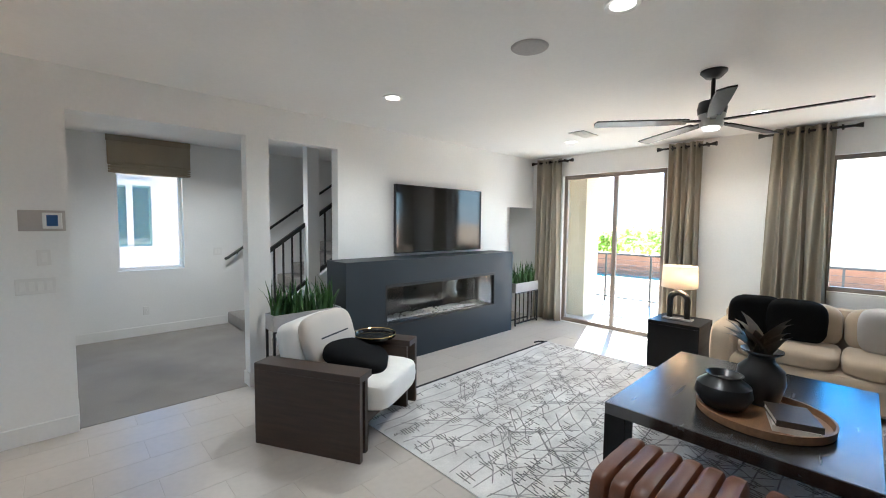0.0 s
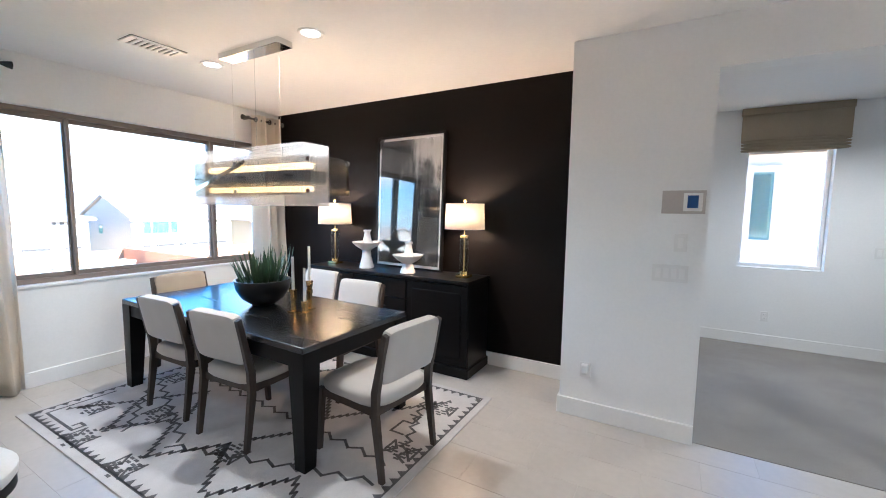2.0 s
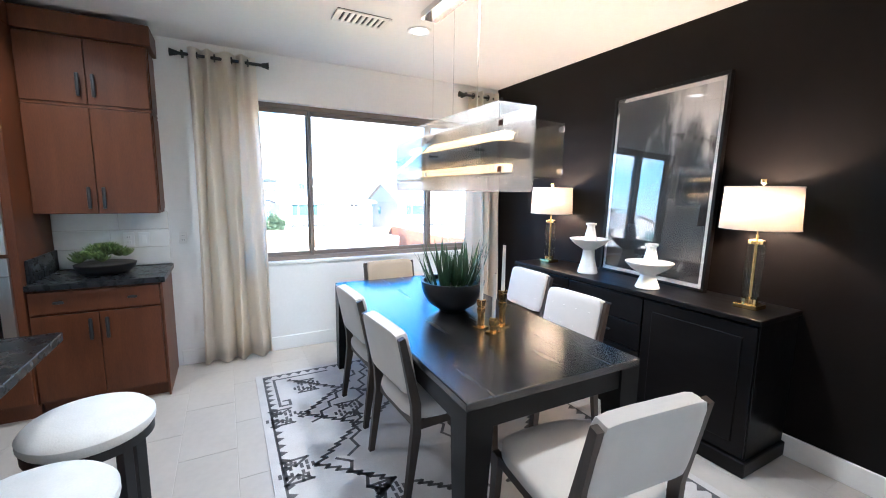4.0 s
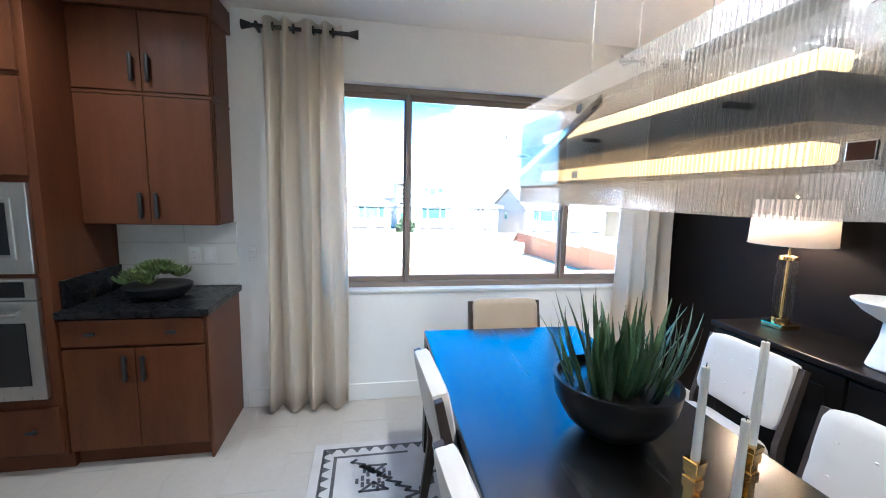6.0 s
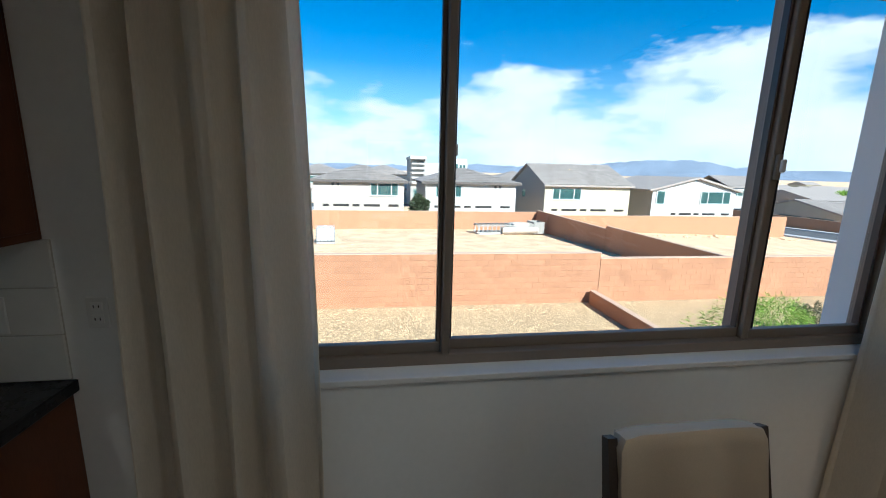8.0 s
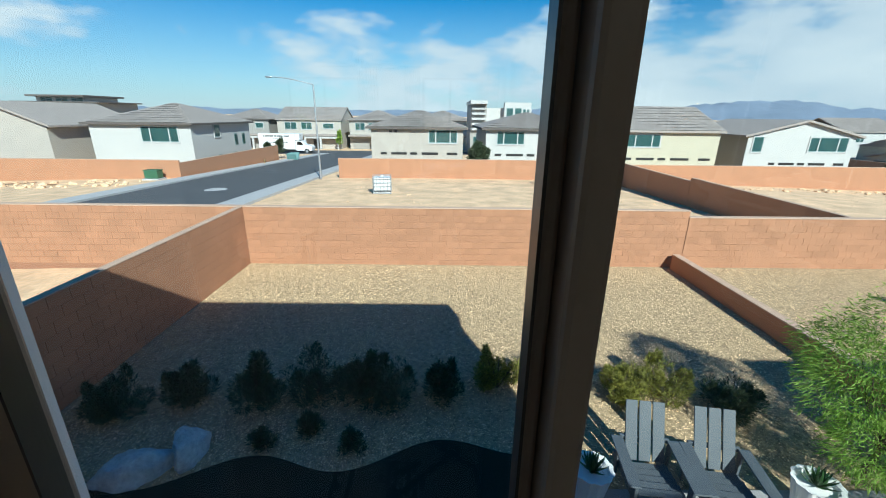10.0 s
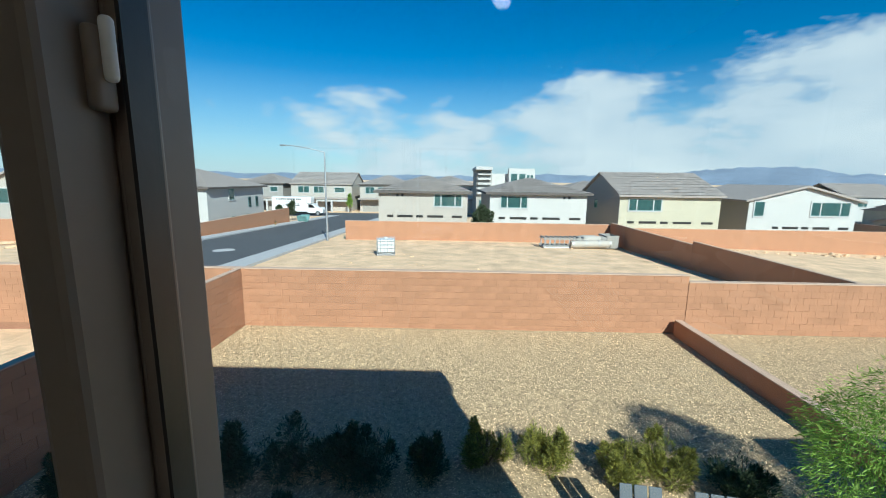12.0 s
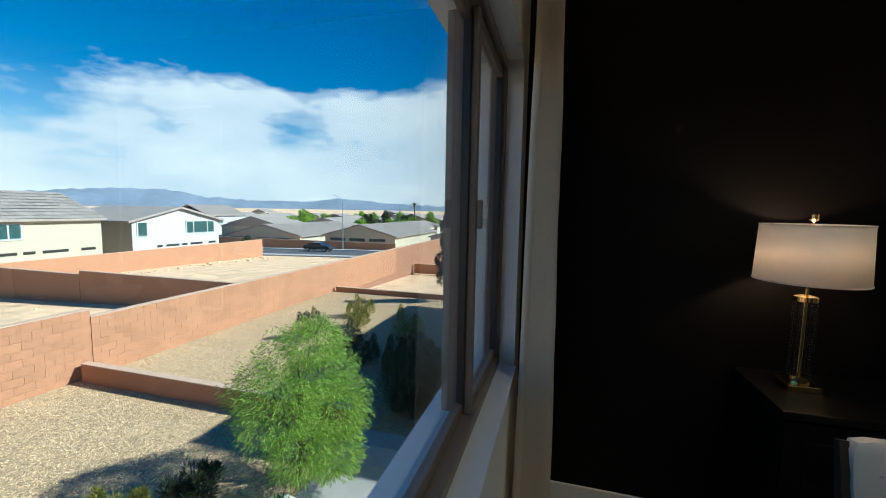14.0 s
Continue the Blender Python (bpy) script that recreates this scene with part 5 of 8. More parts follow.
def oven_tower():
    t = thing("oven_tower", "cherry wood tall cabinet with built-in ovens", "cabinet")
    y0, y1, xf = -0.95, CB[0] - 0.002, -3.90
    part("body", box(BM(), XW + 0.001, xf, y0, y1, 0.10, 2.56, 0.002), M_CHERRY, t)
    part("crown", box(BM(), XW + 0.001, xf + 0.03, y0, y1 + 0.001, 2.56, 2.70, 0.006), M_CHERRY, t)
    part("toe_kick", box(BM(), XW + 0.001, xf - 0.05, y0, y1 - 0.002, 0.0, 0.10), M_CHERRY, t)
    part("bottom_drawer", box(BM(), xf, xf + 0.02, y0 + 0.01, y1 - 0.01, 0.13, 0.39, 0.003), M_CHERRY, t)
    part("knob_pull", bar_pull(BM(), xf + 0.036, y1 - 0.13, 0.27, 0.055, False), M_IRON, t, "", True)
    mid = (y0 + y1) / 2
    for z0, z1 in ((1.62, 2.09), (2.117, 2.545)):
        for a, b in ((y0 + 0.01, mid - 0.002), (mid + 0.002, y1 - 0.035)):
            part("door", box(BM(), xf, xf + 0.02, a, b, z0, z1, 0.003), M_CHERRY, t)
    ov = thing("wall_oven", "stainless steel built-in wall oven", "oven")
    a, b = y0 + 0.03, y1 - 0.045
    part("front", box(BM(), xf + 0.001, xf + 0.035, a, b, 0.45, 0.985, 0.004), M_STEEL, ov)
    part("glass", box(BM(), xf + 0.034, xf + 0.039, a + 0.10, b - 0.06, 0.53, 0.87, 0.002), M_SCREEN, ov, "black oven glass")
    part("handle", cyl(BM(), (xf + 0.085, a + 0.05, 0.93), (xf + 0.085, b - 0.05, 0.93), 0.012, seg=14), M_STEEL, ov, "", True)
    for yy in (a + 0.08, b - 0.08):
        part("handle_post", cyl(BM(), (xf + 0.035, yy, 0.93), (xf + 0.085, yy, 0.93), 0.008, seg=10), M_STEEL, ov)
    part("control_panel", box(BM(), xf + 0.001, xf + 0.033, a, b, 0.99, 1.10, 0.003), M_STEEL, ov)
    part("display", box(BM(), xf + 0.032, xf + 0.036, a + 0.08, b - 0.05, 1.005, 1.085, 0.001), M_SCREEN, ov)
    mw = thing("microwave", "stainless steel built-in microwave", "microwave")
    part("trim_kit", box(BM(), xf + 0.001, xf + 0.03, a, b, 1.125, 1.585, 0.004), M_STEEL, mw)
    part("door_panel", box(BM(), xf + 0.029, xf + 0.042, a + 0.08, b - 0.06, 1.20, 1.51, 0.004), M_STEEL, mw)
    part("window", box(BM(), xf + 0.041, xf + 0.045, a + 0.12, b - 0.22, 1.23, 1.48, 0.002), M_SCREEN, mw)
    part("keypad", box(BM(), xf + 0.041, xf + 0.045, b - 0.19, b - 0.085, 1.225, 1.485, 0.002), M_SCREEN, mw)


upper_cabinet()
base_cabinet()
oven_tower()
ct = thing("countertop", "black quartz countertop with upstand", "countertop")
part("slab", box(BM(), XW + 0.001, -3.885, CB[0] + 0.001, CB[1] + 0.035, 0.876, 0.915, 0.004), M_QUARTZ, ct)
part("side_upstand", box(BM(), XW + 0.02, -3.95, CB[0] + 0.001, CB[0] + 0.02, 0.915, 1.07, 0.002), M_QUARTZ, ct)
bs = tagged(new("backsplash"), "glossy white tile backsplash", "backsplash", "", "structure")
part("grout_bed", box(BM(), XW + 0.0005, XW + 0.004, CB[0], CB[1] + 0.02, 0.915, 1.354), M_GROUT, bs)
for j in range(3):
    z0 = 0.918 + j * 0.147
    ys = [CB[0] + 0.001, 0.17 if j % 2 else 0.30, CB[1] + 0.02] if j != 1 else [CB[0] + 0.001, 0.24, CB[1] + 0.02]
    for a, b in zip(ys, ys[1:]):
        part("tile", box(BM(), XW + 0.003, XW + 0.011, a + 0.001, b - 0.001, z0, min(z0 + 0.144, 1.353), 0.002, seg=1), M_SPLASH, bs)
wall_plate("wall_outlet", "white outlet on the backsplash", "outlet", XW + 0.011, 0.36, 1.13, 0.075, 0.115, "outlet", "x")
wall_plate("light_switch", "white switch on the backsplash", "light switch", XW + 0.011, 0.46, 1.13, 0.075, 0.115, "switch", "x")
wall_plate("wall_outlet", "white outlet beside the curtain", "outlet", XW, 0.73, 1.13, 0.06, 0.1, "outlet", "x")


def succulents():
    t = thing("succulent_bowl", "green succulents in a black bowl", "potted plant", pose(-4.20, 0.26, 0.916))
    part("bowl", lathe(BM(), [(0.10, 0), (0.14, 0.01), (0.175, 0.045), (0.185, 0.075), (0.17, 0.08), (0.12, 0.065)], seg=36), M_BLACKCER, t, "black bowl", True)
    rnd = random.Random(3)
    b = BM()
    for i in range(34):
        a, r = rnd.uniform(0, 6.283), 0.165 * math.sqrt(rnd.random())
        c = (r * math.cos(a), r * math.sin(a), 0.10 + 0.10 * (1 - r / 0.17))
        for ring, (n, ln) in enumerate(((5, 0.034), (7, 0.058), (9, 0.078))):
            for k in range(n):
                blade(b, c, 2 * math.pi * (k + 0.5 * ring) / n + a, 0.35 + 0.42 * ring, ln, 0.020, -0.25, 3, 0.4)
    tagged(part("succulent_foliage", b, M_SUCC, t, "", True), "pale green succulent rosettes", kind="stuff")


succulents()


def bar_stool(x, y):
    t = thing("bar_stool", "round cream bar stool on a black frame", "stool", pose(x, y, 0), "bar stools at the island")
    part("seat", lathe(BM(), [(0.195, 0.62), (0.205, 0.635), (0.205, 0.66), (0.185, 0.682), (0.12, 0.692), (0.03, 0.694)], seg=40), M_WHITECLOTH, t, "cream padded seat", True)
    part("seat_ring", lathe(BM(), [(0.185, 0.585), (0.198, 0.585), (0.198, 0.62), (0.185, 0.62)], seg=40), M_IRON, t, "", True)
    for k in range(4):
        q = math.pi / 4 + k * math.pi / 2
        part("leg", box(BM(), -0.022, 0.022, -0.018, 0.018, 0.0, 0.60, 0.003, pose(0.165 * math.cos(q), 0.165 * math.sin(q), 0, 0, 0, math.degrees(q))), M_IRON, t)
    part("foot_ring", tube(BM(), [(0.165 * math.cos(q), 0.165 * math.sin(q), 0.2) for q in [2 * math.pi * i / 32 for i in range(33)]], 0.011, 8), M_IRON, t, "", True)


bar_stool(-2.33, 0.56)
bar_stool(-1.85, 0.53)


def island():
    t = thing("kitchen_island", "kitchen island with black quartz top", "kitchen island")
    part("top", box(BM(), -2.72, -0.7, -0.75, 0.40, 0.875, 0.915, 0.004), M_QUARTZ, t)
    part("body", box(BM(), -2.66, -0.76, -0.70, 0.06, 0.10, 0.875, 0.003), M_CHERRY, t)
    part("toe_kick", box(BM(), -2.62, -0.80, -0.66, 0.03, 0.0, 0.10), M_CHERRY, t)
    for k in range(3):
        part("back_panel", box(BM(), -2.63 + k * 0.63, -2.03 + k * 0.63, 0.06, 0.072, 0.13, 0.85, 0.003), M_CHERRY, t)


island()


# ---- living room ----
def fireplace():
    t = thing("fireplace", "charcoal blue linear fireplace surround", "fireplace")
    x0, x1, yf, yb = 2.38, 5.22, 2.95, YN - 0.002
    fx0, fx1, fz0, fz1 = 2.88, 4.80, 0.44, 0.92
    for q in ((x0, fx0, 0, 1.2), (fx1, x1, 0, 1.2), (fx0, fx1, 0, fz0), (fx0, fx1, fz1, 1.2)):
        part("surround_panel", box(BM(), q[0], q[1], yf, yb, q[2], q[3]), M_SLATE, t)
    part("back", box(BM(), fx0, fx1, yb - 0.03, yb - 0.001, fz0, fz1), M_FIREBACK, t, "black reflective firebox back")
    for q in ((fx0, fx1, fz1 - 0.035, fz1), (fx0, fx1, fz0, fz0 + 0.02), (fx0, fx0 + 0.02, fz0 + 0.02, fz1 - 0.035), (fx1 - 0.02, fx1, fz0 + 0.02, fz1 - 0.035)):
        part("trim", box(BM(), q[0], q[1], yf - 0.006, yf + 0.05, q[2], q[3], 0.002), M_IRON, t)
    rnd = random.Random(5)
    part("burner_tray", box(BM(), fx0 + 0.03, fx1 - 0.03, yf + 0.10, yb - 0.05, fz0 + 0.001, fz0 + 0.03, 0.004), M_IRON, t)
    b = BM()
    for i in range(420):
        x, y = rnd.uniform(fx0 + 0.05, fx1 - 0.05), rnd.uniform(yf + 0.12, yb - 0.07)
        s = rnd.uniform(0.012, 0.026)
        bmesh.ops.create_icosphere(b, subdivisions=1, radius=s, matrix=Matrix.Translation((x, y, fz0 + 0.035)) @ Matrix.Diagonal((1, 1, 0.7, 1)))
    ob = part("glass_pebbles", b, M_EMBER, t, "grey fire glass pebbles", True)
    tagged(ob, kind="stuff")
    p = part("glass_front", box(BM(), fx0 + 0.02, fx1 - 0.02, yf + 0.02, yf + 0.025, fz0 + 0.02, fz1 - 0.035), M_PANE, t)
    p.visible_shadow = False


fireplace()
tv = thing("television", "black flat television above the fireplace", "television")
part("casing", box(BM(), 3.27, 4.87, 3.29, 3.335, 1.235, 2.10, 0.004), M_IRON, tv)
part("screen", box(BM(), 3.278, 4.862, 3.286, 3.2915, 1.250, 2.092), M_SCREEN, tv, "dark glossy screen")
part("wall_mount", box(BM(), 3.8, 4.34, 3.335, YN, 1.45, 1.85), M_IRON, tv)


def planter(x0, x1, y0, y1, zt, n):
    t = thing("planter_stand", "grey trough planter with snake plants on a black metal stand", "planter", group="planters beside the fireplace")
    zb = zt - 0.15
    for q in ((x0, x1, y0, y0 + 0.015), (x0, x1, y1 - 0.015, y1), (x0, x0 + 0.015, y0 + 0.015, y1 - 0.015), (x1 - 0.015, x1, y0 + 0.015, y1 - 0.015)):
        part("trough_side", box(BM(), *q, zb, zt, 0.002), M_CONCRETE, t)
    part("trough_bottom", box(BM(), x0 + 0.015, x1 - 0.015, y0 + 0.015, y1 - 0.015, zb, zb + 0.015), M_CONCRETE, t)
    part("soil", box(BM(), x0 + 0.015, x1 - 0.015, y0 + 0.015, y1 - 0.015, zb + 0.015, zt - 0.03), M_BARK, t)
    for x in (x0, x1 - 0.02):
        for y in (y0, y1 - 0.02):
            part("leg", box(BM(), x, x + 0.02, y, y + 0.02, 0.0, zb), M_IRON, t)
    for z in (0.03, zb - 0.02):
        for y in (y0, y1 - 0.02):
            part("stand_rail", box(BM(), x0 + 0.02, x1 - 0.02, y, y + 0.02, z, z + 0.02), M_IRON, t)
    k = 1
    while x0 + 0.11 * k < x1 - 0.05:
        part("bar", box(BM(), x0 + 0.11 * k, x0 + 0.11 * k + 0.012, y0 + 0.004, y0 + 0.016, 0.05, zb - 0.02), M_IRON, t)
        k += 1
    rnd = random.Random(int(x0 * 10))
    for i in range(n):
        b = BM()
        blade(b, (rnd.uniform(x0 + 0.04, x1 - 0.04), rnd.uniform(y0 + 0.04, y1 - 0.04), zt - 0.04), rnd.uniform(0, 6.283), rnd.uniform(0.02, 0.35), rnd.uniform(0.20, 0.40), rnd.uniform(0.014, 0.024), rnd.uniform(-0.15, 0.45), 5, 0.15)
        part("leaf", b, M_GRASSLEAF, t, "", True)


planter(1.66, 2.36, 3.02, 3.22, 0.74, 95)
planter(5.42, 6.04, 3.02, 3.22, 0.68, 80)


def armchair():
    """Local frame: faces -y, arms along y."""
    ang = math.degrees(math.atan2(0.48, 0.87))
    t = thing("armchair", "dark oak block armchair with cream cushions", "armchair", pose(1.90, 2.15, 0, 0, 0, ang))
    W, D, Hh = 1.04, 0.86, 0.60
    for s in (-1, 1):
        x0, x1 = (-W / 2, -W / 2 + 0.17) if s < 0 else (W / 2 - 0.17, W / 2)
        part("arm_top", box(BM(), x0, x1, -D / 2, D / 2, Hh - 0.05, Hh, 0.004), M_OAK, t)
        ox0, ox1 = (x0, x0 + 0.04) if s < 0 else (x1 - 0.04, x1)
        part("arm_side", box(BM(), ox0, ox1, -D / 2, D / 2, 0.0, Hh - 0.05, 0.004), M_OAK, t)
        ix0, ix1 = (x1 - 0.04, x1) if s < 0 else (x0, x0 + 0.04)
        part("arm_inner", box(BM(), ix0, ix1, -D / 2 + 0.03, D / 2, 0.0, Hh - 0.05, 0.004), M_OAK, t)
    part("seat_frame", box(BM(), -W / 2 + 0.17, W / 2 - 0.17, -D / 2 + 0.05, D / 2, 0.18, 0.27, 0.004), M_OAK, t)
    part("back_frame", box(BM(), -W / 2 + 0.17, W / 2 - 0.17, D / 2 - 0.05, D / 2, 0.27, Hh - 0.02, 0.004), M_OAK, t)
    part("seat_cushion", cushion(BM(), (0, -0.10, 0.37), (W - 0.355, 0.86, 0.22), 0.15, 8), M_WHITECLOTH, t, "", True)
    m = Matrix.Translation((0, 0.27, 0.60)) @ Matrix.Rotation(radians(-14), 4, "X")
    part("back_cushion", cushion(BM(), (0, 0, 0), (W - 0.36, 0.22, 0.50), 0.15, 8, m), M_WHITECLOTH, t, "", True)
    base = t.matrix_basis
    pl = thing("throw_pillow", "black velvet throw pillow leaning in the armchair", "pillow", base @ pose(0.02, -0.10, 0.55, -72, 0, 24))
    part("pillow", cushion(BM(), (0, 0, 0), (0.56, 0.14, 0.52), 0.27, 8), M_BLACKCLOTH, pl, "", True)
    pl2 = thing("lumbar_pillow", "white pillow with a thin black stripe", "pillow", base @ pose(-0.02, 0.13, 0.70, -18, 0, -4))
    part("pillow", cushion(BM(), (0, 0, 0), (0.60, 0.13, 0.40), 0.26, 8), M_CREAM, pl2, "", True)
    part("stripe", box(BM(), -0.17, 0.17, -0.068, -0.060, -0.006, 0.006), M_INK, pl2)
    tr = thing("round_tray", "round black tray with a brass rim on the chair arm", "tray", base @ pose(W / 2 - 0.14, -0.08, Hh + 0.001))
    part("dish", lathe(BM(), [(0.17, 0.0), (0.185, 0.004), (0.19, 0.03), (0.185, 0.03), (0.178, 0.010), (0.05, 0.008)], seg=40), M_SCREEN, tr, "", True)
    part("rim", tube(BM(), [(0.188 * math.cos(q), 0.188 * math.sin(q), 0.03) for q in [2 * math.pi * i / 40 for i in range(41)]], 0.004, 6), M_BRASS, tr, "", True)


armchair()


def living_rug():
    t = thing("living_rug", "silver grey rug with dark hatched lines and black binding", "rug")
    x0, x1, y0, y1 = 1.99, 5.08, -1.9, 2.22
    part("woven_field", box(BM(), x0, x1, y0, y1, 0.0005, 0.010, 0.003), M_RUG2, t)
    part("binding", box(BM(), x0, x1, y1 + 0.001, y1 + 0.03, 0.0005, 0.013, 0.003), M_RUGFRINGE, t, "black binding")
    part("tassel", tube(BM(), [(x1 - 0.05, y1 + 0.03, 0.012), (x1 - 0.10, y1 + 0.08, 0.012), (x1 - 0.18, y1 + 0.10, 0.010)], 0.010, 6), M_RUGFRINGE, t)
    rnd = random.Random(11)
    dash, thin = [], []
    rows = 34
    for j in range(rows):
        y = y0 + 0.15 + (y1 - y0 - 0.25) * j / (rows - 1)
        x = x0 + 0.05
        while x < x1 - 0.1:
            if rnd.random() < 0.66:
                for k in range(rnd.randint(4, 10)):
                    xx = x + k * 0.022
                    if xx < x1 - 0.04:
                        dash.append([(xx, y - 0.03 + rnd.uniform(-0.05, 0.04)), (xx + 0.01, y + 0.02 + rnd.uniform(-0.045, 0.04))])
            x += 0.21
        xs = [x0 + 0.04 + (x1 - x0 - 0.08) * k / 12 for k in range(13)]
        thin.append([(a, y + rnd.uniform(-0.035, 0.035)) for a in xs])
    for k in range(330):
        a = rnd.uniform(x0 + 0.05, x1 - 0.45)
        b = rnd.uniform(y0 + 0.1, y1 - 0.45)
        s = rnd.choice((-1, 1))
        ln = rnd.uniform(0.10, 0.36)
        p = [(a, b if s > 0 else b + ln), (a + ln * 0.5, b + ln * 0.5 + rnd.uniform(-0.04, 0.04)), (a + ln, b + ln if s > 0 else b)]
        thin.append(p)
    tagged(part("hatching", strips(BM(), dash, 0.0085, 0.0115), M_RUGDARK, t), kind="stuff")
    tagged(part("yarn_pattern", strips(BM(), thin, 0.009, 0.0112), M_YARN, t), kind="stuff")


living_rug()


def coffee_table():
    t = thing("coffee_table", "black wood block coffee table", "coffee table")
    x0, x1, y0, y1, h = 2.73, 4.25, -0.85, 0.36, 0.50
    part("tabletop", box(BM(), x0, x1, y0, y1, h - 0.075, h, 0.005), M_TABLETOP, t)
    for x in (x0, x1 - 0.13):
        for y in (y0, y1 - 0.13):
            part("leg", box(BM(), x, x + 0.13, y, y + 0.13, 0.011, h - 0.075, 0.004), M_BLACKWOOD, t)
    tr = thing("serving_tray", "round tan wood serving tray", "tray", pose(3.22, -0.36, h))
    part("tray", lathe(BM(), [(0.30, 0.001), (0.325, 0.004), (0.33, 0.05), (0.318, 0.05), (0.31, 0.014), (0.05, 0.012)], seg=48), M_WOODTRAY, tr, "", True)
    v = thing("wide_vase", "squat black ceramic vase", "vase", pose(3.16, -0.18, h + 0.013))
    part("body", lathe(BM(), [(0.07, 0), (0.11, 0.02), (0.15, 0.09), (0.14, 0.15), (0.09, 0.19), (0.085, 0.205), (0.10, 0.215), (0.09, 0.215), (0.06, 0.18)], seg=36), M_BLACKCER, v, "", True)
    v2 = thing("tall_vase", "tall black ceramic vase with dark dried leaves", "vase", pose(3.42, -0.32, h + 0.013))
    part("body", lathe(BM(), [(0.075, 0), (0.10, 0.02), (0.13, 0.14), (0.12, 0.22), (0.07, 0.27), (0.065, 0.30), (0.11, 0.33), (0.11, 0.34), (0.06, 0.31)], seg=36), M_BLACKCER, v2, "", True)
    rnd = random.Random(21)
    for k in range(13):
        b = BM()
        blade(b, (0, 0, 0.29), rnd.uniform(1.0, 4.8), rnd.uniform(0.15, 0.75), rnd.uniform(0.20, 0.34), rnd.uniform(0.05, 0.085), rnd.uniform(0.1, 0.5), 6, 0.06)
        part("leaf", b, M_DRYLEAF, v2, "", True)
    for i, (mm, ll) in enumerate(((M_BOOKLIGHT, "white covered coffee table book"), (M_BOOKDARK, "dark covered coffee table book"))):
        bk = thing("book", ll, "book", pose(3.18, -0.50, h + 0.013 + 0.034 * i, 0, 0, 14 + 6 * i))
        part("pages", box(BM(), -0.125, 0.125, -0.095, 0.095, 0.004, 0.030), M_BOOK, bk)
        for z in (0.0, 0.030):
            part("cover", box(BM(), -0.13, 0.13, -0.10, 0.10, z, z + 0.004, 0.001), mm, bk)
        part("spine", box(BM(), -0.134, -0.13, -0.10, 0.10, 0.0, 0.034, 0.001), mm, bk)


coffee_table()


def ottoman(x0, y0):
    t = thing("ottoman", "cognac leather channel-tufted ottoman", "ottoman", group="ottomans at the coffee table")
    w, n = 0.56, 6
    part("base", box(BM(), x0 + 0.03, x0 + w - 0.03, y0 + 0.03, y0 + w - 0.03, 0.011, 0.06, 0.006), M_BLACKWOOD, t)
    for k in range(n):
        a = y0 + w * k / n
        part("channel", cushion(BM(), (x0 + w / 2, a + w / n / 2, 0.245), (w, w / n + 0.006, 0.38), 0.18, 6), M_LEATHER, t, "", True)


ottoman(2.06, -0.42)
ottoman(2.06, -1.04)


def sofa():
    t = thing("sofa", "sand coloured three-seat sofa", "sofa")
    x0, x1, y0, y1 = 5.02, 5.98, -2.35, 0.34
    part("base", cushion(BM(), ((x0 + x1) / 2, (y0 + y1) / 2, 0.21), (x1 - x0, y1 - y0, 0.30), 0.12, 6), M_SOFA, t, "", True)
    part("back", cushion(BM(), (x1 - 0.11, (y0 + y1) / 2, 0.53), (0.22, y1 - y0, 0.56), 0.16, 6), M_SOFA, t, "", True)
    for y in (y1 - 0.11, y0 + 0.11):
        part("arm", cushion(BM(), ((x0 + x1) / 2, y, 0.40), (x1 - x0, 0.22, 0.46), 0.18, 6), M_SOFA, t, "", True)
    n = 3
    w = (y1 - y0 - 0.44) / n
    for k in range(n):
        c = y0 + 0.22 + w * (k + 0.5)
        part("seat_cushion", cushion(BM(), ((x0 + x1) / 2 - 0.09, c, 0.42), (0.74, w - 0.008, 0.17), 0.2, 7), M_SOFA, t, "", True)
        part("back_cushion", cushion(BM(), (x1 - 0.30, c, 0.66), (0.20, w - 0.01, 0.42), 0.25, 7, None), M_SOFA, t, "", True)
    for y in (y0 + 0.1, y1 - 0.1):
        for x in (x0 + 0.06, x1 - 0.06):
            part("foot", cyl(BM(), (x, y, 0.0), (x, y, 0.075), 0.022, 0.028, 12), M_BLACKWOOD, t)
    for y, mm, ll, rz in ((0.02, M_BLACKCLOTH, "black velvet sofa pillow", 20), (-0.30, M_BLACKCLOTH, "black velvet sofa pillow", 5), (-0.95, M_RUG, "cream and brown patterned sofa pillow", -6)):
        p = thing("throw_pillow", ll, "pillow", pose(5.46, y, 0.70, 0, -16, rz))
        part("pillow", cushion(BM(), (0, 0, 0), (0.15, 0.46, 0.44), 0.27, 7), mm, p, "", True)


sofa()


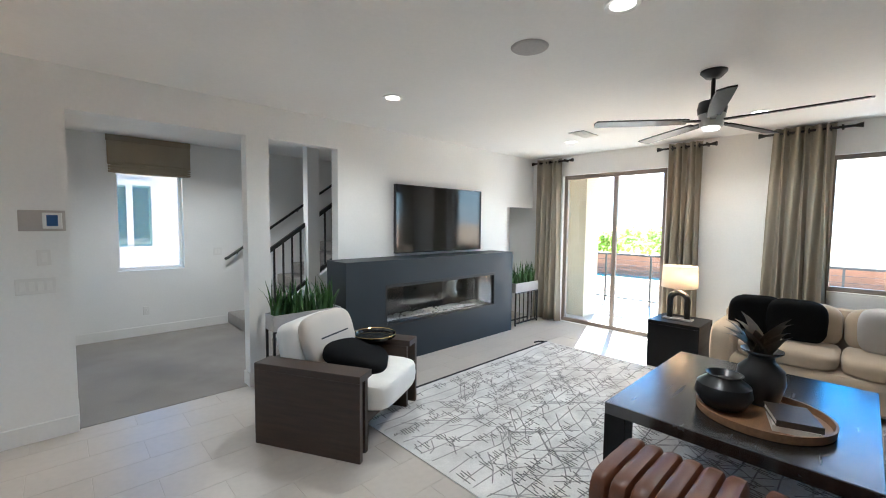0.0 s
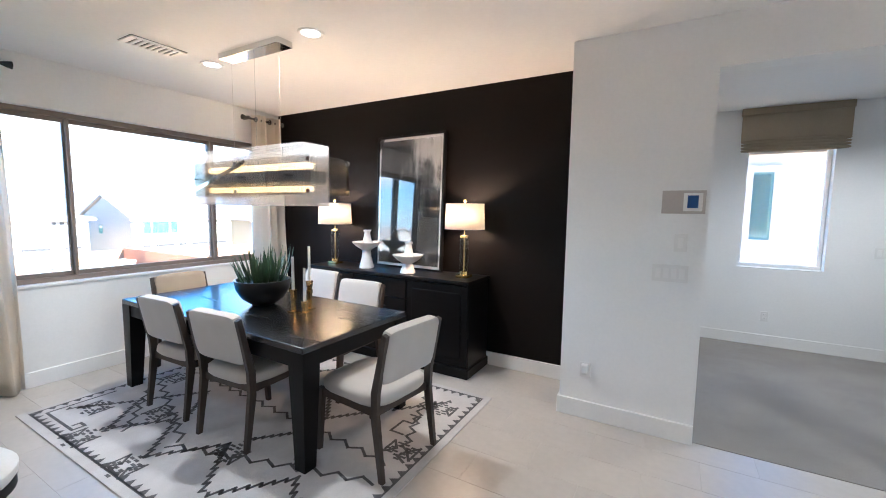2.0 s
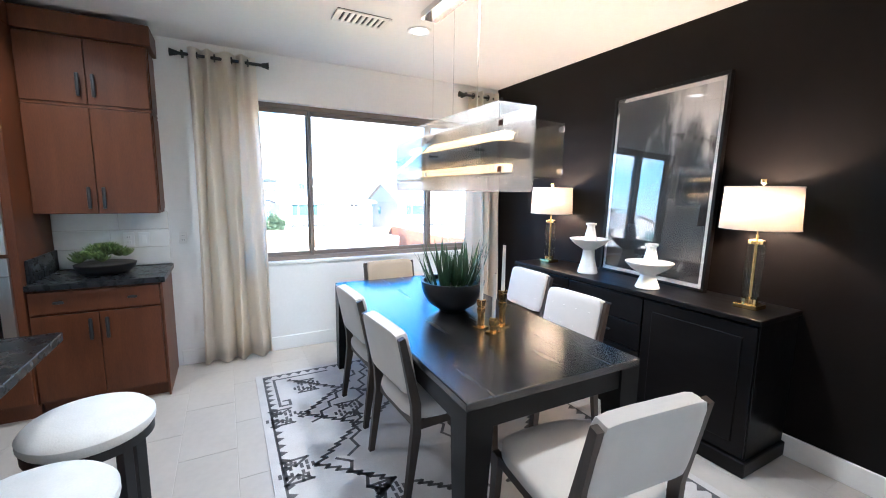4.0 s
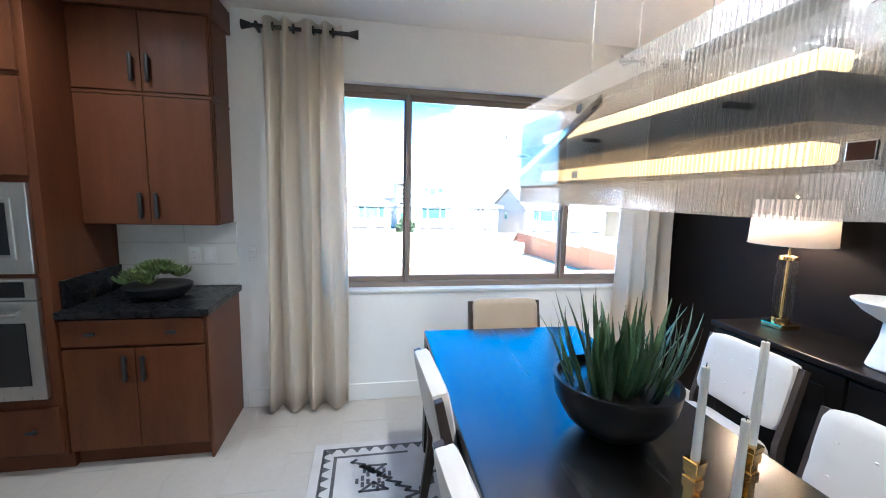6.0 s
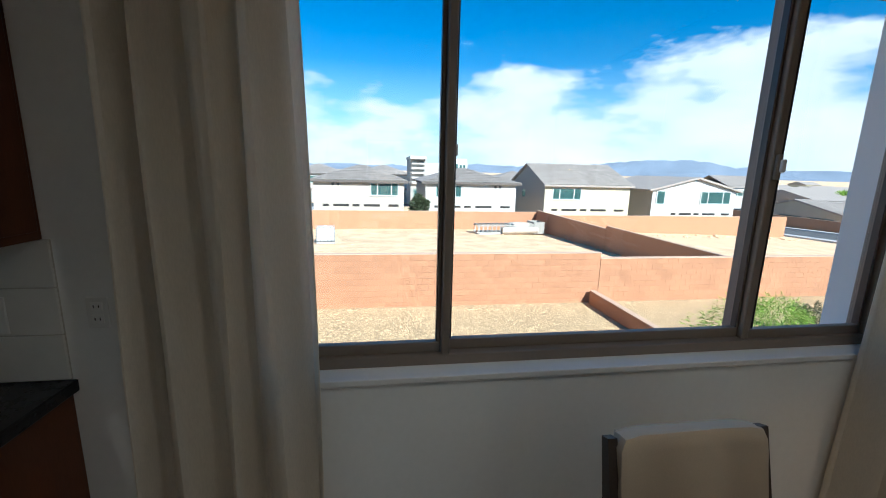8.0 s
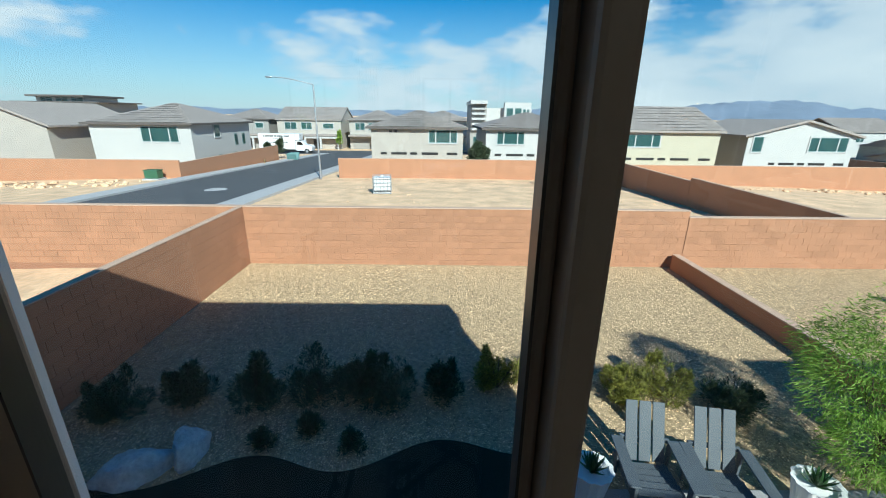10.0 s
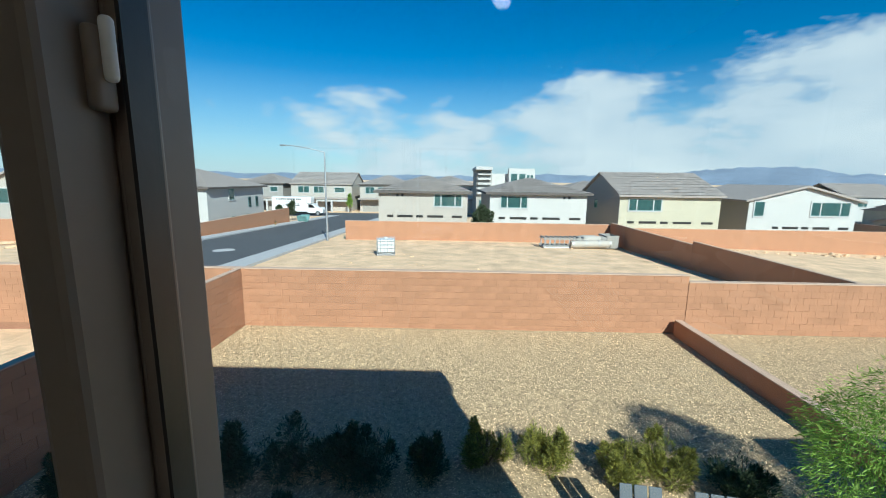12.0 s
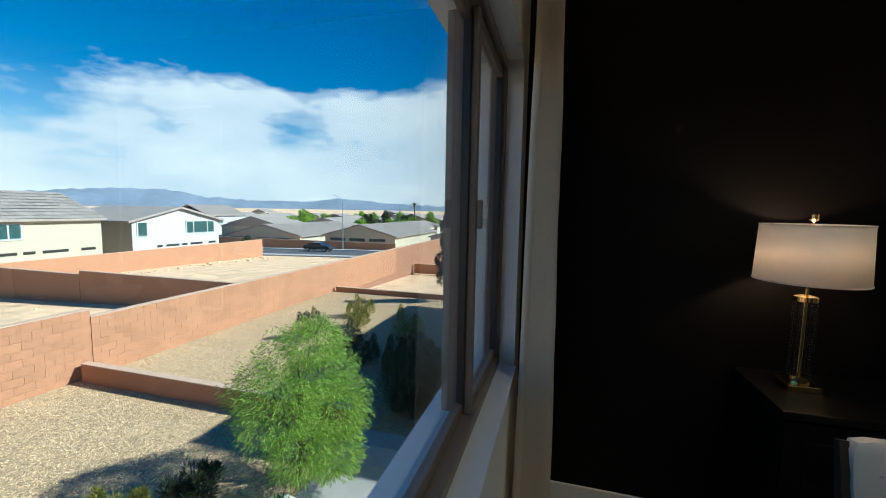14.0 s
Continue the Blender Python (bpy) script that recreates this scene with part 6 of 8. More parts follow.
def side_table():
    t = thing("side_table", "dark brown cube side table", "side table")
    x0, x1, y0, y1, h = 5.15, 5.68, 0.44, 0.96, 0.54
    part("top", box(BM(), x0, x1, y0, y1, h - 0.04, h, 0.004), M_BLACKWOOD, t)
    part("side", box(BM(), x0, x0 + 0.03, y0, y1, 0.0, h - 0.04, 0.003), M_BLACKWOOD, t)
    part("side", box(BM(), x1 - 0.03, x1, y0, y1, 0.0, h - 0.04, 0.003), M_BLACKWOOD, t)
    part("front", box(BM(), x0 + 0.03, x1 - 0.03, y0 + 0.01, y1 - 0.01, 0.02, h - 0.04), M_BLACKWOOD, t)
    lp = thing("arch_lamp", "table lamp with black arch base and white shade, lit", "lamp", pose(5.40, 0.72, h))
    part("base", box(BM(), -0.06, 0.06, -0.15, 0.15, 0, 0.02, 0.004), M_STEEL, lp)
    part("arch", tube(BM(), [(0, 0.09 * math.cos(q), 0.02 + 0.22 * 0 + (0.20 + 0.09 * math.sin(q)) if 0 <= q <= math.pi else 0.02) for q in [math.pi * i / 14 for i in range(15)]], 0.032, 12), M_IRON, lp, "black arch", True)
    for s in (-1, 1):
        part("arch_leg", cyl(BM(), (0, s * 0.09, 0.02), (0, s * 0.09, 0.23), 0.032, seg=14), M_IRON, lp, "", True)
    part("stem", cyl(BM(), (0, 0, 0.33), (0, 0, 0.40), 0.008, seg=10), M_BRASS, lp)
    b = BM()
    n = 40
    rings = [[b.verts.new((r * math.cos(2 * math.pi * i / n), r * math.sin(2 * math.pi * i / n), zz)) for i in range(n)] for r, zz in ((0.185, 0.375), (0.175, 0.62))]
    for i in range(n):
        b.faces.new((rings[0][i], rings[0][(i + 1) % n], rings[1][(i + 1) % n], rings[1][i]))
    sh = part("shade", b, M_SHADE, lp, "white linen drum shade", True)
    sh.modifiers.new("thickness", "SOLIDIFY").thickness = 0.003
    part("harp", cyl(BM(), (0, 0, 0.40), (0, 0, 0.61), 0.003, seg=8), M_BRASS, lp)
    for k in range(3):
        q = k * 2.094
        part("spider_arm", cyl(BM(), (0, 0, 0.60), (0.175 * math.cos(q), 0.175 * math.sin(q), 0.612), 0.002, seg=6), M_BRASS, lp)
    lamp("arch_lamp_bulb", "POINT", (5.40, 0.67, h + 0.49), 2.2, (1.0, 0.66, 0.38), 0.04)


side_table()


def ceiling_fan():
    t = thing("ceiling_fan", "black five-blade ceiling fan with a lit hub", "ceiling fan", pose(3.72, 0.09, 0))
    part("canopy", lathe(BM(), [(0.085, H), (0.085, H - 0.012), (0.05, H - 0.05), (0.018, H - 0.055)], seg=30), M_IRON, t, "", True)
    part("downrod", cyl(BM(), (0, 0, H - 0.05), (0, 0, 2.52), 0.014, seg=12), M_IRON, t, "", True)
    part("motor_housing", lathe(BM(), [(0.05, 2.53), (0.085, 2.52), (0.095, 2.47), (0.088, 2.43), (0.07, 2.42)], seg=30), M_IRON, t, "", True)
    part("motor_sleeve", lathe(BM(), [(0.088, 2.43), (0.074, 2.35), (0.07, 2.34), (0.05, 2.335)], seg=30), M_STEEL, t, "brushed steel sleeve", True)
    part("light_lens", lathe(BM(), [(0.055, 2.338), (0.05, 2.322), (0.02, 2.318)], seg=26), M_DOWN, t, "glowing lens", True)
    for k in range(5):
        a = -90 + 72 * k
        m = pose(0, 0, 2.385, 0, 0, a)
        part("blade_arm", box(BM(), 0.06, 0.20, -0.018, 0.018, -0.006, 0.006, 0.002, m), M_IRON, t)
        b = BM()
        prism(b, [(0.16, -0.045), (0.55, -0.058), (0.80, -0.050), (0.815, 0.0), (0.80, 0.05), (0.55, 0.05), (0.16, 0.04)], "z", -0.005, 0.005)
        bmesh.ops.transform(b, matrix=m @ pose(0, 0, 0, 9, 0, 0), verts=b.verts)
        part("blade", b, M_BLACKWOOD, t)


ceiling_fan()


# ---- outdoors ----
GX, GY = -4.5, 2.0


def gz(x, y):
    """Height of the land: level at the house, then falling away gently."""
    r = math.hypot(x - GX, y - GY)
    return -2.95 - 0.042 * max(0.0, min(r, 95.0) - 12.0) - 0.004 * max(0.0, min(r, 900) - 95.0)


def ground():
    bm = BM()
    rings = [0.0, 6, 12, 16, 20, 25, 30, 36, 43, 50, 60, 70, 82, 95, 120, 170, 260, 420, 700, 1200, 2200, 4200]
    n = 72
    prev = None
    c = bm.verts.new((GX, GY, -2.98))
    for r in rings[1:]:
        ring = []
        for i in range(n):
            a = 2 * math.pi * i / n
            x, y = GX + r * math.cos(a), GY + r * math.sin(a)
            z = gz(x, y) - 0.03
            ring.append(bm.verts.new((x, y, z)))
        for i in range(n):
            j = (i + 1) % n
            if prev is None:
                bm.faces.new((c, ring[i], ring[j]))
            else:
                bm.faces.new((prev[i], prev[j], ring[j], ring[i]))
        prev = ring
    setting("ground", bm, M_DIRT, "bare sandy desert ground", "ground", True)


ground()


def sheet(bm, x0, x1, y0, y1, dz, n=12, thick=0.0):
    """A patch laid on the land's slope."""
    k = max(2, n)
    g = [[bm.verts.new((x0 + (x1 - x0) * i / k, y0 + (y1 - y0) * j / k, gz(x0 + (x1 - x0) * i / k, y0 + (y1 - y0) * j / k) + dz)) for j in range(k + 1)] for i in range(k + 1)]
    for i in range(k):
        for j in range(k):
            bm.faces.new((g[i][j], g[i + 1][j], g[i + 1][j + 1], g[i][j + 1]))
    if thick:
        r = bmesh.ops.extrude_face_region(bm, geom=list(bm.faces))
        for v in r["geom"]:
            if isinstance(v, bmesh.types.BMVert):
                v.co.z -= thick
    return bm


setting("yard_ground", box(BM(), -16.13, -4.72, -4.2, 21.4, -3.2, -2.955), M_GRAVELBED, "tan gravel of the backyard", "gravel")
setting("road", sheet(BM(), -98, -17.5, -20.4, -10.9, 0.02, 24), M_ASPHALT, "grey asphalt side street", "road")
setting("cross_road", sheet(BM(), -98.5, -86.0, -150, 120, 0.03, 30), M_ASPHALT, "grey asphalt cross street", "road")
setting("east_road", sheet(BM(), -86, 30, 49.5, 60.5, 0.02, 30), M_ASPHALT, "grey asphalt street", "road")
for y0, y1 in ((-10.9, -9.3), (-22.2, -20.4)):
    setting("pavement", sheet(BM(), -86, -17.5, y0, y1, 0.14, 24, 0.16), M_CONCRETE, "pale concrete pavement with kerb", "pavement")
for y0, y1 in ((47.7, 49.5), (60.5, 62.2)):
    setting("pavement", sheet(BM(), -86, 30, y0, y1, 0.14, 24, 0.16), M_CONCRETE, "pale concrete pavement with kerb", "pavement")
setting("manhole_cover", lathe(BM(), [(0.75, 0.0), (0.75, 0.03), (0.45, 0.035)], (-33.5, -14.6, gz(-33.5, -14.6) + 0.01), 28), M_CONCRETE, "round concrete collar of a manhole", "manhole")
setting("patio", box(BM(), -8.15, -4.72, 3.32, 9.0, -3.1, -2.93, 0.01), M_PATIO, "grey concrete patio", "patio")


def turf():
    bm = BM()
    pts = []
    for i in range(49):
        y = -3.9 + 7.2 * i / 48
        pts.append((-8.53 - 0.12 * y - 0.2 * math.sin(2.5 * (y + 1.45)), y))
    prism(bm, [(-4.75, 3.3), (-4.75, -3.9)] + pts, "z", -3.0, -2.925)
    setting("artificial_turf", bm, M_TURF, "green artificial turf with a wavy edge, darkened for shade", "lawn")


turf()


def plain_wall(name, label, x0, x1, y0, y1, z0, z1, capped=True):
    t = tagged(new(name), label, "garden wall", "", "structure")
    part("wall_body", box(BM(), x0, x1, y0, y1, z0, z1), M_BLOCKJ, t)
    if capped:
        part("cap", box(BM(), x0 - 0.004, x1 + 0.004, y0 - 0.004, y1 + 0.004, z1 + 0.001, z1 + 0.03, 0.006), M_COPING, t)
    return t


# the block wall at the end of the yard; its blocks come last in the file
yard_wall = tagged(new("yard_wall"), "terracotta concrete block garden wall", "garden wall", "", "structure")
part("core", box(BM(), -16.31, -16.137, -4.2, 9.24, -3.4, -1.17), M_MORTAR, yard_wall)
part("cap", box(BM(), -16.335, -16.115, -4.2, 9.25, -1.165, -1.135, 0.006), M_COPING, yard_wall)
yard_wall_2 = tagged(new("yard_wall_2"), "lower stretch of the terracotta block wall", "garden wall", "", "structure")
part("core", box(BM(), -16.31, -16.137, 9.25, 60, -3.9, -1.37), M_MORTAR, yard_wall_2)
part("cap", box(BM(), -16.335, -16.115, 9.252, 60, -1.365, -1.335, 0.006), M_COPING, yard_wall_2)
yard_wall_3 = tagged(new("yard_wall_3"), "terracotta block wall of the neighbouring lot", "garden wall", "", "structure")
part("core", box(BM(), -16.31, -16.137, -15.4, -4.2, -3.4, -1.17), M_MORTAR, yard_wall_3)
part("cap", box(BM(), -16.335, -16.115, -15.4, -4.202, -1.165, -1.135, 0.006), M_COPING, yard_wall_3)
plain_wall("garden_wall_1", "stepped terracotta wall of the neighbouring lot", -16.31, -16.13, -60, -15.42, -3.6, -0.80)
side_wall = tagged(new("side_wall"), "terracotta block wall along the yard's side", "garden wall", "", "structure")
part("core", box(BM(), -16.13, -4.78, -4.36, -4.207, -3.4, -1.17), M_MORTAR, side_wall)
part("cap", box(BM(), -16.11, -4.78, -4.365, -4.198, -1.165, -1.14, 0.006), M_COPING, side_wall)
plain_wall("garden_wall_2", "low terracotta divider wall across the gravel", -15.98, -8.1, 8.86, 9.06, -3.1, -2.50)
plain_wall("garden_wall_3", "low terracotta divider wall of the next yard", -15.98, -8.1, 21.3, 21.5, -3.4, -2.72)
plain_wall("garden_wall_4", "low terracotta divider wall of a farther yard", -15.98, -8.1, 34, 34.2, -3.8, -3.0)
plain_wall("garden_wall_5", "low terracotta divider wall of a farther yard", -15.98, -8.1, 47, 47.2, -4.2, -3.2)
plain_wall("garden_wall_6", "terracotta wall behind the empty lot", -41.75, -41.55, -7.6, 17.4, -5.0, -2.32)
plain_wall("garden_wall_7", "terracotta wall behind the empty lot", -41.75, -41.55, 17.42, 46.0, -5.6, -2.62)
plain_wall("garden_wall_8", "terracotta wall between two empty lots", -28.8, -16.4, 16.9, 17.1, -4.6, -1.95)
plain_wall("garden_wall_9", "terracotta wall between two empty lots", -41.55, -28.82, 16.9, 17.1, -4.9, -2.15)
plain_wall("garden_wall_10", "terracotta wall along the side street", -66, -42.5, -22.75, -22.55, -6.2, -3.0)
plain_wall("garden_wall_11", "terracotta wall behind the neighbouring empty lot", -42.5, -42.3, -75, -22.55, -6.6, -2.75)
plain_wall("garden_wall_12", "brown wall along the far street", -86, -30, 63.4, 63.6, -8, -4.1)
plain_wall("garden_wall_13", "terracotta wall beyond the balcony", 55.0, 55.3, -60, 60, -6.5, -2.3)


# houses
def house_window(parent, face, u0, u1, z0, z1, at, panes=3, trim=True):
    """face: '+x', '-y' or '+y', the side that it looks to."""
    def bx(a, b, c, d, o0, o1, bev=0.0):
        if face == "+x":
            return box(BM(), at + o0, at + o1, a, b, c, d, bev)
        if face == "-y":
            return box(BM(), a, b, at - o1, at - o0, c, d, bev)
        return box(BM(), a, b, at + o0, at + o1, c, d, bev)
    w = part("window", bx(u0, u1, z0, z1, 0.004, 0.03), M_TEALCURT, parent)
    if trim:
        q = 0.13
        for a, b, c, d in ((u0 - q, u1 + q, z1, z1 + q), (u0 - q, u1 + q, z0 - q, z0), (u0 - q, u0, z0, z1), (u1, u1 + q, z0, z1)):
            part("frame", bx(a, b, c, d, 0.002, 0.07), M_WTRIM, w)
    ratio = (0.24, 0.52, 0.24) if panes == 3 else (1.0 / panes,) * panes
    a = u0
    for i, r in enumerate(ratio):
        b = a + (u1 - u0) * r
        part("pane", bx(a + 0.05, b - 0.05, z0 + 0.05, z1 - 0.05, 0.035, 0.045), M_PANEDARK, w)
        if i < len(ratio) - 1:
            part("mullion", bx(b - 0.06, b + 0.06, z0, z1, 0.03, 0.055), M_WTRIM, w)
        a = b
    return w


def hip_roof(t, x0, x1, y0, y1, ze, zr, along_y=True, over=0.5):
    b = BM()
    X0, X1, Y0, Y1 = x0 - over, x1 + over, y0 - over, y1 + over
    if along_y:
        s = min((X1 - X0) / 2, (Y1 - Y0) / 2 - 0.4)
        r = [((X0 + X1) / 2, Y0 + s), ((X0 + X1) / 2, Y1 - s)]
    else:
        s = min((Y1 - Y0) / 2, (X1 - X0) / 2 - 0.4)
        r = [(X0 + s, (Y0 + Y1) / 2), (X1 - s, (Y0 + Y1) / 2)]
    v = [b.verts.new((*p, ze)) for p in ((X0, Y0), (X1, Y0), (X1, Y1), (X0, Y1))]
    w = [b.verts.new((*p, zr)) for p in r]
    if along_y:
        for f in ((v[0], v[1], w[0]), (v[1], v[2], w[1], w[0]), (v[2], v[3], w[1]), (v[3], v[0], w[0], w[1])):
            b.faces.new(f)
    else:
        for f in ((v[0], v[1], w[1], w[0]), (v[1], v[2], w[1]), (v[2], v[3], w[0], w[1]), (v[3], v[0], w[0])):
            b.faces.new(f)
    b.faces.new(v)
    rf = part("roof", b, M_ROOF, t, "grey-brown concrete tile roof")
    part("fascia", box(BM(), X0, X1, Y0, Y1, ze - 0.22, ze - 0.003), M_FASCIA, t)
    courses(rf, X1, Y0, Y1, ze, zr, (X0 + X1) / 2, s if along_y else 0)
    return rf


def courses(parent, xe, y0, y1, ze, zr, xr, inset, n=9):
    """Tile courses on the slope that looks to +x."""
    b = BM()
    for k in range(n):
        u0, u1 = k / n, (k + 1) / n
        xa, xb = xe + (xr - xe) * u0, xe + (xr - xe) * u1
        za, zb = ze + (zr - ze) * u0, ze + (zr - ze) * u1
        ya, yb = y0 + inset * u0 + 0.05, y1 - inset * u0 - 0.05
        ya2, yb2 = y0 + inset * u1 + 0.05, y1 - inset * u1 - 0.05
        if yb - ya < 0.2:
            break
        m = max(1, int((yb - ya) / 0.6))
        for i in range(m):
            p0, p1 = ya + (yb - ya) * i / m, ya + (yb - ya) * (i + 1) / m
            q0, q1 = max(p0, ya2), min(p1, yb2)
            if q1 - q0 < 0.02:
                continue
            vs = [b.verts.new(c) for c in ((xa, p0 + 0.01, za + 0.07), (xa, p1 - 0.01, za + 0.07), (xb, q1 - 0.01, zb + 0.02), (xb, q0 + 0.01, zb + 0.02))]
            b.faces.new(vs)
    ob = part("roof_tiles", b, M_ROOF, parent)
    tagged(ob, kind="stuff")


def gable_roof_y(t, x0, x1, y0, y1, ze, zr, over=0.45):
    """Ridge along y; slopes look to +x and -x."""
    xm = (x0 + x1) / 2
    sl = (zr - ze) / (x1 + over - xm)
    b = BM()
    prism(b, [(x0 - over, ze), (xm, zr), (x1 + over, ze), (x1 + over, ze - 0.2), (xm, zr - 0.2), (x0 - over, ze - 0.2)], "y", y0 - 0.3, y1 + 0.3)
    rf = part("roof", b, M_ROOF, t, "grey-brown concrete tile roof")
    courses(rf, x1 + over, y0 - 0.3, y1 + 0.3, ze, zr, xm, 0)
    return rf


def house_body(name_label, x0, x1, y0, y1, zb, zt, m):
    t = thing("house", name_label, "house", group="houses across the empty lots")
    part("wall", box(BM(), x0, x1, y0, y1, zb, zt), m, t)
    return t


def slots(t, x, y0, y1, z):
    """Dark strip vents low on the rear wall."""
    for a, b in ((0.08, 0.15), (0.2, 0.38), (0.42, 0.5), (0.55, 0.74), (0.84, 0.96)):
        part("low_window", box(BM(), x + 0.003, x + 0.03, y0 + (y1 - y0) * a, y0 + (y1 - y0) * b, z - 0.25, z), M_FRAMEDARK, t)


def small_vents(t, x, y, z):
    for k in (0, 0.55):
        part("vent", box(BM(), x + 0.003, x + 0.04, y + k, y + k + 0.28, z, z + 0.26), M_FRAMEDARK, t)


# second row: two-storey houses beyond the far wall
h = house_body("beige stucco two-storey house with hip roof", -60, -48, -5.6, 4.0, -6, 0.2, M_STUCCO_T)
hip_roof(h, -60, -48, -5.6, 4.0, 0.32, 2.0)
house_window(h, "+x", 0.45, 3.35, -1.25, 0.0, -48)
small_vents(h, -48, -3.7, -0.25)
slots(h, -48, -5.4, 3.8, -2.25)
h = house_body("white stucco two-storey house with hip roof", -60, -48, 6.4, 16.8, -6, 0.2, M_STUCCO_W)
hip_roof(h, -60, -48, 6.4, 16.8, 0.32, 1.9)
house_window(h, "+x", 7.6, 10.4, -1.3, -0.1, -48)
small_vents(h, -48, 14.2, -0.3)
slots(h, -48, 6.6, 16.6, -2.3)
h = house_body("cream stucco two-storey house with side gable", -60, -48, 20.3, 31.0, -6.4, 0.15, M_STUCCO_C)
gable_roof_y(h, -60, -48, 20.3, 31.0, 0.25, 2.75)
# side turned from the sun: its shade is put in as grey
part("gable_wall", prism(BM(), [(-60, 0.15), (-48, 0.15), (-54, 2.5)], "y", 20.28, 20.5), M_STUCCO_G, h, "gable of the cream house, greyed as its shaded side")
part("side_wall", box(BM(), -60, -48.02, 20.27, 20.3, -6.4, 0.15), M_STUCCO_G, h)
house_window(h, "+x", 21.3, 24.7, -1.4, -0.2, -48)
house_window(h, "-y", -55.5, -54.5, -1.6, -0.6, 20.27, 1, False)
slots(h, -48, 20.4, 30.8, -2.55)
h = house_body("pale blue-grey stucco house with front gable", -60, -48, 34.0, 45.4, -6.8, 0.0, M_STUCCO_W)
bm_ = BM()
prism(bm_, [(33.4, -0.1), (39.7, 1.5), (46.0, -0.1), (46.0, -0.32), (39.7, 1.28), (33.4, -0.32)], "x", -60.3, -47.6)
part("roof", bm_, M_ROOF, h)
part("gable_wall", prism(BM(), [(34.0, 0.0), (45.4, 0.0), (39.7, 1.30)], "x", -60, -48), M_STUCCO_W, h)
# sunless side of the pale house, shade given by a grey skin
part("side_wall", box(BM(), -60, -48.02, 33.97, 34.0, -6.8, 0.0), M_STUCCO_G, h)
house_window(h, "+x", 40.6, 44.6, -1.7, -0.3, -48)
house_window(h, "+x", 34.6, 35.6, -1.8, -0.3, -48, 1)
slots(h, -48, 36, 45.2, -2.9)
# houses beyond the left-hand lot
h = house_body("white stucco two-storey corner house with hip roof", -62, -48.5, -35.2, -24.6, -7, 0.3, M_STUCCO_W)
hip_roof(h, -62, -48.5, -35.2, -24.6, 0.42, 2.5)
house_window(h, "+x", -29.8, -26.0, -1.5, 0.0, -48.5)
house_window(h, "+y", -54.2, -53.0, -1.2, 0.1, -24.6, 1)
for a in (-58.4, -60.4):
    house_window(h, "+y", a, a + 0.8, -2.4, -1.0, -24.6, 1, False)
for a in (-54.0, -57.5):
    house_window(h, "+y", a, a + 0.7, -4.2, -3.2, -24.6, 1, False)
h = house_body("beige stucco house with front gable", -60, -47, -48.5, -38.2, -7, 0.2, M_STUCCO_T)
bm_ = BM()
prism(bm_, [(-49.1, 0.1), (-43.35, 2.4), (-37.6, 0.1), (-37.6, -0.12), (-43.35, 2.18), (-49.1, -0.12)], "x", -60.3, -46.6)
part("roof", bm_, M_ROOF, h)
part("gable_wall", prism(BM(), [(-48.5, 0.2), (-38.2, 0.2), (-43.35, 2.16)], "x", -60, -47), M_STUCCO_T, h)
house_window(h, "+x", -47.6, -44.2, -1.5, 0.0, -47)
for k, (a, b, mm) in enumerate(((-62, -50.5, M_STUCCO_T), (-77, -64.5, M_STUCCO_W), (-92, -79.5, M_STUCCO_T))):
    h = house_body("stucco two-storey house with hip roof", -60, -47.5, a, b, -7.5, 0.1, mm)
    hip_roof(h, -60, -47.5, a, b, 0.22, 2.1)
    house_window(h, "+x", a + 2, a + 6, -1.8, -0.2, -47.5)
    small_vents(h, -47.5, b - 3, -0.3)
# across the cross street
def street_house(y0, y1, mm, gable, dx=0.0, top=0.1):
    x1 = -104 - dx
    h = house_body("stucco street-front house with garage and porch", x1 - 14, x1, y0, y1, -9, top, mm)
    if gable:
        gable_roof_y(h, x1 - 14, x1, y0, y1, top + 0.1, top + 3.0)
        part("gable_wall", prism(BM(), [(x1 - 14, top), (x1, top), (x1 - 7, top + 2.7)], "y", y1 - 0.2, y1 + 0.02), mm, h)
    else:
        hip_roof(h, x1 - 14, x1, y0, y1, top + 0.1, top + 2.4)
    w = (y1 - y0)
    house_window(h, "+x", y0 + w * 0.12, y0 + w * 0.30, top - 2.1, top - 0.6, x1, 2)
    house_window(h, "+x", y0 + w * 0.38, y0 + w * 0.54, top - 2.1, top - 0.6, x1, 2)
    house_window(h, "+x", y0 + w * 0.72, y0 + w * 0.88, top - 1.9, top - 0.8, x1, 1)
    part("porch_roof", box(BM(), x1, x1 + 2.2, y0, y1, top - 3.6, top - 3.2, 0.05), M_ROOF, h)
    part("porch_beam", box(BM(), x1 + 1.6, x1 + 2.0, y0 + w * 0.45, y1, top - 4.1, top - 3.6), M_WTRIM, h)
    for f in (0.46, 0.7, 0.97):
        part("porch_post", box(BM(), x1 + 1.6, x1 + 2.0, y0 + w * f - 0.2, y0 + w * f + 0.2, -7.4, top - 4.1), M_WTRIM, h)
    part("garage_door", box(BM(), x1 + 0.005, x1 + 0.08, y0 + w * 0.06, y0 + w * 0.42, -7.2, top - 4.3, 0.02), M_STUCCO_G, h)
    part("front_door", box(BM(), x1 + 0.005, x1 + 0.08, y0 + w * 0.55, y0 + w * 0.64, -7.2, top - 4.4, 0.02), M_FRAMEDARK, h)


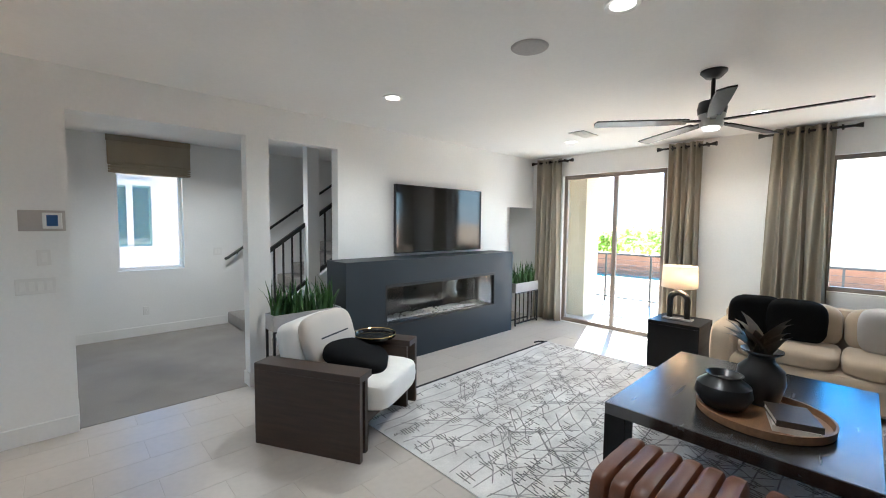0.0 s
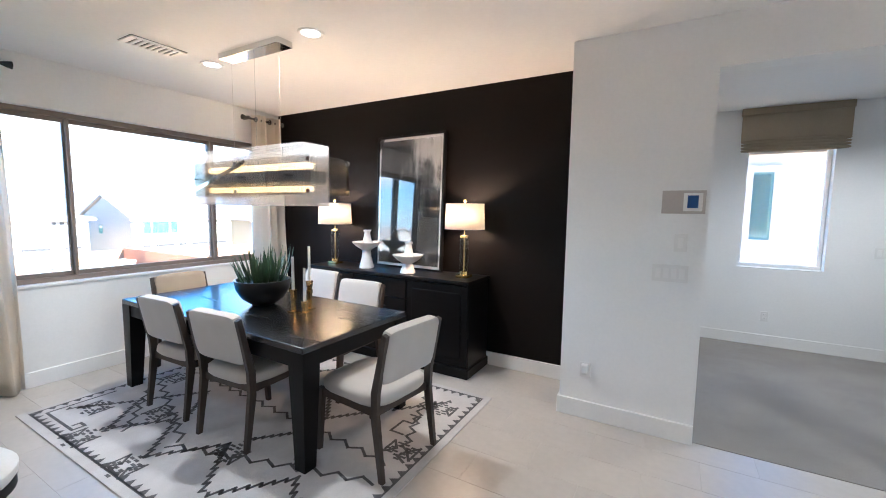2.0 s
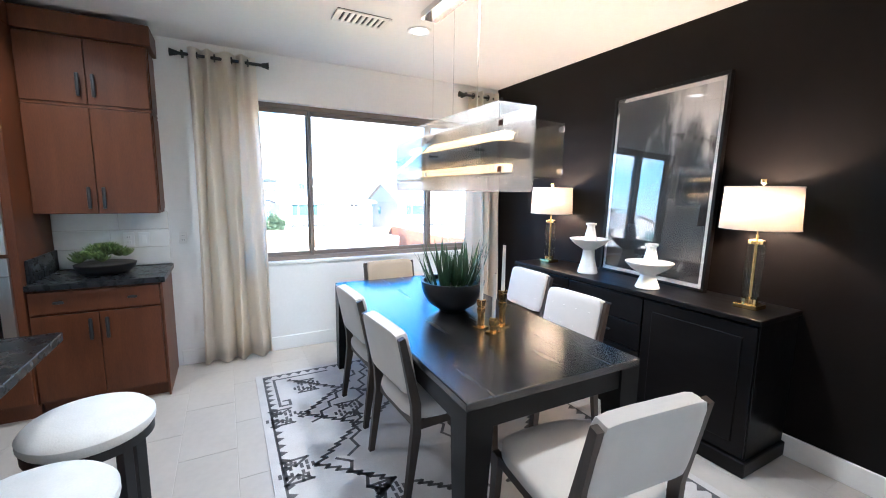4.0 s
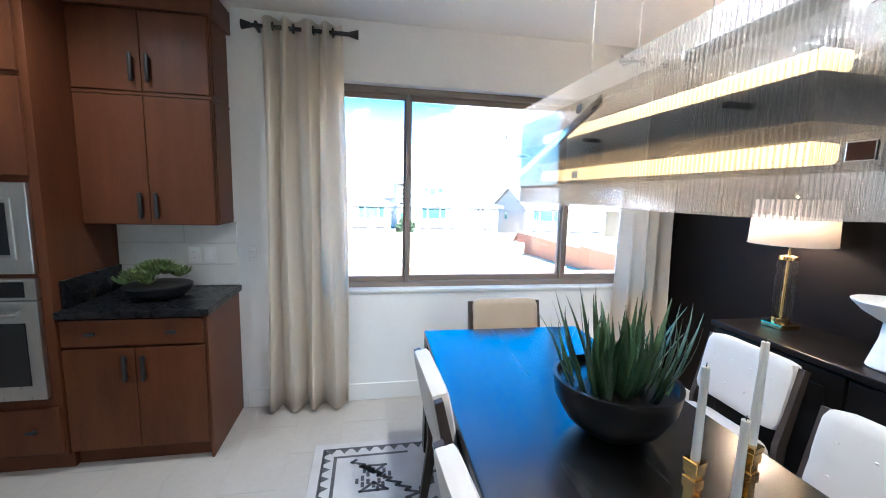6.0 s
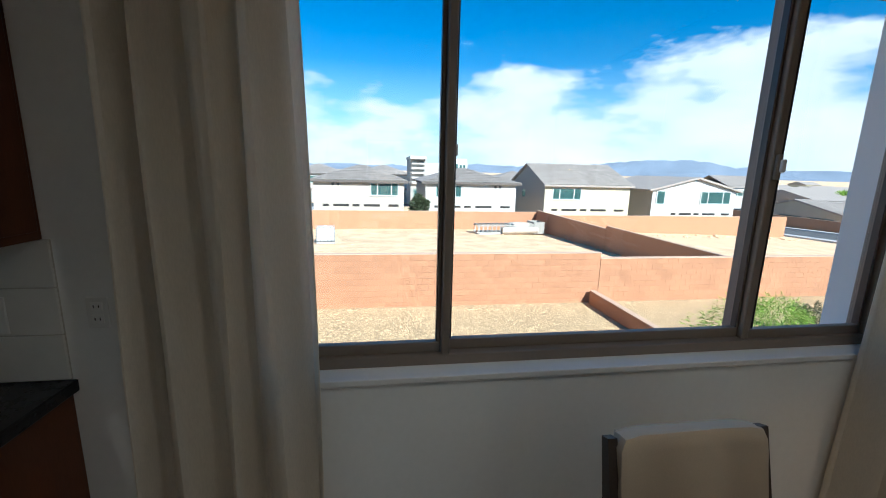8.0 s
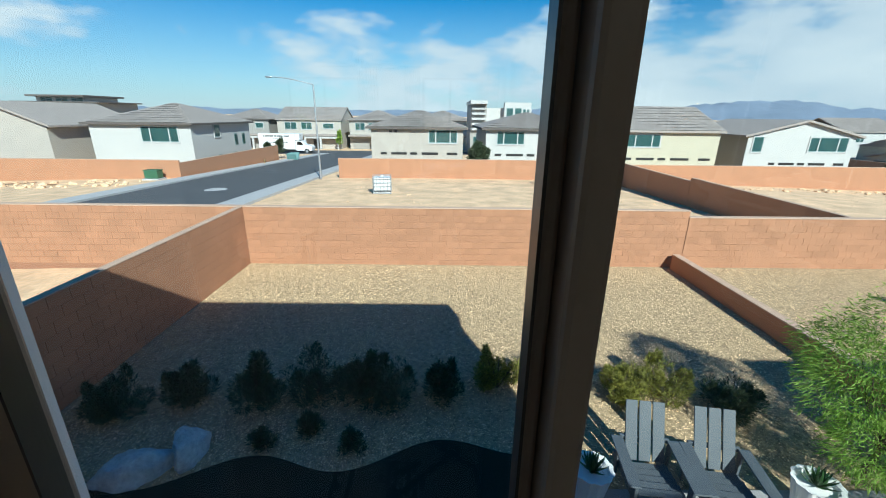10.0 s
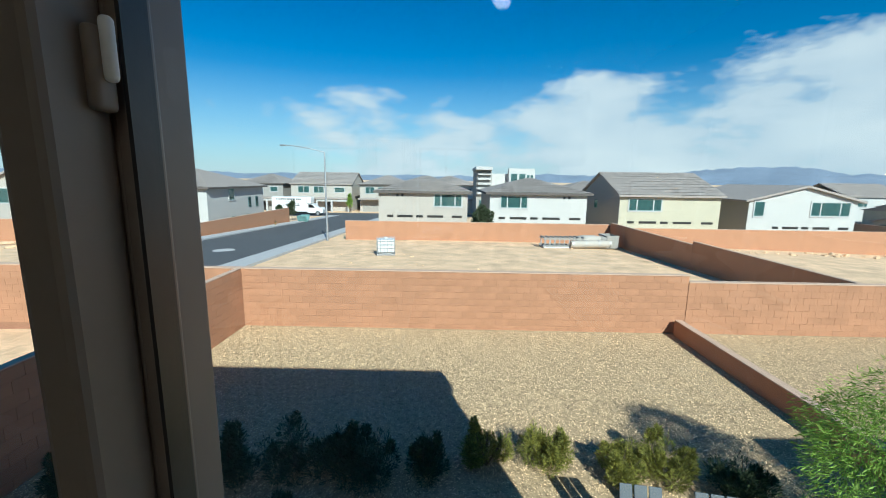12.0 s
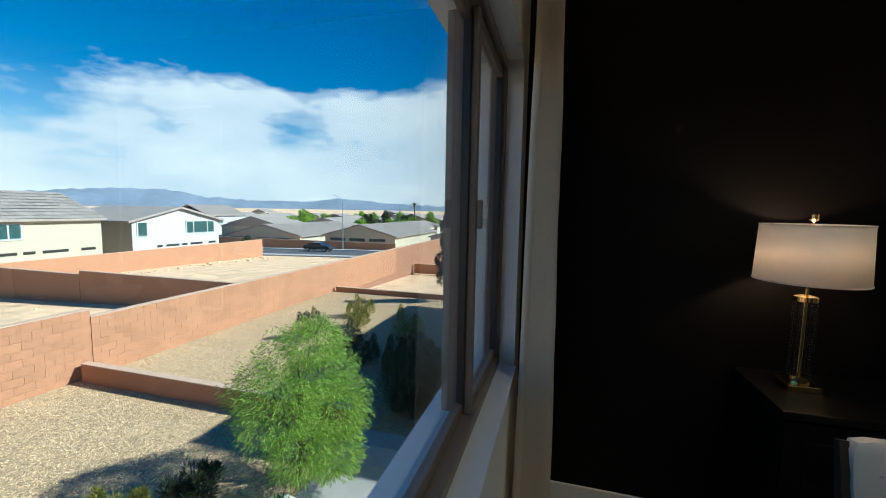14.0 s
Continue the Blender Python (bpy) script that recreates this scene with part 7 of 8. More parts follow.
street_house(-37, -22, M_STUCCO_T, True)
street_house(-50, -39, M_STUCCO_G, False)
street_house(-20, -8, M_STUCCO_T, False)
street_house(-5, 9, M_STUCCO_W, False, 0, 0.2)
street_house(-70, -54, M_STUCCO_W, False)
street_house(30, 44, M_STUCCO_T, False, 0, -0.6)
street_house(50, 64, M_STUCCO_W, False, 6, -0.6)


def modern_block():
    t = thing("modern_building", "white flat-roofed modern three-storey building", "building")
    part("wall", box(BM(), -98, -86, 10.4, 19.0, -8, 2.9), M_STUCCO_W, t)
    part("wing", box(BM(), -86, -84.5, 13.6, 18.6, -8, 3.9), M_WTRIM, t)
    part("parapet", box(BM(), -98.2, -84.3, 7.2, 10.4, 3.6, 4.2), M_WTRIM, t)
    part("tower", box(BM(), -98, -86, 7.4, 10.4, -8, 3.6), M_STUCCO_G, t)
    for k in range(5):
        part("fin", box(BM(), -86, -85.3, 7.6, 10.2, -1.2 + 0.95 * k, -0.8 + 0.95 * k), M_WTRIM, t)
    for a, b, z in ((14.0, 15.2, 1.4), (15.6, 16.8, 1.4)):
        house_window(t, "+x", a, b, z, z + 1.5, -84.5, 1, False)
    for a in (17.0, 17.7):
        house_window(t, "+x", a + 0.1, a + 0.6, 1.5, 2.7, -84.5, 1, False)
    house_window(t, "+x", 8.0, 9.8, -5.2, -2.4, -86, 1, False)


modern_block()


def flat_roof_house():
    t = thing("modern_house", "pale modern house with layered flat roofs", "house")
    part("wall", box(BM(), -114, -101, -94, -76, -9, 3.2), M_STUCCO_T, t)
    part("upper_wall", box(BM(), -113, -103, -91, -80, 3.2, 4.5), M_STUCCO_W, t)
    part("roof_slab", box(BM(), -114, -101.5, -92, -79, 4.5, 4.9, 0.05), M_FASCIA, t)
    part("roof_slab", box(BM(), -114.5, -100.5, -95, -75, 3.2, 3.5, 0.05), M_FASCIA, t)
    for y in (-90, -86.5, -83):
        house_window(t, "+x", y, y + 2.6, 3.55, 4.35, -103, 2, False)


flat_roof_house()


def low_house(x0, x1, y0, y1, mm, zr, label):
    t = thing("bungalow", label, "house", group="single-storey houses by the far street")
    zb = gz((x0 + x1) / 2, (y0 + y1) / 2)
    part("wall", box(BM(), x0, x1, y0, y1, zb - 1.5, zb + 2.8), mm, t)
    xm = (x0 + x1) / 2
    gable_roof_y(t, x0, x1, y0, y1, zb + 2.8, zb + 2.8 + zr)
    part("gable_wall", prism(BM(), [(x0, zb + 2.8), (x1, zb + 2.8), (xm, zb + 2.6 + zr)], "y", y0, y0 + 0.2), mm, t)
    for k in range(3):
        house_window(t, "-y", x0 + 1 + k * (x1 - x0 - 2) / 3, x0 + 1 + (k + 0.8) * (x1 - x0 - 2) / 3, zb + 1.7, zb + 2.3, y0, 1, False)


low_house(-66, -50, 66, 92, M_STUCCO_C, 2.0, "cream stucco bungalow with grey tile roof")
low_house(-46, -32, 68, 92, M_STUCCO_C, 2.0, "cream stucco bungalow with grey tile roof")
low_house(-26, -12, 70, 94, M_STUCCO_T, 2.0, "beige stucco bungalow with pink-grey roof")
h = house_body("white house with dark solar panels on its roof", -112, -98, 92, 106, -10, -1.0, M_STUCCO_W)
gable_roof_y(h, -112, -98, 92, 106, -0.9, 2.0)
for k in range(3):
    b = BM()
    prism(b, [(-103.6 + 0.0, 1.35), (-100.0, -0.05), (-100.0, 0.03), (-103.6, 1.43)], "y", 95 + k * 2.6, 97.4 + k * 2.6)
    part("solar_panel", b, M_SCREEN, h)
house_window(h, "+x", 94, 97, -3.2, -1.8, -98)
rnd_h = random.Random(17)
for k in range(26):
    a = radians(rnd_h.uniform(-35, 75))
    r = rnd_h.uniform(150, 420)
    x, y = GX - r * math.cos(a), GY + r * math.sin(a)
    w, d, hh = rnd_h.uniform(10, 20), rnd_h.uniform(10, 16), rnd_h.uniform(4.5, 7.5)
    zb = gz(x, y)
    t = thing("distant_house", "pale distant stucco house with grey roof", "house", group="distant houses")
    part("wall", box(BM(), x - d / 2, x + d / 2, y - w / 2, y + w / 2, zb - 1, zb + hh * 0.7), rnd_h.choice((M_STUCCO_W, M_STUCCO_T, M_STUCCO_C)), t)
    b = BM()
    prism(b, [(x - d / 2 - 0.5, zb + hh * 0.7), (x, zb + hh), (x + d / 2 + 0.5, zb + hh * 0.7)], "y", y - w / 2 - 0.5, y + w / 2 + 0.5)
    part("roof", b, M_ROOF, t)

rnd_h = random.Random(29)
for k in range(38):
    a = radians(rnd_h.uniform(44, 82))
    r = rnd_h.uniform(118, 330)
    x, y = GX - r * math.cos(a), GY + r * math.sin(a)
    w, d, hh = rnd_h.uniform(10, 18), rnd_h.uniform(10, 15), rnd_h.uniform(4.2, 6.2)
    zb = gz(x, y)
    t = thing("distant_house", "pale distant stucco house with grey roof", "house", group="distant houses")
    part("wall", box(BM(), x - d / 2, x + d / 2, y - w / 2, y + w / 2, zb - 1, zb + hh * 0.66), rnd_h.choice((M_STUCCO_W, M_STUCCO_T, M_STUCCO_C)), t)
    b = BM()
    prism(b, [(x - d / 2 - 0.5, zb + hh * 0.66), (x, zb + hh), (x + d / 2 + 0.5, zb + hh * 0.66)], "y", y - w / 2 - 0.5, y + w / 2 + 0.5)
    part("roof", b, M_ROOF, t)
    for q in (-0.3, 0.15):
        part("window", box(BM(), x - d * 0.2, x + d * 0.1, y - w / 2 - 0.05, y - w / 2, zb + 1.2, zb + 2.4) if q < 0 else box(BM(), x + d / 2, x + d / 2 + 0.05, y + q * w, y + q * w + 2.2, zb + 1.2, zb + 2.4), M_FRAMEDARK, t)


def mountains():
    """A jagged range on the horizon."""
    bm = BM()
    n = 260
    lo, mid, hi = [], [], []
    for i in range(n + 1):
        u = i / n
        a = radians(-60 + 160 * u)
        d = 3600
        az = math.degrees(a)
        peak = 1.05 * math.exp(-((az - 36) / 9.0) ** 2) + 0.55 * math.exp(-((az - 60) / 7.0) ** 2) + 0.35 * math.exp(-((az - 14) / 4.0) ** 2)
        e = 0.5 + 1.35 * peak + 0.30 * noise.noise(Vector((az * 0.28, 0.3, 0))) + 0.20 * noise.noise(Vector((az * 1.1, 2.0, 0))) + 0.10 * noise.noise(Vector((az * 3.3, 2.0, 0)))
        x, y = GX - d * math.cos(a), GY + d * math.sin(a)
        z = 1.5 + d * math.tan(radians(max(0.12, e)))
        lo.append(bm.verts.new((x * 0.86, y * 0.86, -40)))
        mid.append(bm.verts.new((x * 0.94, y * 0.94, -10 + z * (0.38 + 0.14 * noise.noise(Vector((az * 0.9, 5, 0)))))))
        hi.append(bm.verts.new((x, y, z)))
    for a, b in ((lo, mid), (mid, hi)):
        for i in range(n):
            bm.faces.new((a[i], a[i + 1], b[i + 1], b[i]))
    setting("backdrop", bm, M_MTN, "mountain range on the horizon, haze in its blue colour", "mountains", True)


mountains()


# street things
def street_lamp(x, y, hgt, arm):
    t = thing("street_lamp", "tall galvanised street lamp with curved arm", "street lamp", group="street lamps")
    z = gz(x, y)
    part("pole", cyl(BM(), (x, y, z), (x, y, z + hgt), 0.10, 0.06, 12), M_GALV, t, "", True)
    pts = [(x, y + arm * u, z + hgt + 0.55 * math.sin(u * 1.4)) for u in (0, 0.25, 0.5, 0.75, 1.0)]
    part("arm", tube(BM(), pts, 0.04, 8), M_GALV, t, "", True)
    part("lantern", cushion(BM(), (x, y + arm * 1.12, pts[-1][2]), (0.25, 0.6, 0.14), 0.3, 4), M_GALV, t, "", True)


street_lamp(-40.2, -8.9, 7.8, -3.2)
street_lamp(-38.9, 62.0, 8.5, -2.4)


def tote():
    t = thing("water_tote", "white plastic tote in a steel cage", "tote", pose(-31.9, -2.3, gz(-31.9, -2.3), 0, 0, 8))
    part("tank", box(BM(), -0.47, 0.47, -0.57, 0.57, 0.16, 1.12, 0.09, seg=3), M_TOTE, t, "", True)
    part("pallet", box(BM(), -0.52, 0.52, -0.62, 0.62, 0.0, 0.13, 0.01), M_GALV, t)
    for z in (0.25, 0.5, 0.75, 1.0, 1.14):
        for s in (-1, 1):
            part("cage_bar", box(BM(), s * 0.53 - 0.012, s * 0.53 + 0.012, -0.62, 0.62, z, z + 0.028), M_STEELDARK, t)
            part("cage_bar", box(BM(), -0.53, 0.53, s * 0.63 - 0.012, s * 0.63 + 0.012, z, z + 0.028), M_STEELDARK, t)
    for k in range(6):
        y = -0.6 + 0.24 * k
        for s in (-1, 1):
            part("cage_upright", box(BM(), s * 0.54 - 0.01, s * 0.54 + 0.01, y - 0.014, y + 0.014, 0.13, 1.16), M_STEELDARK, t)
    part("cap", cyl(BM(), (0, 0, 1.12), (0, 0, 1.2), 0.1, seg=16), M_TOTE, t)


tote()


def conveyor():
    z = gz(-38, 12.8)
    t = thing("conveyor_machine", "weathered pale conveyor machine lying on the dirt", "machine", pose(-38.2, 12.8, z, 0, 0, 4))
    for zz in (0.12, 0.72):
        for sd in (-1, 1):
            part("side_rail", box(BM(), sd * 0.55 - 0.05, sd * 0.55 + 0.05, -3.0, 0.5, zz, zz + 0.12, 0.02), M_STUCCO_G, t)
    for k in range(9):
        y = -2.9 + 0.41 * k
        part("slat", box(BM(), -0.62, 0.62, y, y + 0.16, 0.84, 0.92, 0.01), M_STUCCO_G, t)
        for sd in (-1, 1):
            part("upright", box(BM(), sd * 0.55 - 0.04, sd * 0.55 + 0.04, y + 0.03, y + 0.11, 0.24, 0.72), M_GALV, t)
    drum = part("drum", cyl(BM(), (0.62, -0.7, 0.36), (0.62, 2.7, 0.40), 0.31, seg=20), M_STUCCO_T, t, "long tan drum", True)
    for y in (-0.6, 0.5, 1.6, 2.55):
        part("band", cyl(BM(), (0.62, y, 0.37), (0.62, y + 0.07, 0.37), 0.335, seg=20), M_GALV, drum, "", True)
    part("canvas_cover", cushion(BM(), (-0.25, 1.2, 0.55), (1.1, 2.2, 0.9), 0.3, 4), M_STUCCO_T, t, "crumpled pale canvas cover", True)
    for x in (-0.75, 0.75):
        part("hopper_side", box(BM(), x - 0.04, x + 0.04, 2.3, 3.3, 0.05, 1.1, 0.01), M_STUCCO_G, t)
    for y in (2.3, 3.3):
        for zz in (0.1, 0.5, 0.95):
            part("hopper_rail", box(BM(), -0.79, 0.79, y - 0.04, y + 0.04, zz, zz + 0.13, 0.01), M_STUCCO_G, t)
    part("hopper_floor", box(BM(), -0.7, 0.7, 2.35, 3.25, 0.0, 0.1, 0.01), M_GALV, t)
    part("skid", box(BM(), -0.6, 0.6, -2.9, 2.3, 0.0, 0.11, 0.02), M_GALV, t)


conveyor()


def wheel(t, x, y, z, r, axis="y", w=0.25):
    d = Vector((0, w / 2, 0)) if axis == "y" else Vector((w / 2, 0, 0))
    c = Vector((x, y, z))
    ty = part("tyre", cyl(BM(), c - d, c + d, r, seg=22), M_TYRE, t, "", True)
    part("rim", cyl(BM(), c - d * 1.03, c + d * 1.03, r * 0.6, seg=18), M_GALV, ty, "", True)


def truck():
    z = gz(-90, -30)
    t = thing("box_truck", "white moving box truck parked on the cross street", "truck", pose(-89.5, -29.4, z))
    part("cargo_box", box(BM(), -1.25, 1.25, -5.6, 1.7, 0.85, 3.9, 0.06), M_TRUCK, t)
    part("cab_overhang", box(BM(), -1.2, 1.2, 1.7, 2.6, 2.6, 3.9, 0.15), M_TRUCK, t)
    b = BM()
    prism(b, [(1.75, 0.6), (4.9, 0.6), (5.0, 1.3), (4.7, 1.65), (3.6, 1.75), (2.9, 2.5), (1.75, 2.55)], "x", -1.05, 1.05)
    part("cab", b, M_TRUCK, t)
    b = BM()
    prism(b, [(2.0, 1.7), (3.3, 1.7), (2.8, 2.35), (2.0, 2.4)], "x", 1.052, 1.07)
    part("side_window", b, M_SCREEN, t)
    part("chassis", box(BM(), -0.9, 0.9, -5.4, 4.6, 0.45, 0.85), M_TYRE, t)
    for y in (-3.9, 3.9):
        for s in (-1, 1):
            wheel(t, s * 0.95, y, 0.5, 0.5, "x", 0.3)
    for y0, y1, zz, hh in ((-4.6, 0.6, 3.28, 0.30), (-3.2, -0.6, 2.95, 0.12), (-2.6, 0.2, 2.45, 0.12), (-3.2, 0.3, 2.05, 0.26), (-2.4, -0.4, 1.7, 0.1)):
        y = y0
        k = 0
        while y < y1:
            ln = 0.22 + 0.09 * ((k * 7) % 3)
            part("lettering", box(BM(), 1.252, 1.256, y, min(y + ln, y1), zz, zz + hh), M_INK, t)
            y += ln + (0.10 if k % 4 else 0.25)
            k += 1


truck()


def car():
    x, y = -40.6, 57.0
    z = gz(x, y)
    t = thing("parked_car", "dark grey sedan parked at the kerb", "car", pose(x, y + 0.6, z + 0.03))
    b = BM()
    prism(b, [(-2.3, 0.35), (2.3, 0.35), (2.35, 0.7), (2.1, 0.88), (1.2, 0.96), (0.5, 1.40), (-0.9, 1.43), (-1.7, 1.0), (-2.25, 0.92), (-2.35, 0.6)], "y", -0.88, 0.88)
    bmesh.ops.bevel(b, geom=list(b.edges), offset=0.06, segments=2, affect="EDGES")
    part("body", b, M_CARPAINT, t, "", True)
    b = BM()
    prism(b, [(1.05, 0.97), (0.45, 1.34), (-0.85, 1.36), (-1.5, 1.0)], "y", -0.905, -0.885)
    part("side_window", b, M_SCREEN, t)
    for a in (-1.45, 1.45):
        for s in (-1, 1):
            wheel(t, a, s * 0.80, 0.32, 0.32, "y", 0.2)
    part("tail_light", box(BM(), -2.37, -2.30, -0.8, -0.5, 0.7, 0.82, 0.01), M_LEATHER, t)


car()
gb = thing("utility_box", "green metal utility box on a concrete pad", "utility box", pose(-41.2, -24.3, gz(-41.2, -24.3)))
part("pad", box(BM(), -0.55, 0.55, -0.75, 0.75, -0.1, 0.12, 0.02), M_CONCRETE, gb)
part("cabinet", box(BM(), -0.42, 0.42, -0.6, 0.6, 0.12, 0.80, 0.05), M_GREENBOX, gb)
part("lid", box(BM(), -0.45, 0.45, -0.64, 0.64, 0.80, 0.88, 0.03), M_GREENBOX, gb)
hy = thing("fire_hydrant", "yellow fire hydrant beside the street", "hydrant", pose(-58, -21.3, gz(-58, -21.3)))
part("barrel", lathe(BM(), [(0.16, 0), (0.16, 0.06), (0.11, 0.08), (0.11, 0.5), (0.14, 0.52), (0.13, 0.62), (0.05, 0.72)], seg=16), M_BRASS, hy, "yellow barrel", True)
for a, c in ((-66.5, M_TEALCURT), (-69.5, M_CARPAINT)):
    ds = thing("folded_sign", "blue folding construction sign on the road edge", "sign", pose(a, -20.6 + (a + 66) * 0.3, gz(a, -20)))
    part("panel", box(BM(), -0.05, 0.05, -0.7, 0.7, 0, 1.0, 0.02, pose(0, 0, 0, 0, 24, 0)), M_TEALCURT, ds)
    part("panel", box(BM(), -0.05, 0.05, -0.7, 0.7, 0, 1.0, 0.02, pose(-0.6, 0, 0, 0, -24, 0)), M_TEALCURT, ds)
for i, (x, y, ln, rz) in enumerate(((-39.0, -36, 4.5, 30), (-38.2, -31, 2.6, -20), (-36.5, -40, 3.0, 8))):
    pk = thing("timber_plank", "weathered timber plank lying on the dirt", "plank", pose(x, y, gz(x, y) + 0.02, 0, -6 if i == 0 else 0, rz), "planks on the lot")
    part("plank", box(BM(), -0.1, 0.1, -ln / 2, ln / 2, 0.0, 0.06, 0.005), M_WOODTRAY, pk)


def rubble(n, x0, x1, y0, y1, s0, s1, seed, label):
    rnd = random.Random(seed)
    b = BM()
    for i in range(n):
        x, y = rnd.uniform(x0, x1), rnd.uniform(y0, y1)
        s = rnd.uniform(s0, s1)
        bmesh.ops.create_icosphere(b, subdivisions=1, radius=s, matrix=Matrix.Translation((x, y, gz(x, y))) @ Matrix.Rotation(rnd.random() * 6, 4, "Z") @ Matrix.Diagonal((1, rnd.uniform(0.6, 1.6), rnd.uniform(0.4, 0.8), 1)))
    for v in b.verts:
        v.co += 0.25 * s0 * noise.noise_vector(v.co * 5)
    tagged(done("rubble", b, M_DIRT), label, "rubble", "", "stuff")


rubble(120, -41, -36, -44, -24, 0.06, 0.35, 3, "broken stones and soil clods along the lot")
rubble(70, -40.5, -38.5, 22, 45, 0.05, 0.28, 4, "broken stones along the far wall")
rubble(150, -41, -17, -8, 16, 0.02, 0.08, 5, "small stones scattered over the empty lot")


# ---- planting ----
def leaf_cloud(rnd, blobs, n, ln, w, droop):
    """Small narrow leaves thrown round a few centres, thicker towards the outside."""
    V, F = [], []
    for i in range(n):
        cx, cy, cz, rx, ry, rz = rnd.choice(blobs)
        d = Vector((rnd.gauss(0, 1), rnd.gauss(0, 1), rnd.gauss(0, 1))).normalized()
        r = rnd.uniform(0.45, 1.0) ** 0.6 * (0.86 + 0.28 * noise.noise(d * 2.2 + Vector((cx, cy, cz))))
        p = Vector((cx + d.x * rx * r, cy + d.y * ry * r, cz + d.z * rz * r))
        out = Vector((d.x, d.y, d.z * 0.4 - droop + rnd.uniform(-0.5, 0.5))) + 0.6 * Vector((rnd.uniform(-1, 1), rnd.uniform(-1, 1), rnd.uniform(-1, 1)))
        out.normalize()
        side = out.cross(Vector((rnd.uniform(-1, 1), rnd.uniform(-1, 1), rnd.uniform(-1, 1)))).normalized()
        k = rnd.uniform(0.6, 1.3)
        a = len(V)
        V += [p, p + out * ln * k * 0.5 + side * w * k, p + out * ln * k, p + out * ln * k * 0.5 - side * w * k]
        F.append((a, a + 1, a + 2, a + 3))
    return V, F


def foliage(name, V, F, material, parent):
    me = bpy.data.meshes.new(name)
    me.from_pydata([tuple(v) for v in V], [], F)
    me.materials.append(material)
    ob = new(name, me)
    ob.parent = parent
    return ob


def acacia():
    rnd = random.Random(31)
    t = thing("acacia_tree", "young bright green acacia tree with weeping leaves", "tree", pose(-8.35, 7.25, -2.95))
    tr = BM()
    tube(tr, [(0, 0, 0), (0.03, 0.02, 0.4), (0.0, 0.05, 0.9), (0.05, 0.02, 1.5), (0.02, 0.0, 2.1)], [0.055, 0.05, 0.042, 0.03, 0.012], 10)
    part("trunk", tr, M_BARK, t, "", True)
    blobs = [(0, 0, 1.75, 0.75, 0.75, 0.75), (0.1, 0.5, 1.45, 0.60, 0.60, 0.62), (0.1, -0.5, 1.4, 0.62, 0.6, 0.65), (0.55, 0.1, 1.2, 0.55, 0.6, 0.6),
             (-0.5, 0.0, 1.3, 0.6, 0.65, 0.6), (0.2, 0.1, 2.15, 0.5, 0.5, 0.45), (0.4, -0.45, 0.85, 0.5, 0.5, 0.45), (0.3, 0.55, 0.85, 0.5, 0.5, 0.45), (0.65, -0.1, 0.65, 0.42, 0.5, 0.4)]
    for c in blobs[1:]:
        b = BM()
        tube(b, [(0.02, 0.02, 0.5 + 0.2 * rnd.random()), (c[0] * 0.5, c[1] * 0.5, c[2] * 0.75), (c[0], c[1], c[2] + 0.2)], [0.024, 0.016, 0.006], 6)
        part("branch", b, M_BARK, t, "", True)
    blobs = [tuple(v * k for v, k in zip(c, (1.2, 1.2, 1.1, 1.2, 1.2, 1.15))) for c in blobs]
    V, F = leaf_cloud(rnd, blobs, 40000, 0.075, 0.0058, 0.35)
    foliage("crown", V, F, M_TREELEAF, t)


acacia()


def shrub(x, y, r, hgt, mm, label, n=2200, seed=0):
    rnd = random.Random(seed)
    t = thing("shrub", label, "shrub", pose(x, y, -2.95), "yard shrubs")
    blobs = []
    for k in range(15):
        a = rnd.uniform(0, 6.283)
        q = r * 0.8 * math.sqrt(rnd.random())
        hh = 1.15 * hgt * rnd.uniform(0.55, 1.0) * (1.0 - 0.35 * q / r)
        blobs.append((q * math.cos(a), q * math.sin(a), hh * 0.5, r * 0.34, r * 0.34, hh * 0.46))
        if k % 3 == 0:
            blobs.append((q * 1.1 * math.cos(a), q * 1.1 * math.sin(a), hh * 0.92, r * 0.10, r * 0.10, hh * 0.22))
        b = BM()
        tube(b, [(0, 0, 0), (q * 0.6 * math.cos(a), q * 0.6 * math.sin(a), hh * 0.5), (q * 1.1 * math.cos(a), q * 1.1 * math.sin(a), hh)], [0.012, 0.008, 0.003], 5)
        part("stem", b, M_BARK, t)
    V, F = leaf_cloud(rnd, blobs, int(n * 2.0), 0.075, 0.0065, -0.6)
    foliage("leaves", V, F, mm, t)


for i, (x, y, r, hh) in enumerate(((-10.15, 2.72, 0.38, 0.72), (-10.15, 3.6, 0.42, 0.85), (-9.95, 4.75, 0.40, 0.68), (-9.95, 5.40, 0.45, 0.72), (-9.6, 6.4, 0.5, 0.6))):
    shrub(x, y, r, hh, M_BUSHLEAF if i != 4 else M_BUSHDARK, "yellow-green desert shrub in the gravel" if i != 4 else "dark green shrub in the gravel", 3200, i)
# shrubs the house shades: that shade is put into a darker leaf colour
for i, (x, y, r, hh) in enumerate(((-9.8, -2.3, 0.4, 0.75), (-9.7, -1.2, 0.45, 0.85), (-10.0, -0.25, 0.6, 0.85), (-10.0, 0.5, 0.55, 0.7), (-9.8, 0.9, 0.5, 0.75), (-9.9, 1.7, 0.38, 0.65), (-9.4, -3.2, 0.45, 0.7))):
    shrub(x, y, r, hh, M_BUSHDARK, "shrub in the shaded gravel, shade in its leaf colour", 3000, 20 + i)
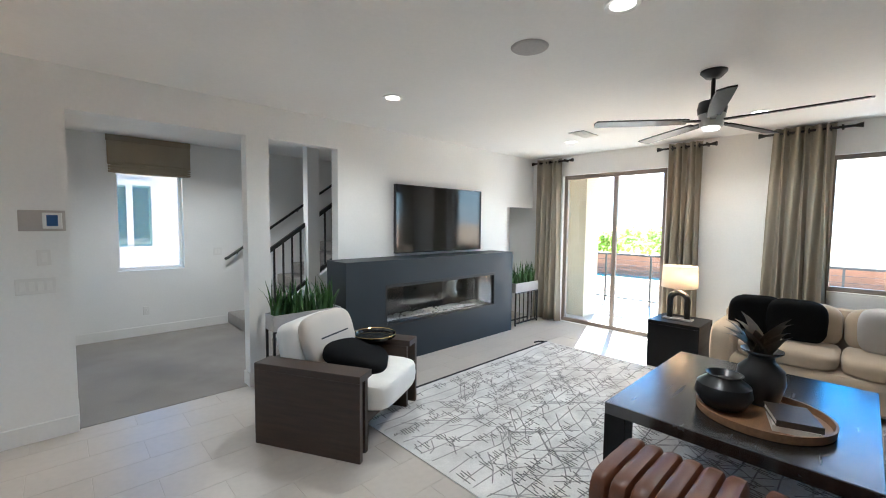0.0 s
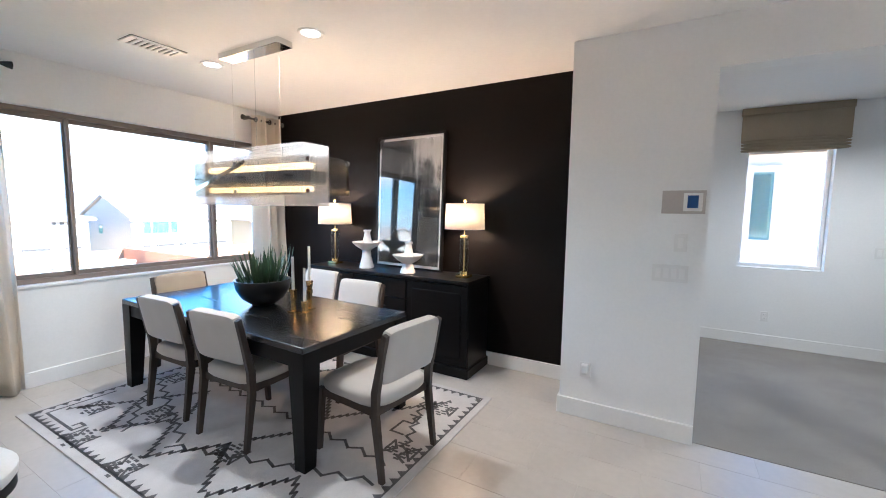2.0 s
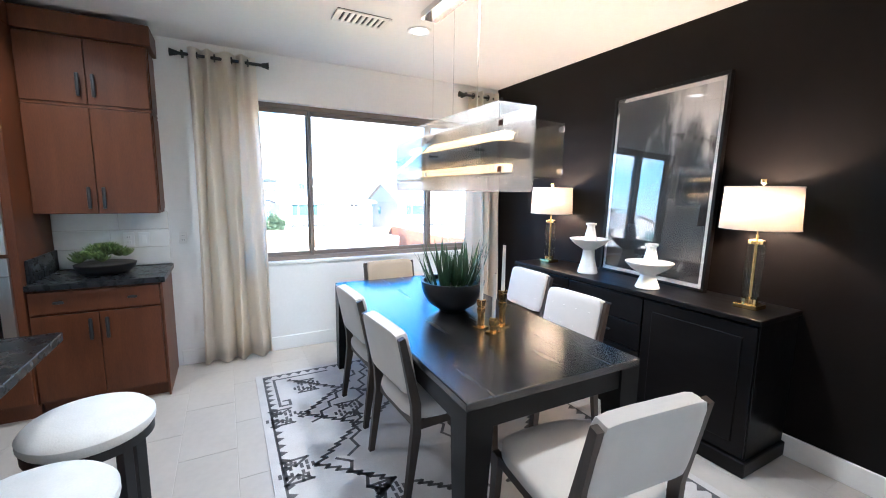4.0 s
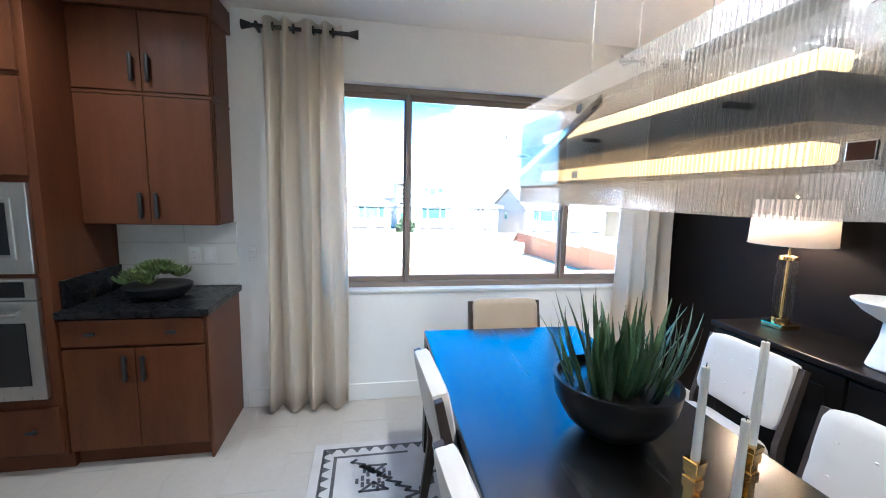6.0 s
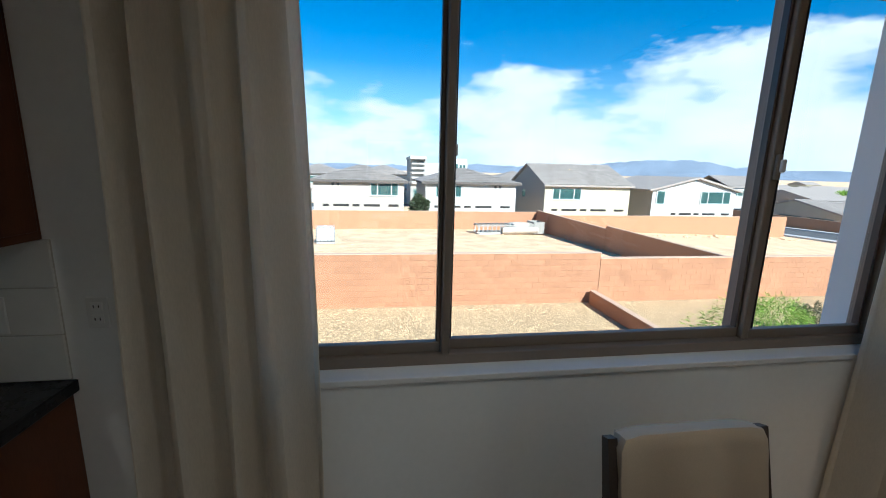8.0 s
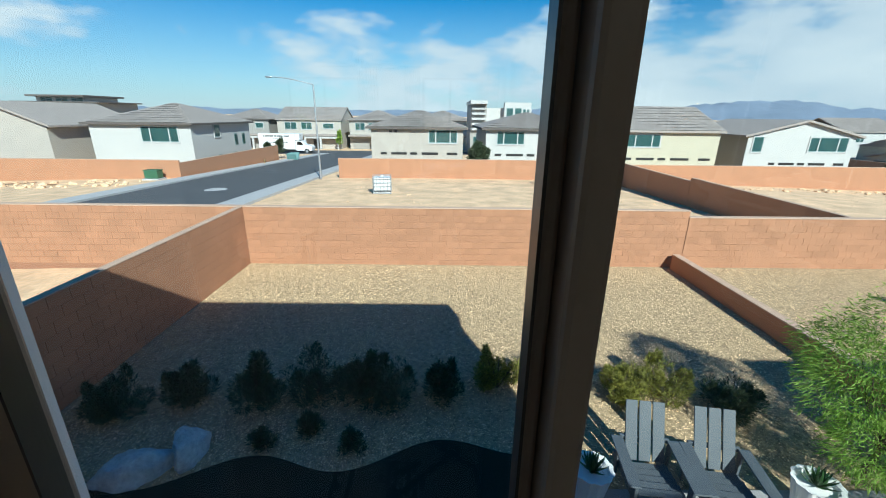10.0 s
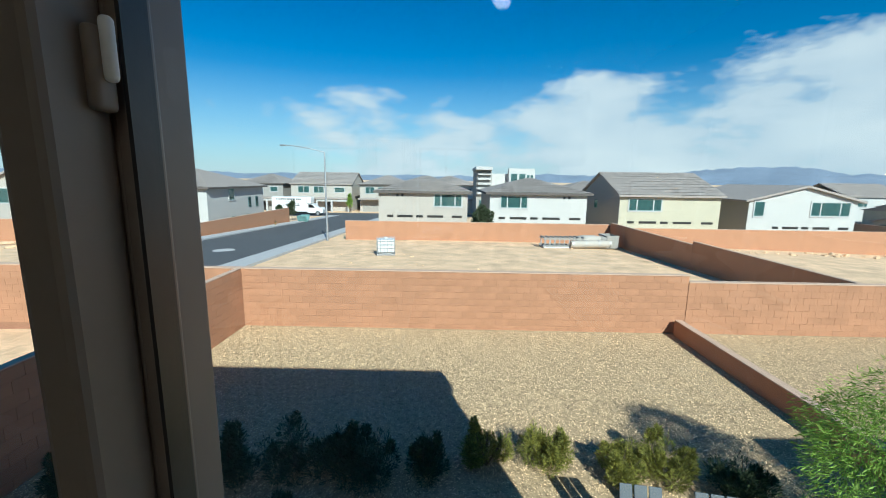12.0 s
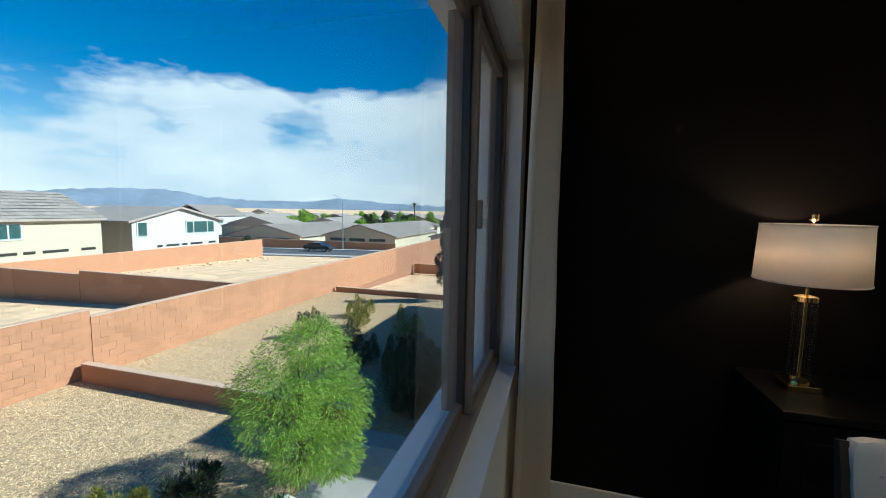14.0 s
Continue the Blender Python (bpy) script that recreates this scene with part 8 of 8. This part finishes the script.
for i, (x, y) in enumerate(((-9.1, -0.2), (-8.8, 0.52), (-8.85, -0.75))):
    shrub(x, y, 0.2, 0.26, M_BUSHDARK, "small tuft of grass darkened for the shade", 700, 40 + i)
for i, (x, y, r, hh) in enumerate(((-12.5, 14.0, 0.7, 1.2), (-11.6, 15.5, 0.6, 0.9), (-10.8, 13.2, 0.6, 1.0), (-12.2, 17.0, 0.6, 0.9), (-9.6, 12.0, 0.6, 1.1), (-9.2, 14.5, 0.7, 1.3))):
    shrub(x, y, r, hh, M_BUSHLEAF if i % 2 else M_BUSHDARK, "green shrub in the neighbouring yard", 2600, 60 + i)

# dense shrubs; their dark leaves also stand for the deep shade there
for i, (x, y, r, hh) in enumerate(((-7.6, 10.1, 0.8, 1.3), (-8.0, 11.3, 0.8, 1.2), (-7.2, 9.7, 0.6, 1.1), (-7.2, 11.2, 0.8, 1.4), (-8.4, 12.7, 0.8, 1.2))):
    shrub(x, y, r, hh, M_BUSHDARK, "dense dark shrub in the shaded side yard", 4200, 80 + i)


def slim_tree(x, y, hgt, seed, label, mm=None, r=0.9, n=6000, ln=0.14, w=0.022):
    rnd = random.Random(seed)
    z = gz(x, y)
    t = thing("yard_tree", label, "tree", pose(x, y, z))
    b = BM()
    tube(b, [(0, 0, -0.1), (0.05, 0, hgt * 0.4), (0, 0.05, hgt * 0.9)], [0.03 * hgt / 2, 0.02 * hgt / 2, 0.006], 8)
    part("trunk", b, M_BARK, t, "", True)
    blobs = [(rnd.uniform(-0.3, 0.3) * r, rnd.uniform(-0.3, 0.3) * r, hgt * (0.4 + 0.085 * k), r * (1.0 - 0.10 * k), r * (1.0 - 0.10 * k), hgt * 0.13) for k in range(7)]
    for c in blobs[:6]:
        b = BM()
        tube(b, [(0, 0, c[2] - 0.1 * hgt), (c[0] + 0.4 * c[3] * rnd.uniform(-1, 1), c[1] + 0.4 * c[4] * rnd.uniform(-1, 1), c[2])], [0.02 * hgt / 3, 0.005], 5)
        part("branch", b, M_BARK, t)
    V, F = leaf_cloud(rnd, blobs, n, ln, w, 0.0)
    foliage("crown", V, F, mm or M_BUSHDARK, t)


slim_tree(-9.65, 21.05, 3.7, 5, "slim dark tree in the next yard", r=0.55)
rt = random.Random(8)
for k in range(34):
    a = radians(rt.uniform(53, 79))
    r = rt.uniform(110, 210)
    slim_tree(GX - r * math.cos(a), GY + r * math.sin(a), rt.uniform(4, 7.5), 100 + k, "green tree among the distant houses", M_TREELEAF if k % 3 else M_BUSHDARK, rt.uniform(2.0, 3.4), 900, 0.7, 0.16)
for k, (x, y, hh) in enumerate(((-72, -24.5, 3.2), (-66.5, -24.2, 2.6), (-101.5, -22, 4.5), (-101, -6, 3.5), (-45.5, 5.2, 3.2), (-45.2, 5.9, 2.8), (-70, 48.5, 3.0), (-44.5, 46.5, 2.6))):
    slim_tree(x, y, hh, 200 + k, "small green street tree", M_TREELEAF if k in (2, 3) else M_BUSHDARK, 0.8, 1800, 0.25, 0.05)
for k in range(16):
    slim_tree(rt.uniform(58, 72), rt.uniform(-30, 46), rt.uniform(5.2, 7.0), 300 + k, "green tree beyond the balcony", M_TREELEAF, rt.uniform(2.2, 3.6), 1500, 0.5, 0.11)


def palm(x, y, hgt, seed):
    rnd = random.Random(seed)
    z = gz(x, y)
    t = thing("palm_tree", "tall distant palm tree", "palm", pose(x, y, z), "palms on the skyline")
    part("trunk", cyl(BM(), (0, 0, 0), (0, 0, hgt), 0.28, 0.2, 8), M_BARK, t)
    for k in range(22):
        b = BM()
        blade(b, (0, 0, hgt), k * 2.4, rnd.uniform(0.3, 1.5), rnd.uniform(2.0, 2.8), 0.22, 0.9, 4, 0.1)
        part("frond", b, M_BUSHDARK, t)


for k, (az, r, hh) in enumerate(((70.1, 150, 10), (75.4, 190, 12), (76.5, 190, 12.5), (77.5, 195, 13))):
    palm(GX - r * math.cos(radians(az)), GY + r * math.sin(radians(az)), hh, k)


def boulder(x, y, sx, sy, sz, seed):
    t = thing("boulder", "pale rough landscape boulder", "rock", pose(x, y, -2.93, 0, 0, seed * 40), "boulders by the turf")
    b = BM()
    bmesh.ops.create_icosphere(b, subdivisions=4, radius=1.0)
    rnd = random.Random(seed)
    cuts = [(Vector((rnd.uniform(-1, 1), rnd.uniform(-1, 1), rnd.uniform(-0.2, 1))).normalized(), rnd.uniform(0.55, 0.85)) for k in range(9)]
    for v in b.verts:
        p = v.co.copy()
        for n, d in cuts:     # broken flat faces
            over = p.dot(n) - d
            if over > 0:
                p -= n * over * 0.9
        p *= 1 + 0.10 * noise.noise(v.co * 3 + Vector((seed, 0, 0))) + 0.05 * noise.noise(v.co * 9 + Vector((0, seed, 0)))
        v.co = Vector((p.x * sx * 1.15, p.y * sy * 1.15, max(-0.05, p.z * sz * 1.2)))
    part("stone", b, M_ROCK, t, "", True)


boulder(-8.42, -2.25, 0.30, 0.46, 0.28, 1)
boulder(-8.75, -1.70, 0.26, 0.38, 0.30, 2)


def adirondack(x, y, rz):
    t = thing("adirondack_chair", "slate grey slatted adirondack chair", "garden chair", pose(x, y, -2.93, 0, 0, rz), "garden chairs on the patio")
    for k in range(3):
        m = Matrix.Translation((-0.165 + 0.165 * k, -0.30, 0.30)) @ Matrix.Rotation(radians(24), 4, "X")
        part("back_slat", box(BM(), -0.072, 0.072, -0.012, 0.012, 0.0, 0.74, 0.006, m), M_ADIR, t)
    for k in range(5):
        part("seat_slat", box(BM(), -0.26, 0.26, -0.27 + 0.115 * k, -0.17 + 0.115 * k, 0.275 + 0.022 * k, 0.297 + 0.022 * k, 0.005), M_ADIR, t)
    for s in (-1, 1):
        part("arm", box(BM(), s * 0.34 - 0.07, s * 0.34 + 0.07, -0.42, 0.36, 0.53, 0.555, 0.008), M_ADIR, t)
        part("front_leg", box(BM(), s * 0.30 - 0.018, s * 0.30 + 0.018, 0.22, 0.32, 0.0, 0.53, 0.005), M_ADIR, t)
        part("side_rail", box(BM(), s * 0.265 - 0.014, s * 0.265 + 0.014, -0.5, 0.5, -0.05, 0.05, 0.005, Matrix.Translation((0, -0.12, 0.19)) @ Matrix.Rotation(radians(11), 4, "X")), M_ADIR, t)
        part("back_leg", box(BM(), s * 0.30 - 0.016, s * 0.30 + 0.016, -0.42, -0.34, 0.0, 0.53, 0.005), M_ADIR, t)
    part("back_rail", box(BM(), -0.30, 0.30, -0.46, -0.42, 0.50, 0.56, 0.005), M_ADIR, t)


adirondack(-8.0, 4.28, 262)
adirondack(-7.88, 5.08, 260)


def fluted_pot(x, y):
    t = thing("fluted_planter", "white fluted planter with a green agave", "planter", pose(x, y, -2.93), "planters beside the garden chairs")
    b = BM()
    n = 48
    rings = []
    for r, z in ((0.16, 0), (0.24, 0.45), (0.25, 0.46), (0.20, 0.45), (0.18, 0.40)):
        rings.append([b.verts.new(((r * (1 + (0.035 if i % 4 < 2 else -0.02))) * math.cos(2 * math.pi * i / n), (r * (1 + (0.035 if i % 4 < 2 else -0.02))) * math.sin(2 * math.pi * i / n), z)) for i in range(n)])
    for r0, r1 in zip(rings, rings[1:]):
        for i in range(n):
            b.faces.new((r0[i], r0[(i + 1) % n], r1[(i + 1) % n], r1[i]))
    b.faces.new(rings[0])
    b.faces.new(rings[-1])
    part("pot", b, M_CERAMIC, t, "white fluted pot")
    rnd = random.Random(2)
    for k in range(30):
        q = BM()
        blade(q, (0, 0, 0.41), k * 2.4, 0.2 + 0.035 * k, 0.24, 0.03, -0.2, 4, 0.3)
        part("leaf", q, M_GRASSLEAF, t, "", True)


fluted_pot(-8.05, 3.55)
fluted_pot(-7.85, 6.1)

# this house, outside: upper wall and roof edge that shade the yard
own = tagged(new("own_house"), "white stucco outer walls of the house", "house", "", "structure")
part("lower_wall", box(BM(), -4.78, -4.55, -5.2, 4.40, -3.2, -0.32), M_STUCCO_W, own)
part("upper_wall", box(BM(), -4.78, 0.09, 4.405, 4.92, -3.2, 2.86), M_STUCCO_W, own)
part("corner_wall", box(BM(), -4.78, -4.60, YB + 0.2, 4.40, -0.32, 2.86), M_STUCCO_W, own)
part("roof_slab", box(BM(), -4.78, 9.0, -5.3, 5.06, 2.861, 3.42), M_STUCCO_W, own)
part("north_wall", box(BM(), -4.6, 0.1, 4.2, 4.40, -3.2, 2.86), M_STUCCO_W, own)
# unseen overhang, added to cut sky light through the stair window
part("added_sky_shield", box(BM(), -0.2, 6.2, 6.405, 7.3, 2.87, 3.05), M_STUCCO_W, own)
part("floor_slab", box(BM(), -4.52, 6.53, -5.2, 4.2, -0.45, -0.30), M_CONCRETE, own)
# neighbouring house seen through the stair window and shading the next yard
nb = house_body("white stucco neighbouring house across the side yard", -2.6, 8.0, 10.8, 22.0, -3.2, 3.0, M_STUCCO_W)
house_window(nb, "-y", 1.02, 1.82, 1.02, 2.40, 10.8, 2)
part("eave", box(BM(), -3.07, 8.4, 10.46, 22.4, 2.76, 2.96), M_FASCIA, nb)


# ---- pieces: floor tiles, wall blocks, gravel ----
def lay_tiles():
    L, W, g = 0.605, 0.302, 0.0016
    me = {}

    def tile_mesh(a, b):
        key = (round(a, 3), round(b, 3))
        if key not in me:
            q = BM()
            box(q, 0, a, 0, b, -0.0118, 0.0, 0.0012, seg=1)
            m = bpy.data.meshes.new("floor_tile")
            q.to_mesh(m)
            q.free()
            m.materials.append(M_TILE)
            me[key] = m
        return me[key]
    rest = BM()
    count = 0
    j = 0
    y = YS + 0.005
    cells = []
    while y < YB - 0.02:
        x = XW + 0.002 - (L / 2 if j % 2 else 0)
        while x < XE - 0.02:
            a, b = max(x, XW + 0.002), min(x + L, XE - 0.002)
            y1 = min(y + W, YB - 0.002)
            if y > YN - 0.02 and b > -0.58:
                b = min(b, -0.58)
            if y <= YN + 0.06 < y1 and a > -0.55:
                y1 = YN + 0.058
            if b - a > 0.03 and not (y > YN - 0.001 and a > -0.58 and not (0.3 < a < 1.5 and y < YN + 0.05)):
                cells.append((a, b, y, y1))
            x += L
        y += W
        j += 1
    cells.sort(key=lambda c: abs((c[0] + c[1]) / 2 - 0.4) + abs((c[2] + c[3]) / 2 - 1.6) * 0.9)
    for a, b, c, d in cells:
        if count < 300:
            ob = new("floor_tile", tile_mesh(b - a - g, d - c - g))
            ob.location = (a + g / 2, c + g / 2, 0)
            ob.parent = floor
            count += 1
        else:
            box(rest, a + g / 2, b - g / 2, c + g / 2, d - g / 2, -0.0118, 0.0)
    ob = done("floor_tiles", rest, M_TILE, floor)
    tagged(ob, kind="stuff")


lay_tiles()


def lay_blocks():
    bw, bh, j = 0.4064, 0.2032, 0.007
    q = BM()
    box(q, 0, 0.007, 0, bw - j, 0, bh - j, 0.003, seg=1)
    full = bpy.data.meshes.new("block")
    q.to_mesh(full)
    q.free()
    full.materials.append(M_BLOCK)
    rest, rest2, rest3 = BM(), BM(), BM()
    for k in range(9):
        z = -1.17 - (k + 1) * bh
        off = 0 if k % 2 else bw / 2
        n = 0
        y = -4.2 - off
        while y < 9.24:
            a, b = max(y, -4.2), min(y + bw, 9.24)
            if b - a > bw - 0.01:
                ob = new("block", full)
                ob.location = (-16.137, a + j / 2, z + j / 2)
                ob.parent = yard_wall
            elif b - a > 0.05:
                box(rest, -16.137, -16.130, a + j / 2, b - j / 2, z + j / 2, z + bh - j / 2)
            y += bw
        y = 9.25 - off
        while y < 30:
            box(rest2, -16.137, -16.130, max(y, 9.25) + j / 2, y + bw - j / 2, z - 0.2 + j / 2, z - 0.2 + bh - j / 2)
            y += bw
        y = -15.4 - off
        while y < -4.2 - 0.1:
            a, b = max(y, -15.4), min(y + bw, -4.42)
            if b - a > 0.05:
                box(rest2, -16.137, -16.130, a + j / 2, b - j / 2, z + j / 2, z + bh - j / 2)
            y += bw
        x = -16.12 - off
        while x < -4.9:
            a = max(x, -16.12)
            box(rest3, a + j / 2, x + bw - j / 2, -4.207, -4.200, z + j / 2, z + bh - j / 2)
            x += bw
    tagged(done("cut_blocks", rest, M_BLOCKJ, yard_wall), kind="stuff")
    tagged(done("wall_blocks", rest2, M_BLOCKJ, yard_wall_2), kind="stuff")
    tagged(done("wall_blocks", rest3, M_BLOCKJ, side_wall), kind="stuff")


lay_blocks()


def gravel():
    rnd = np.random.RandomState(5)
    n = 130000
    x = rnd.uniform(-16.1, -8.2, n)
    y = rnd.uniform(-4.18, 21.2, n)
    near = rnd.rand(n) < np.clip(1.25 - (y - 6) / 16, 0.25, 1)
    keep = near & ~((np.abs(y - 8.96) < 0.14) & (x < -8.0))
    keep &= ~((y < 3.3) & (x > -8.5 - 0.12 * y - 0.2 * np.sin(2.5 * (y + 1.45))))
    x, y = x[keep], y[keep]
    xb = rnd.uniform(-9.2, -6.2, 12000)
    yb = rnd.uniform(-4.1, 3.3, 12000)
    edge = -8.53 - 0.12 * yb - 0.2 * np.sin(2.5 * (yb + 1.45))
    k2 = xb < edge - 0.02
    x, y = np.concatenate([x, xb[k2]]), np.concatenate([y, yb[k2]])
    n = len(x)
    s = rnd.uniform(0.008, 0.019, n)
    base = np.array([(1, 0, 0), (0, 1, 0), (-1, 0, 0), (0, -1, 0), (0, 0, 0.8)])
    a = rnd.uniform(0, 6.283, n)
    ca, sa = np.cos(a), np.sin(a)
    st = rnd.uniform(0.7, 1.5, n)
    V = np.zeros((n, 5, 3))
    for i in range(5):
        bx, by, bz = base[i] + (rnd.uniform(-0.2, 0.2, 3) if i < 4 else 0)
        V[:, i, 0] = x + s * (bx * st * ca - by * sa)
        V[:, i, 1] = y + s * (bx * st * sa + by * ca)
        V[:, i, 2] = -2.957 + s * max(bz, 0) * rnd.uniform(0.7, 1.3, n)
    F = np.array([(0, 1, 4), (1, 2, 4), (2, 3, 4), (3, 0, 4)])
    faces = (F[None] + 5 * np.arange(n)[:, None, None]).reshape(-1, 3)
    me = bpy.data.meshes.new("gravel")
    me.from_pydata(V.reshape(-1, 3).tolist(), [], faces.tolist())
    me.materials.append(M_PEBBLE)
    tagged(new("gravel", me), "loose tan gravel stones over the yard", "gravel", "", "stuff")


gravel()
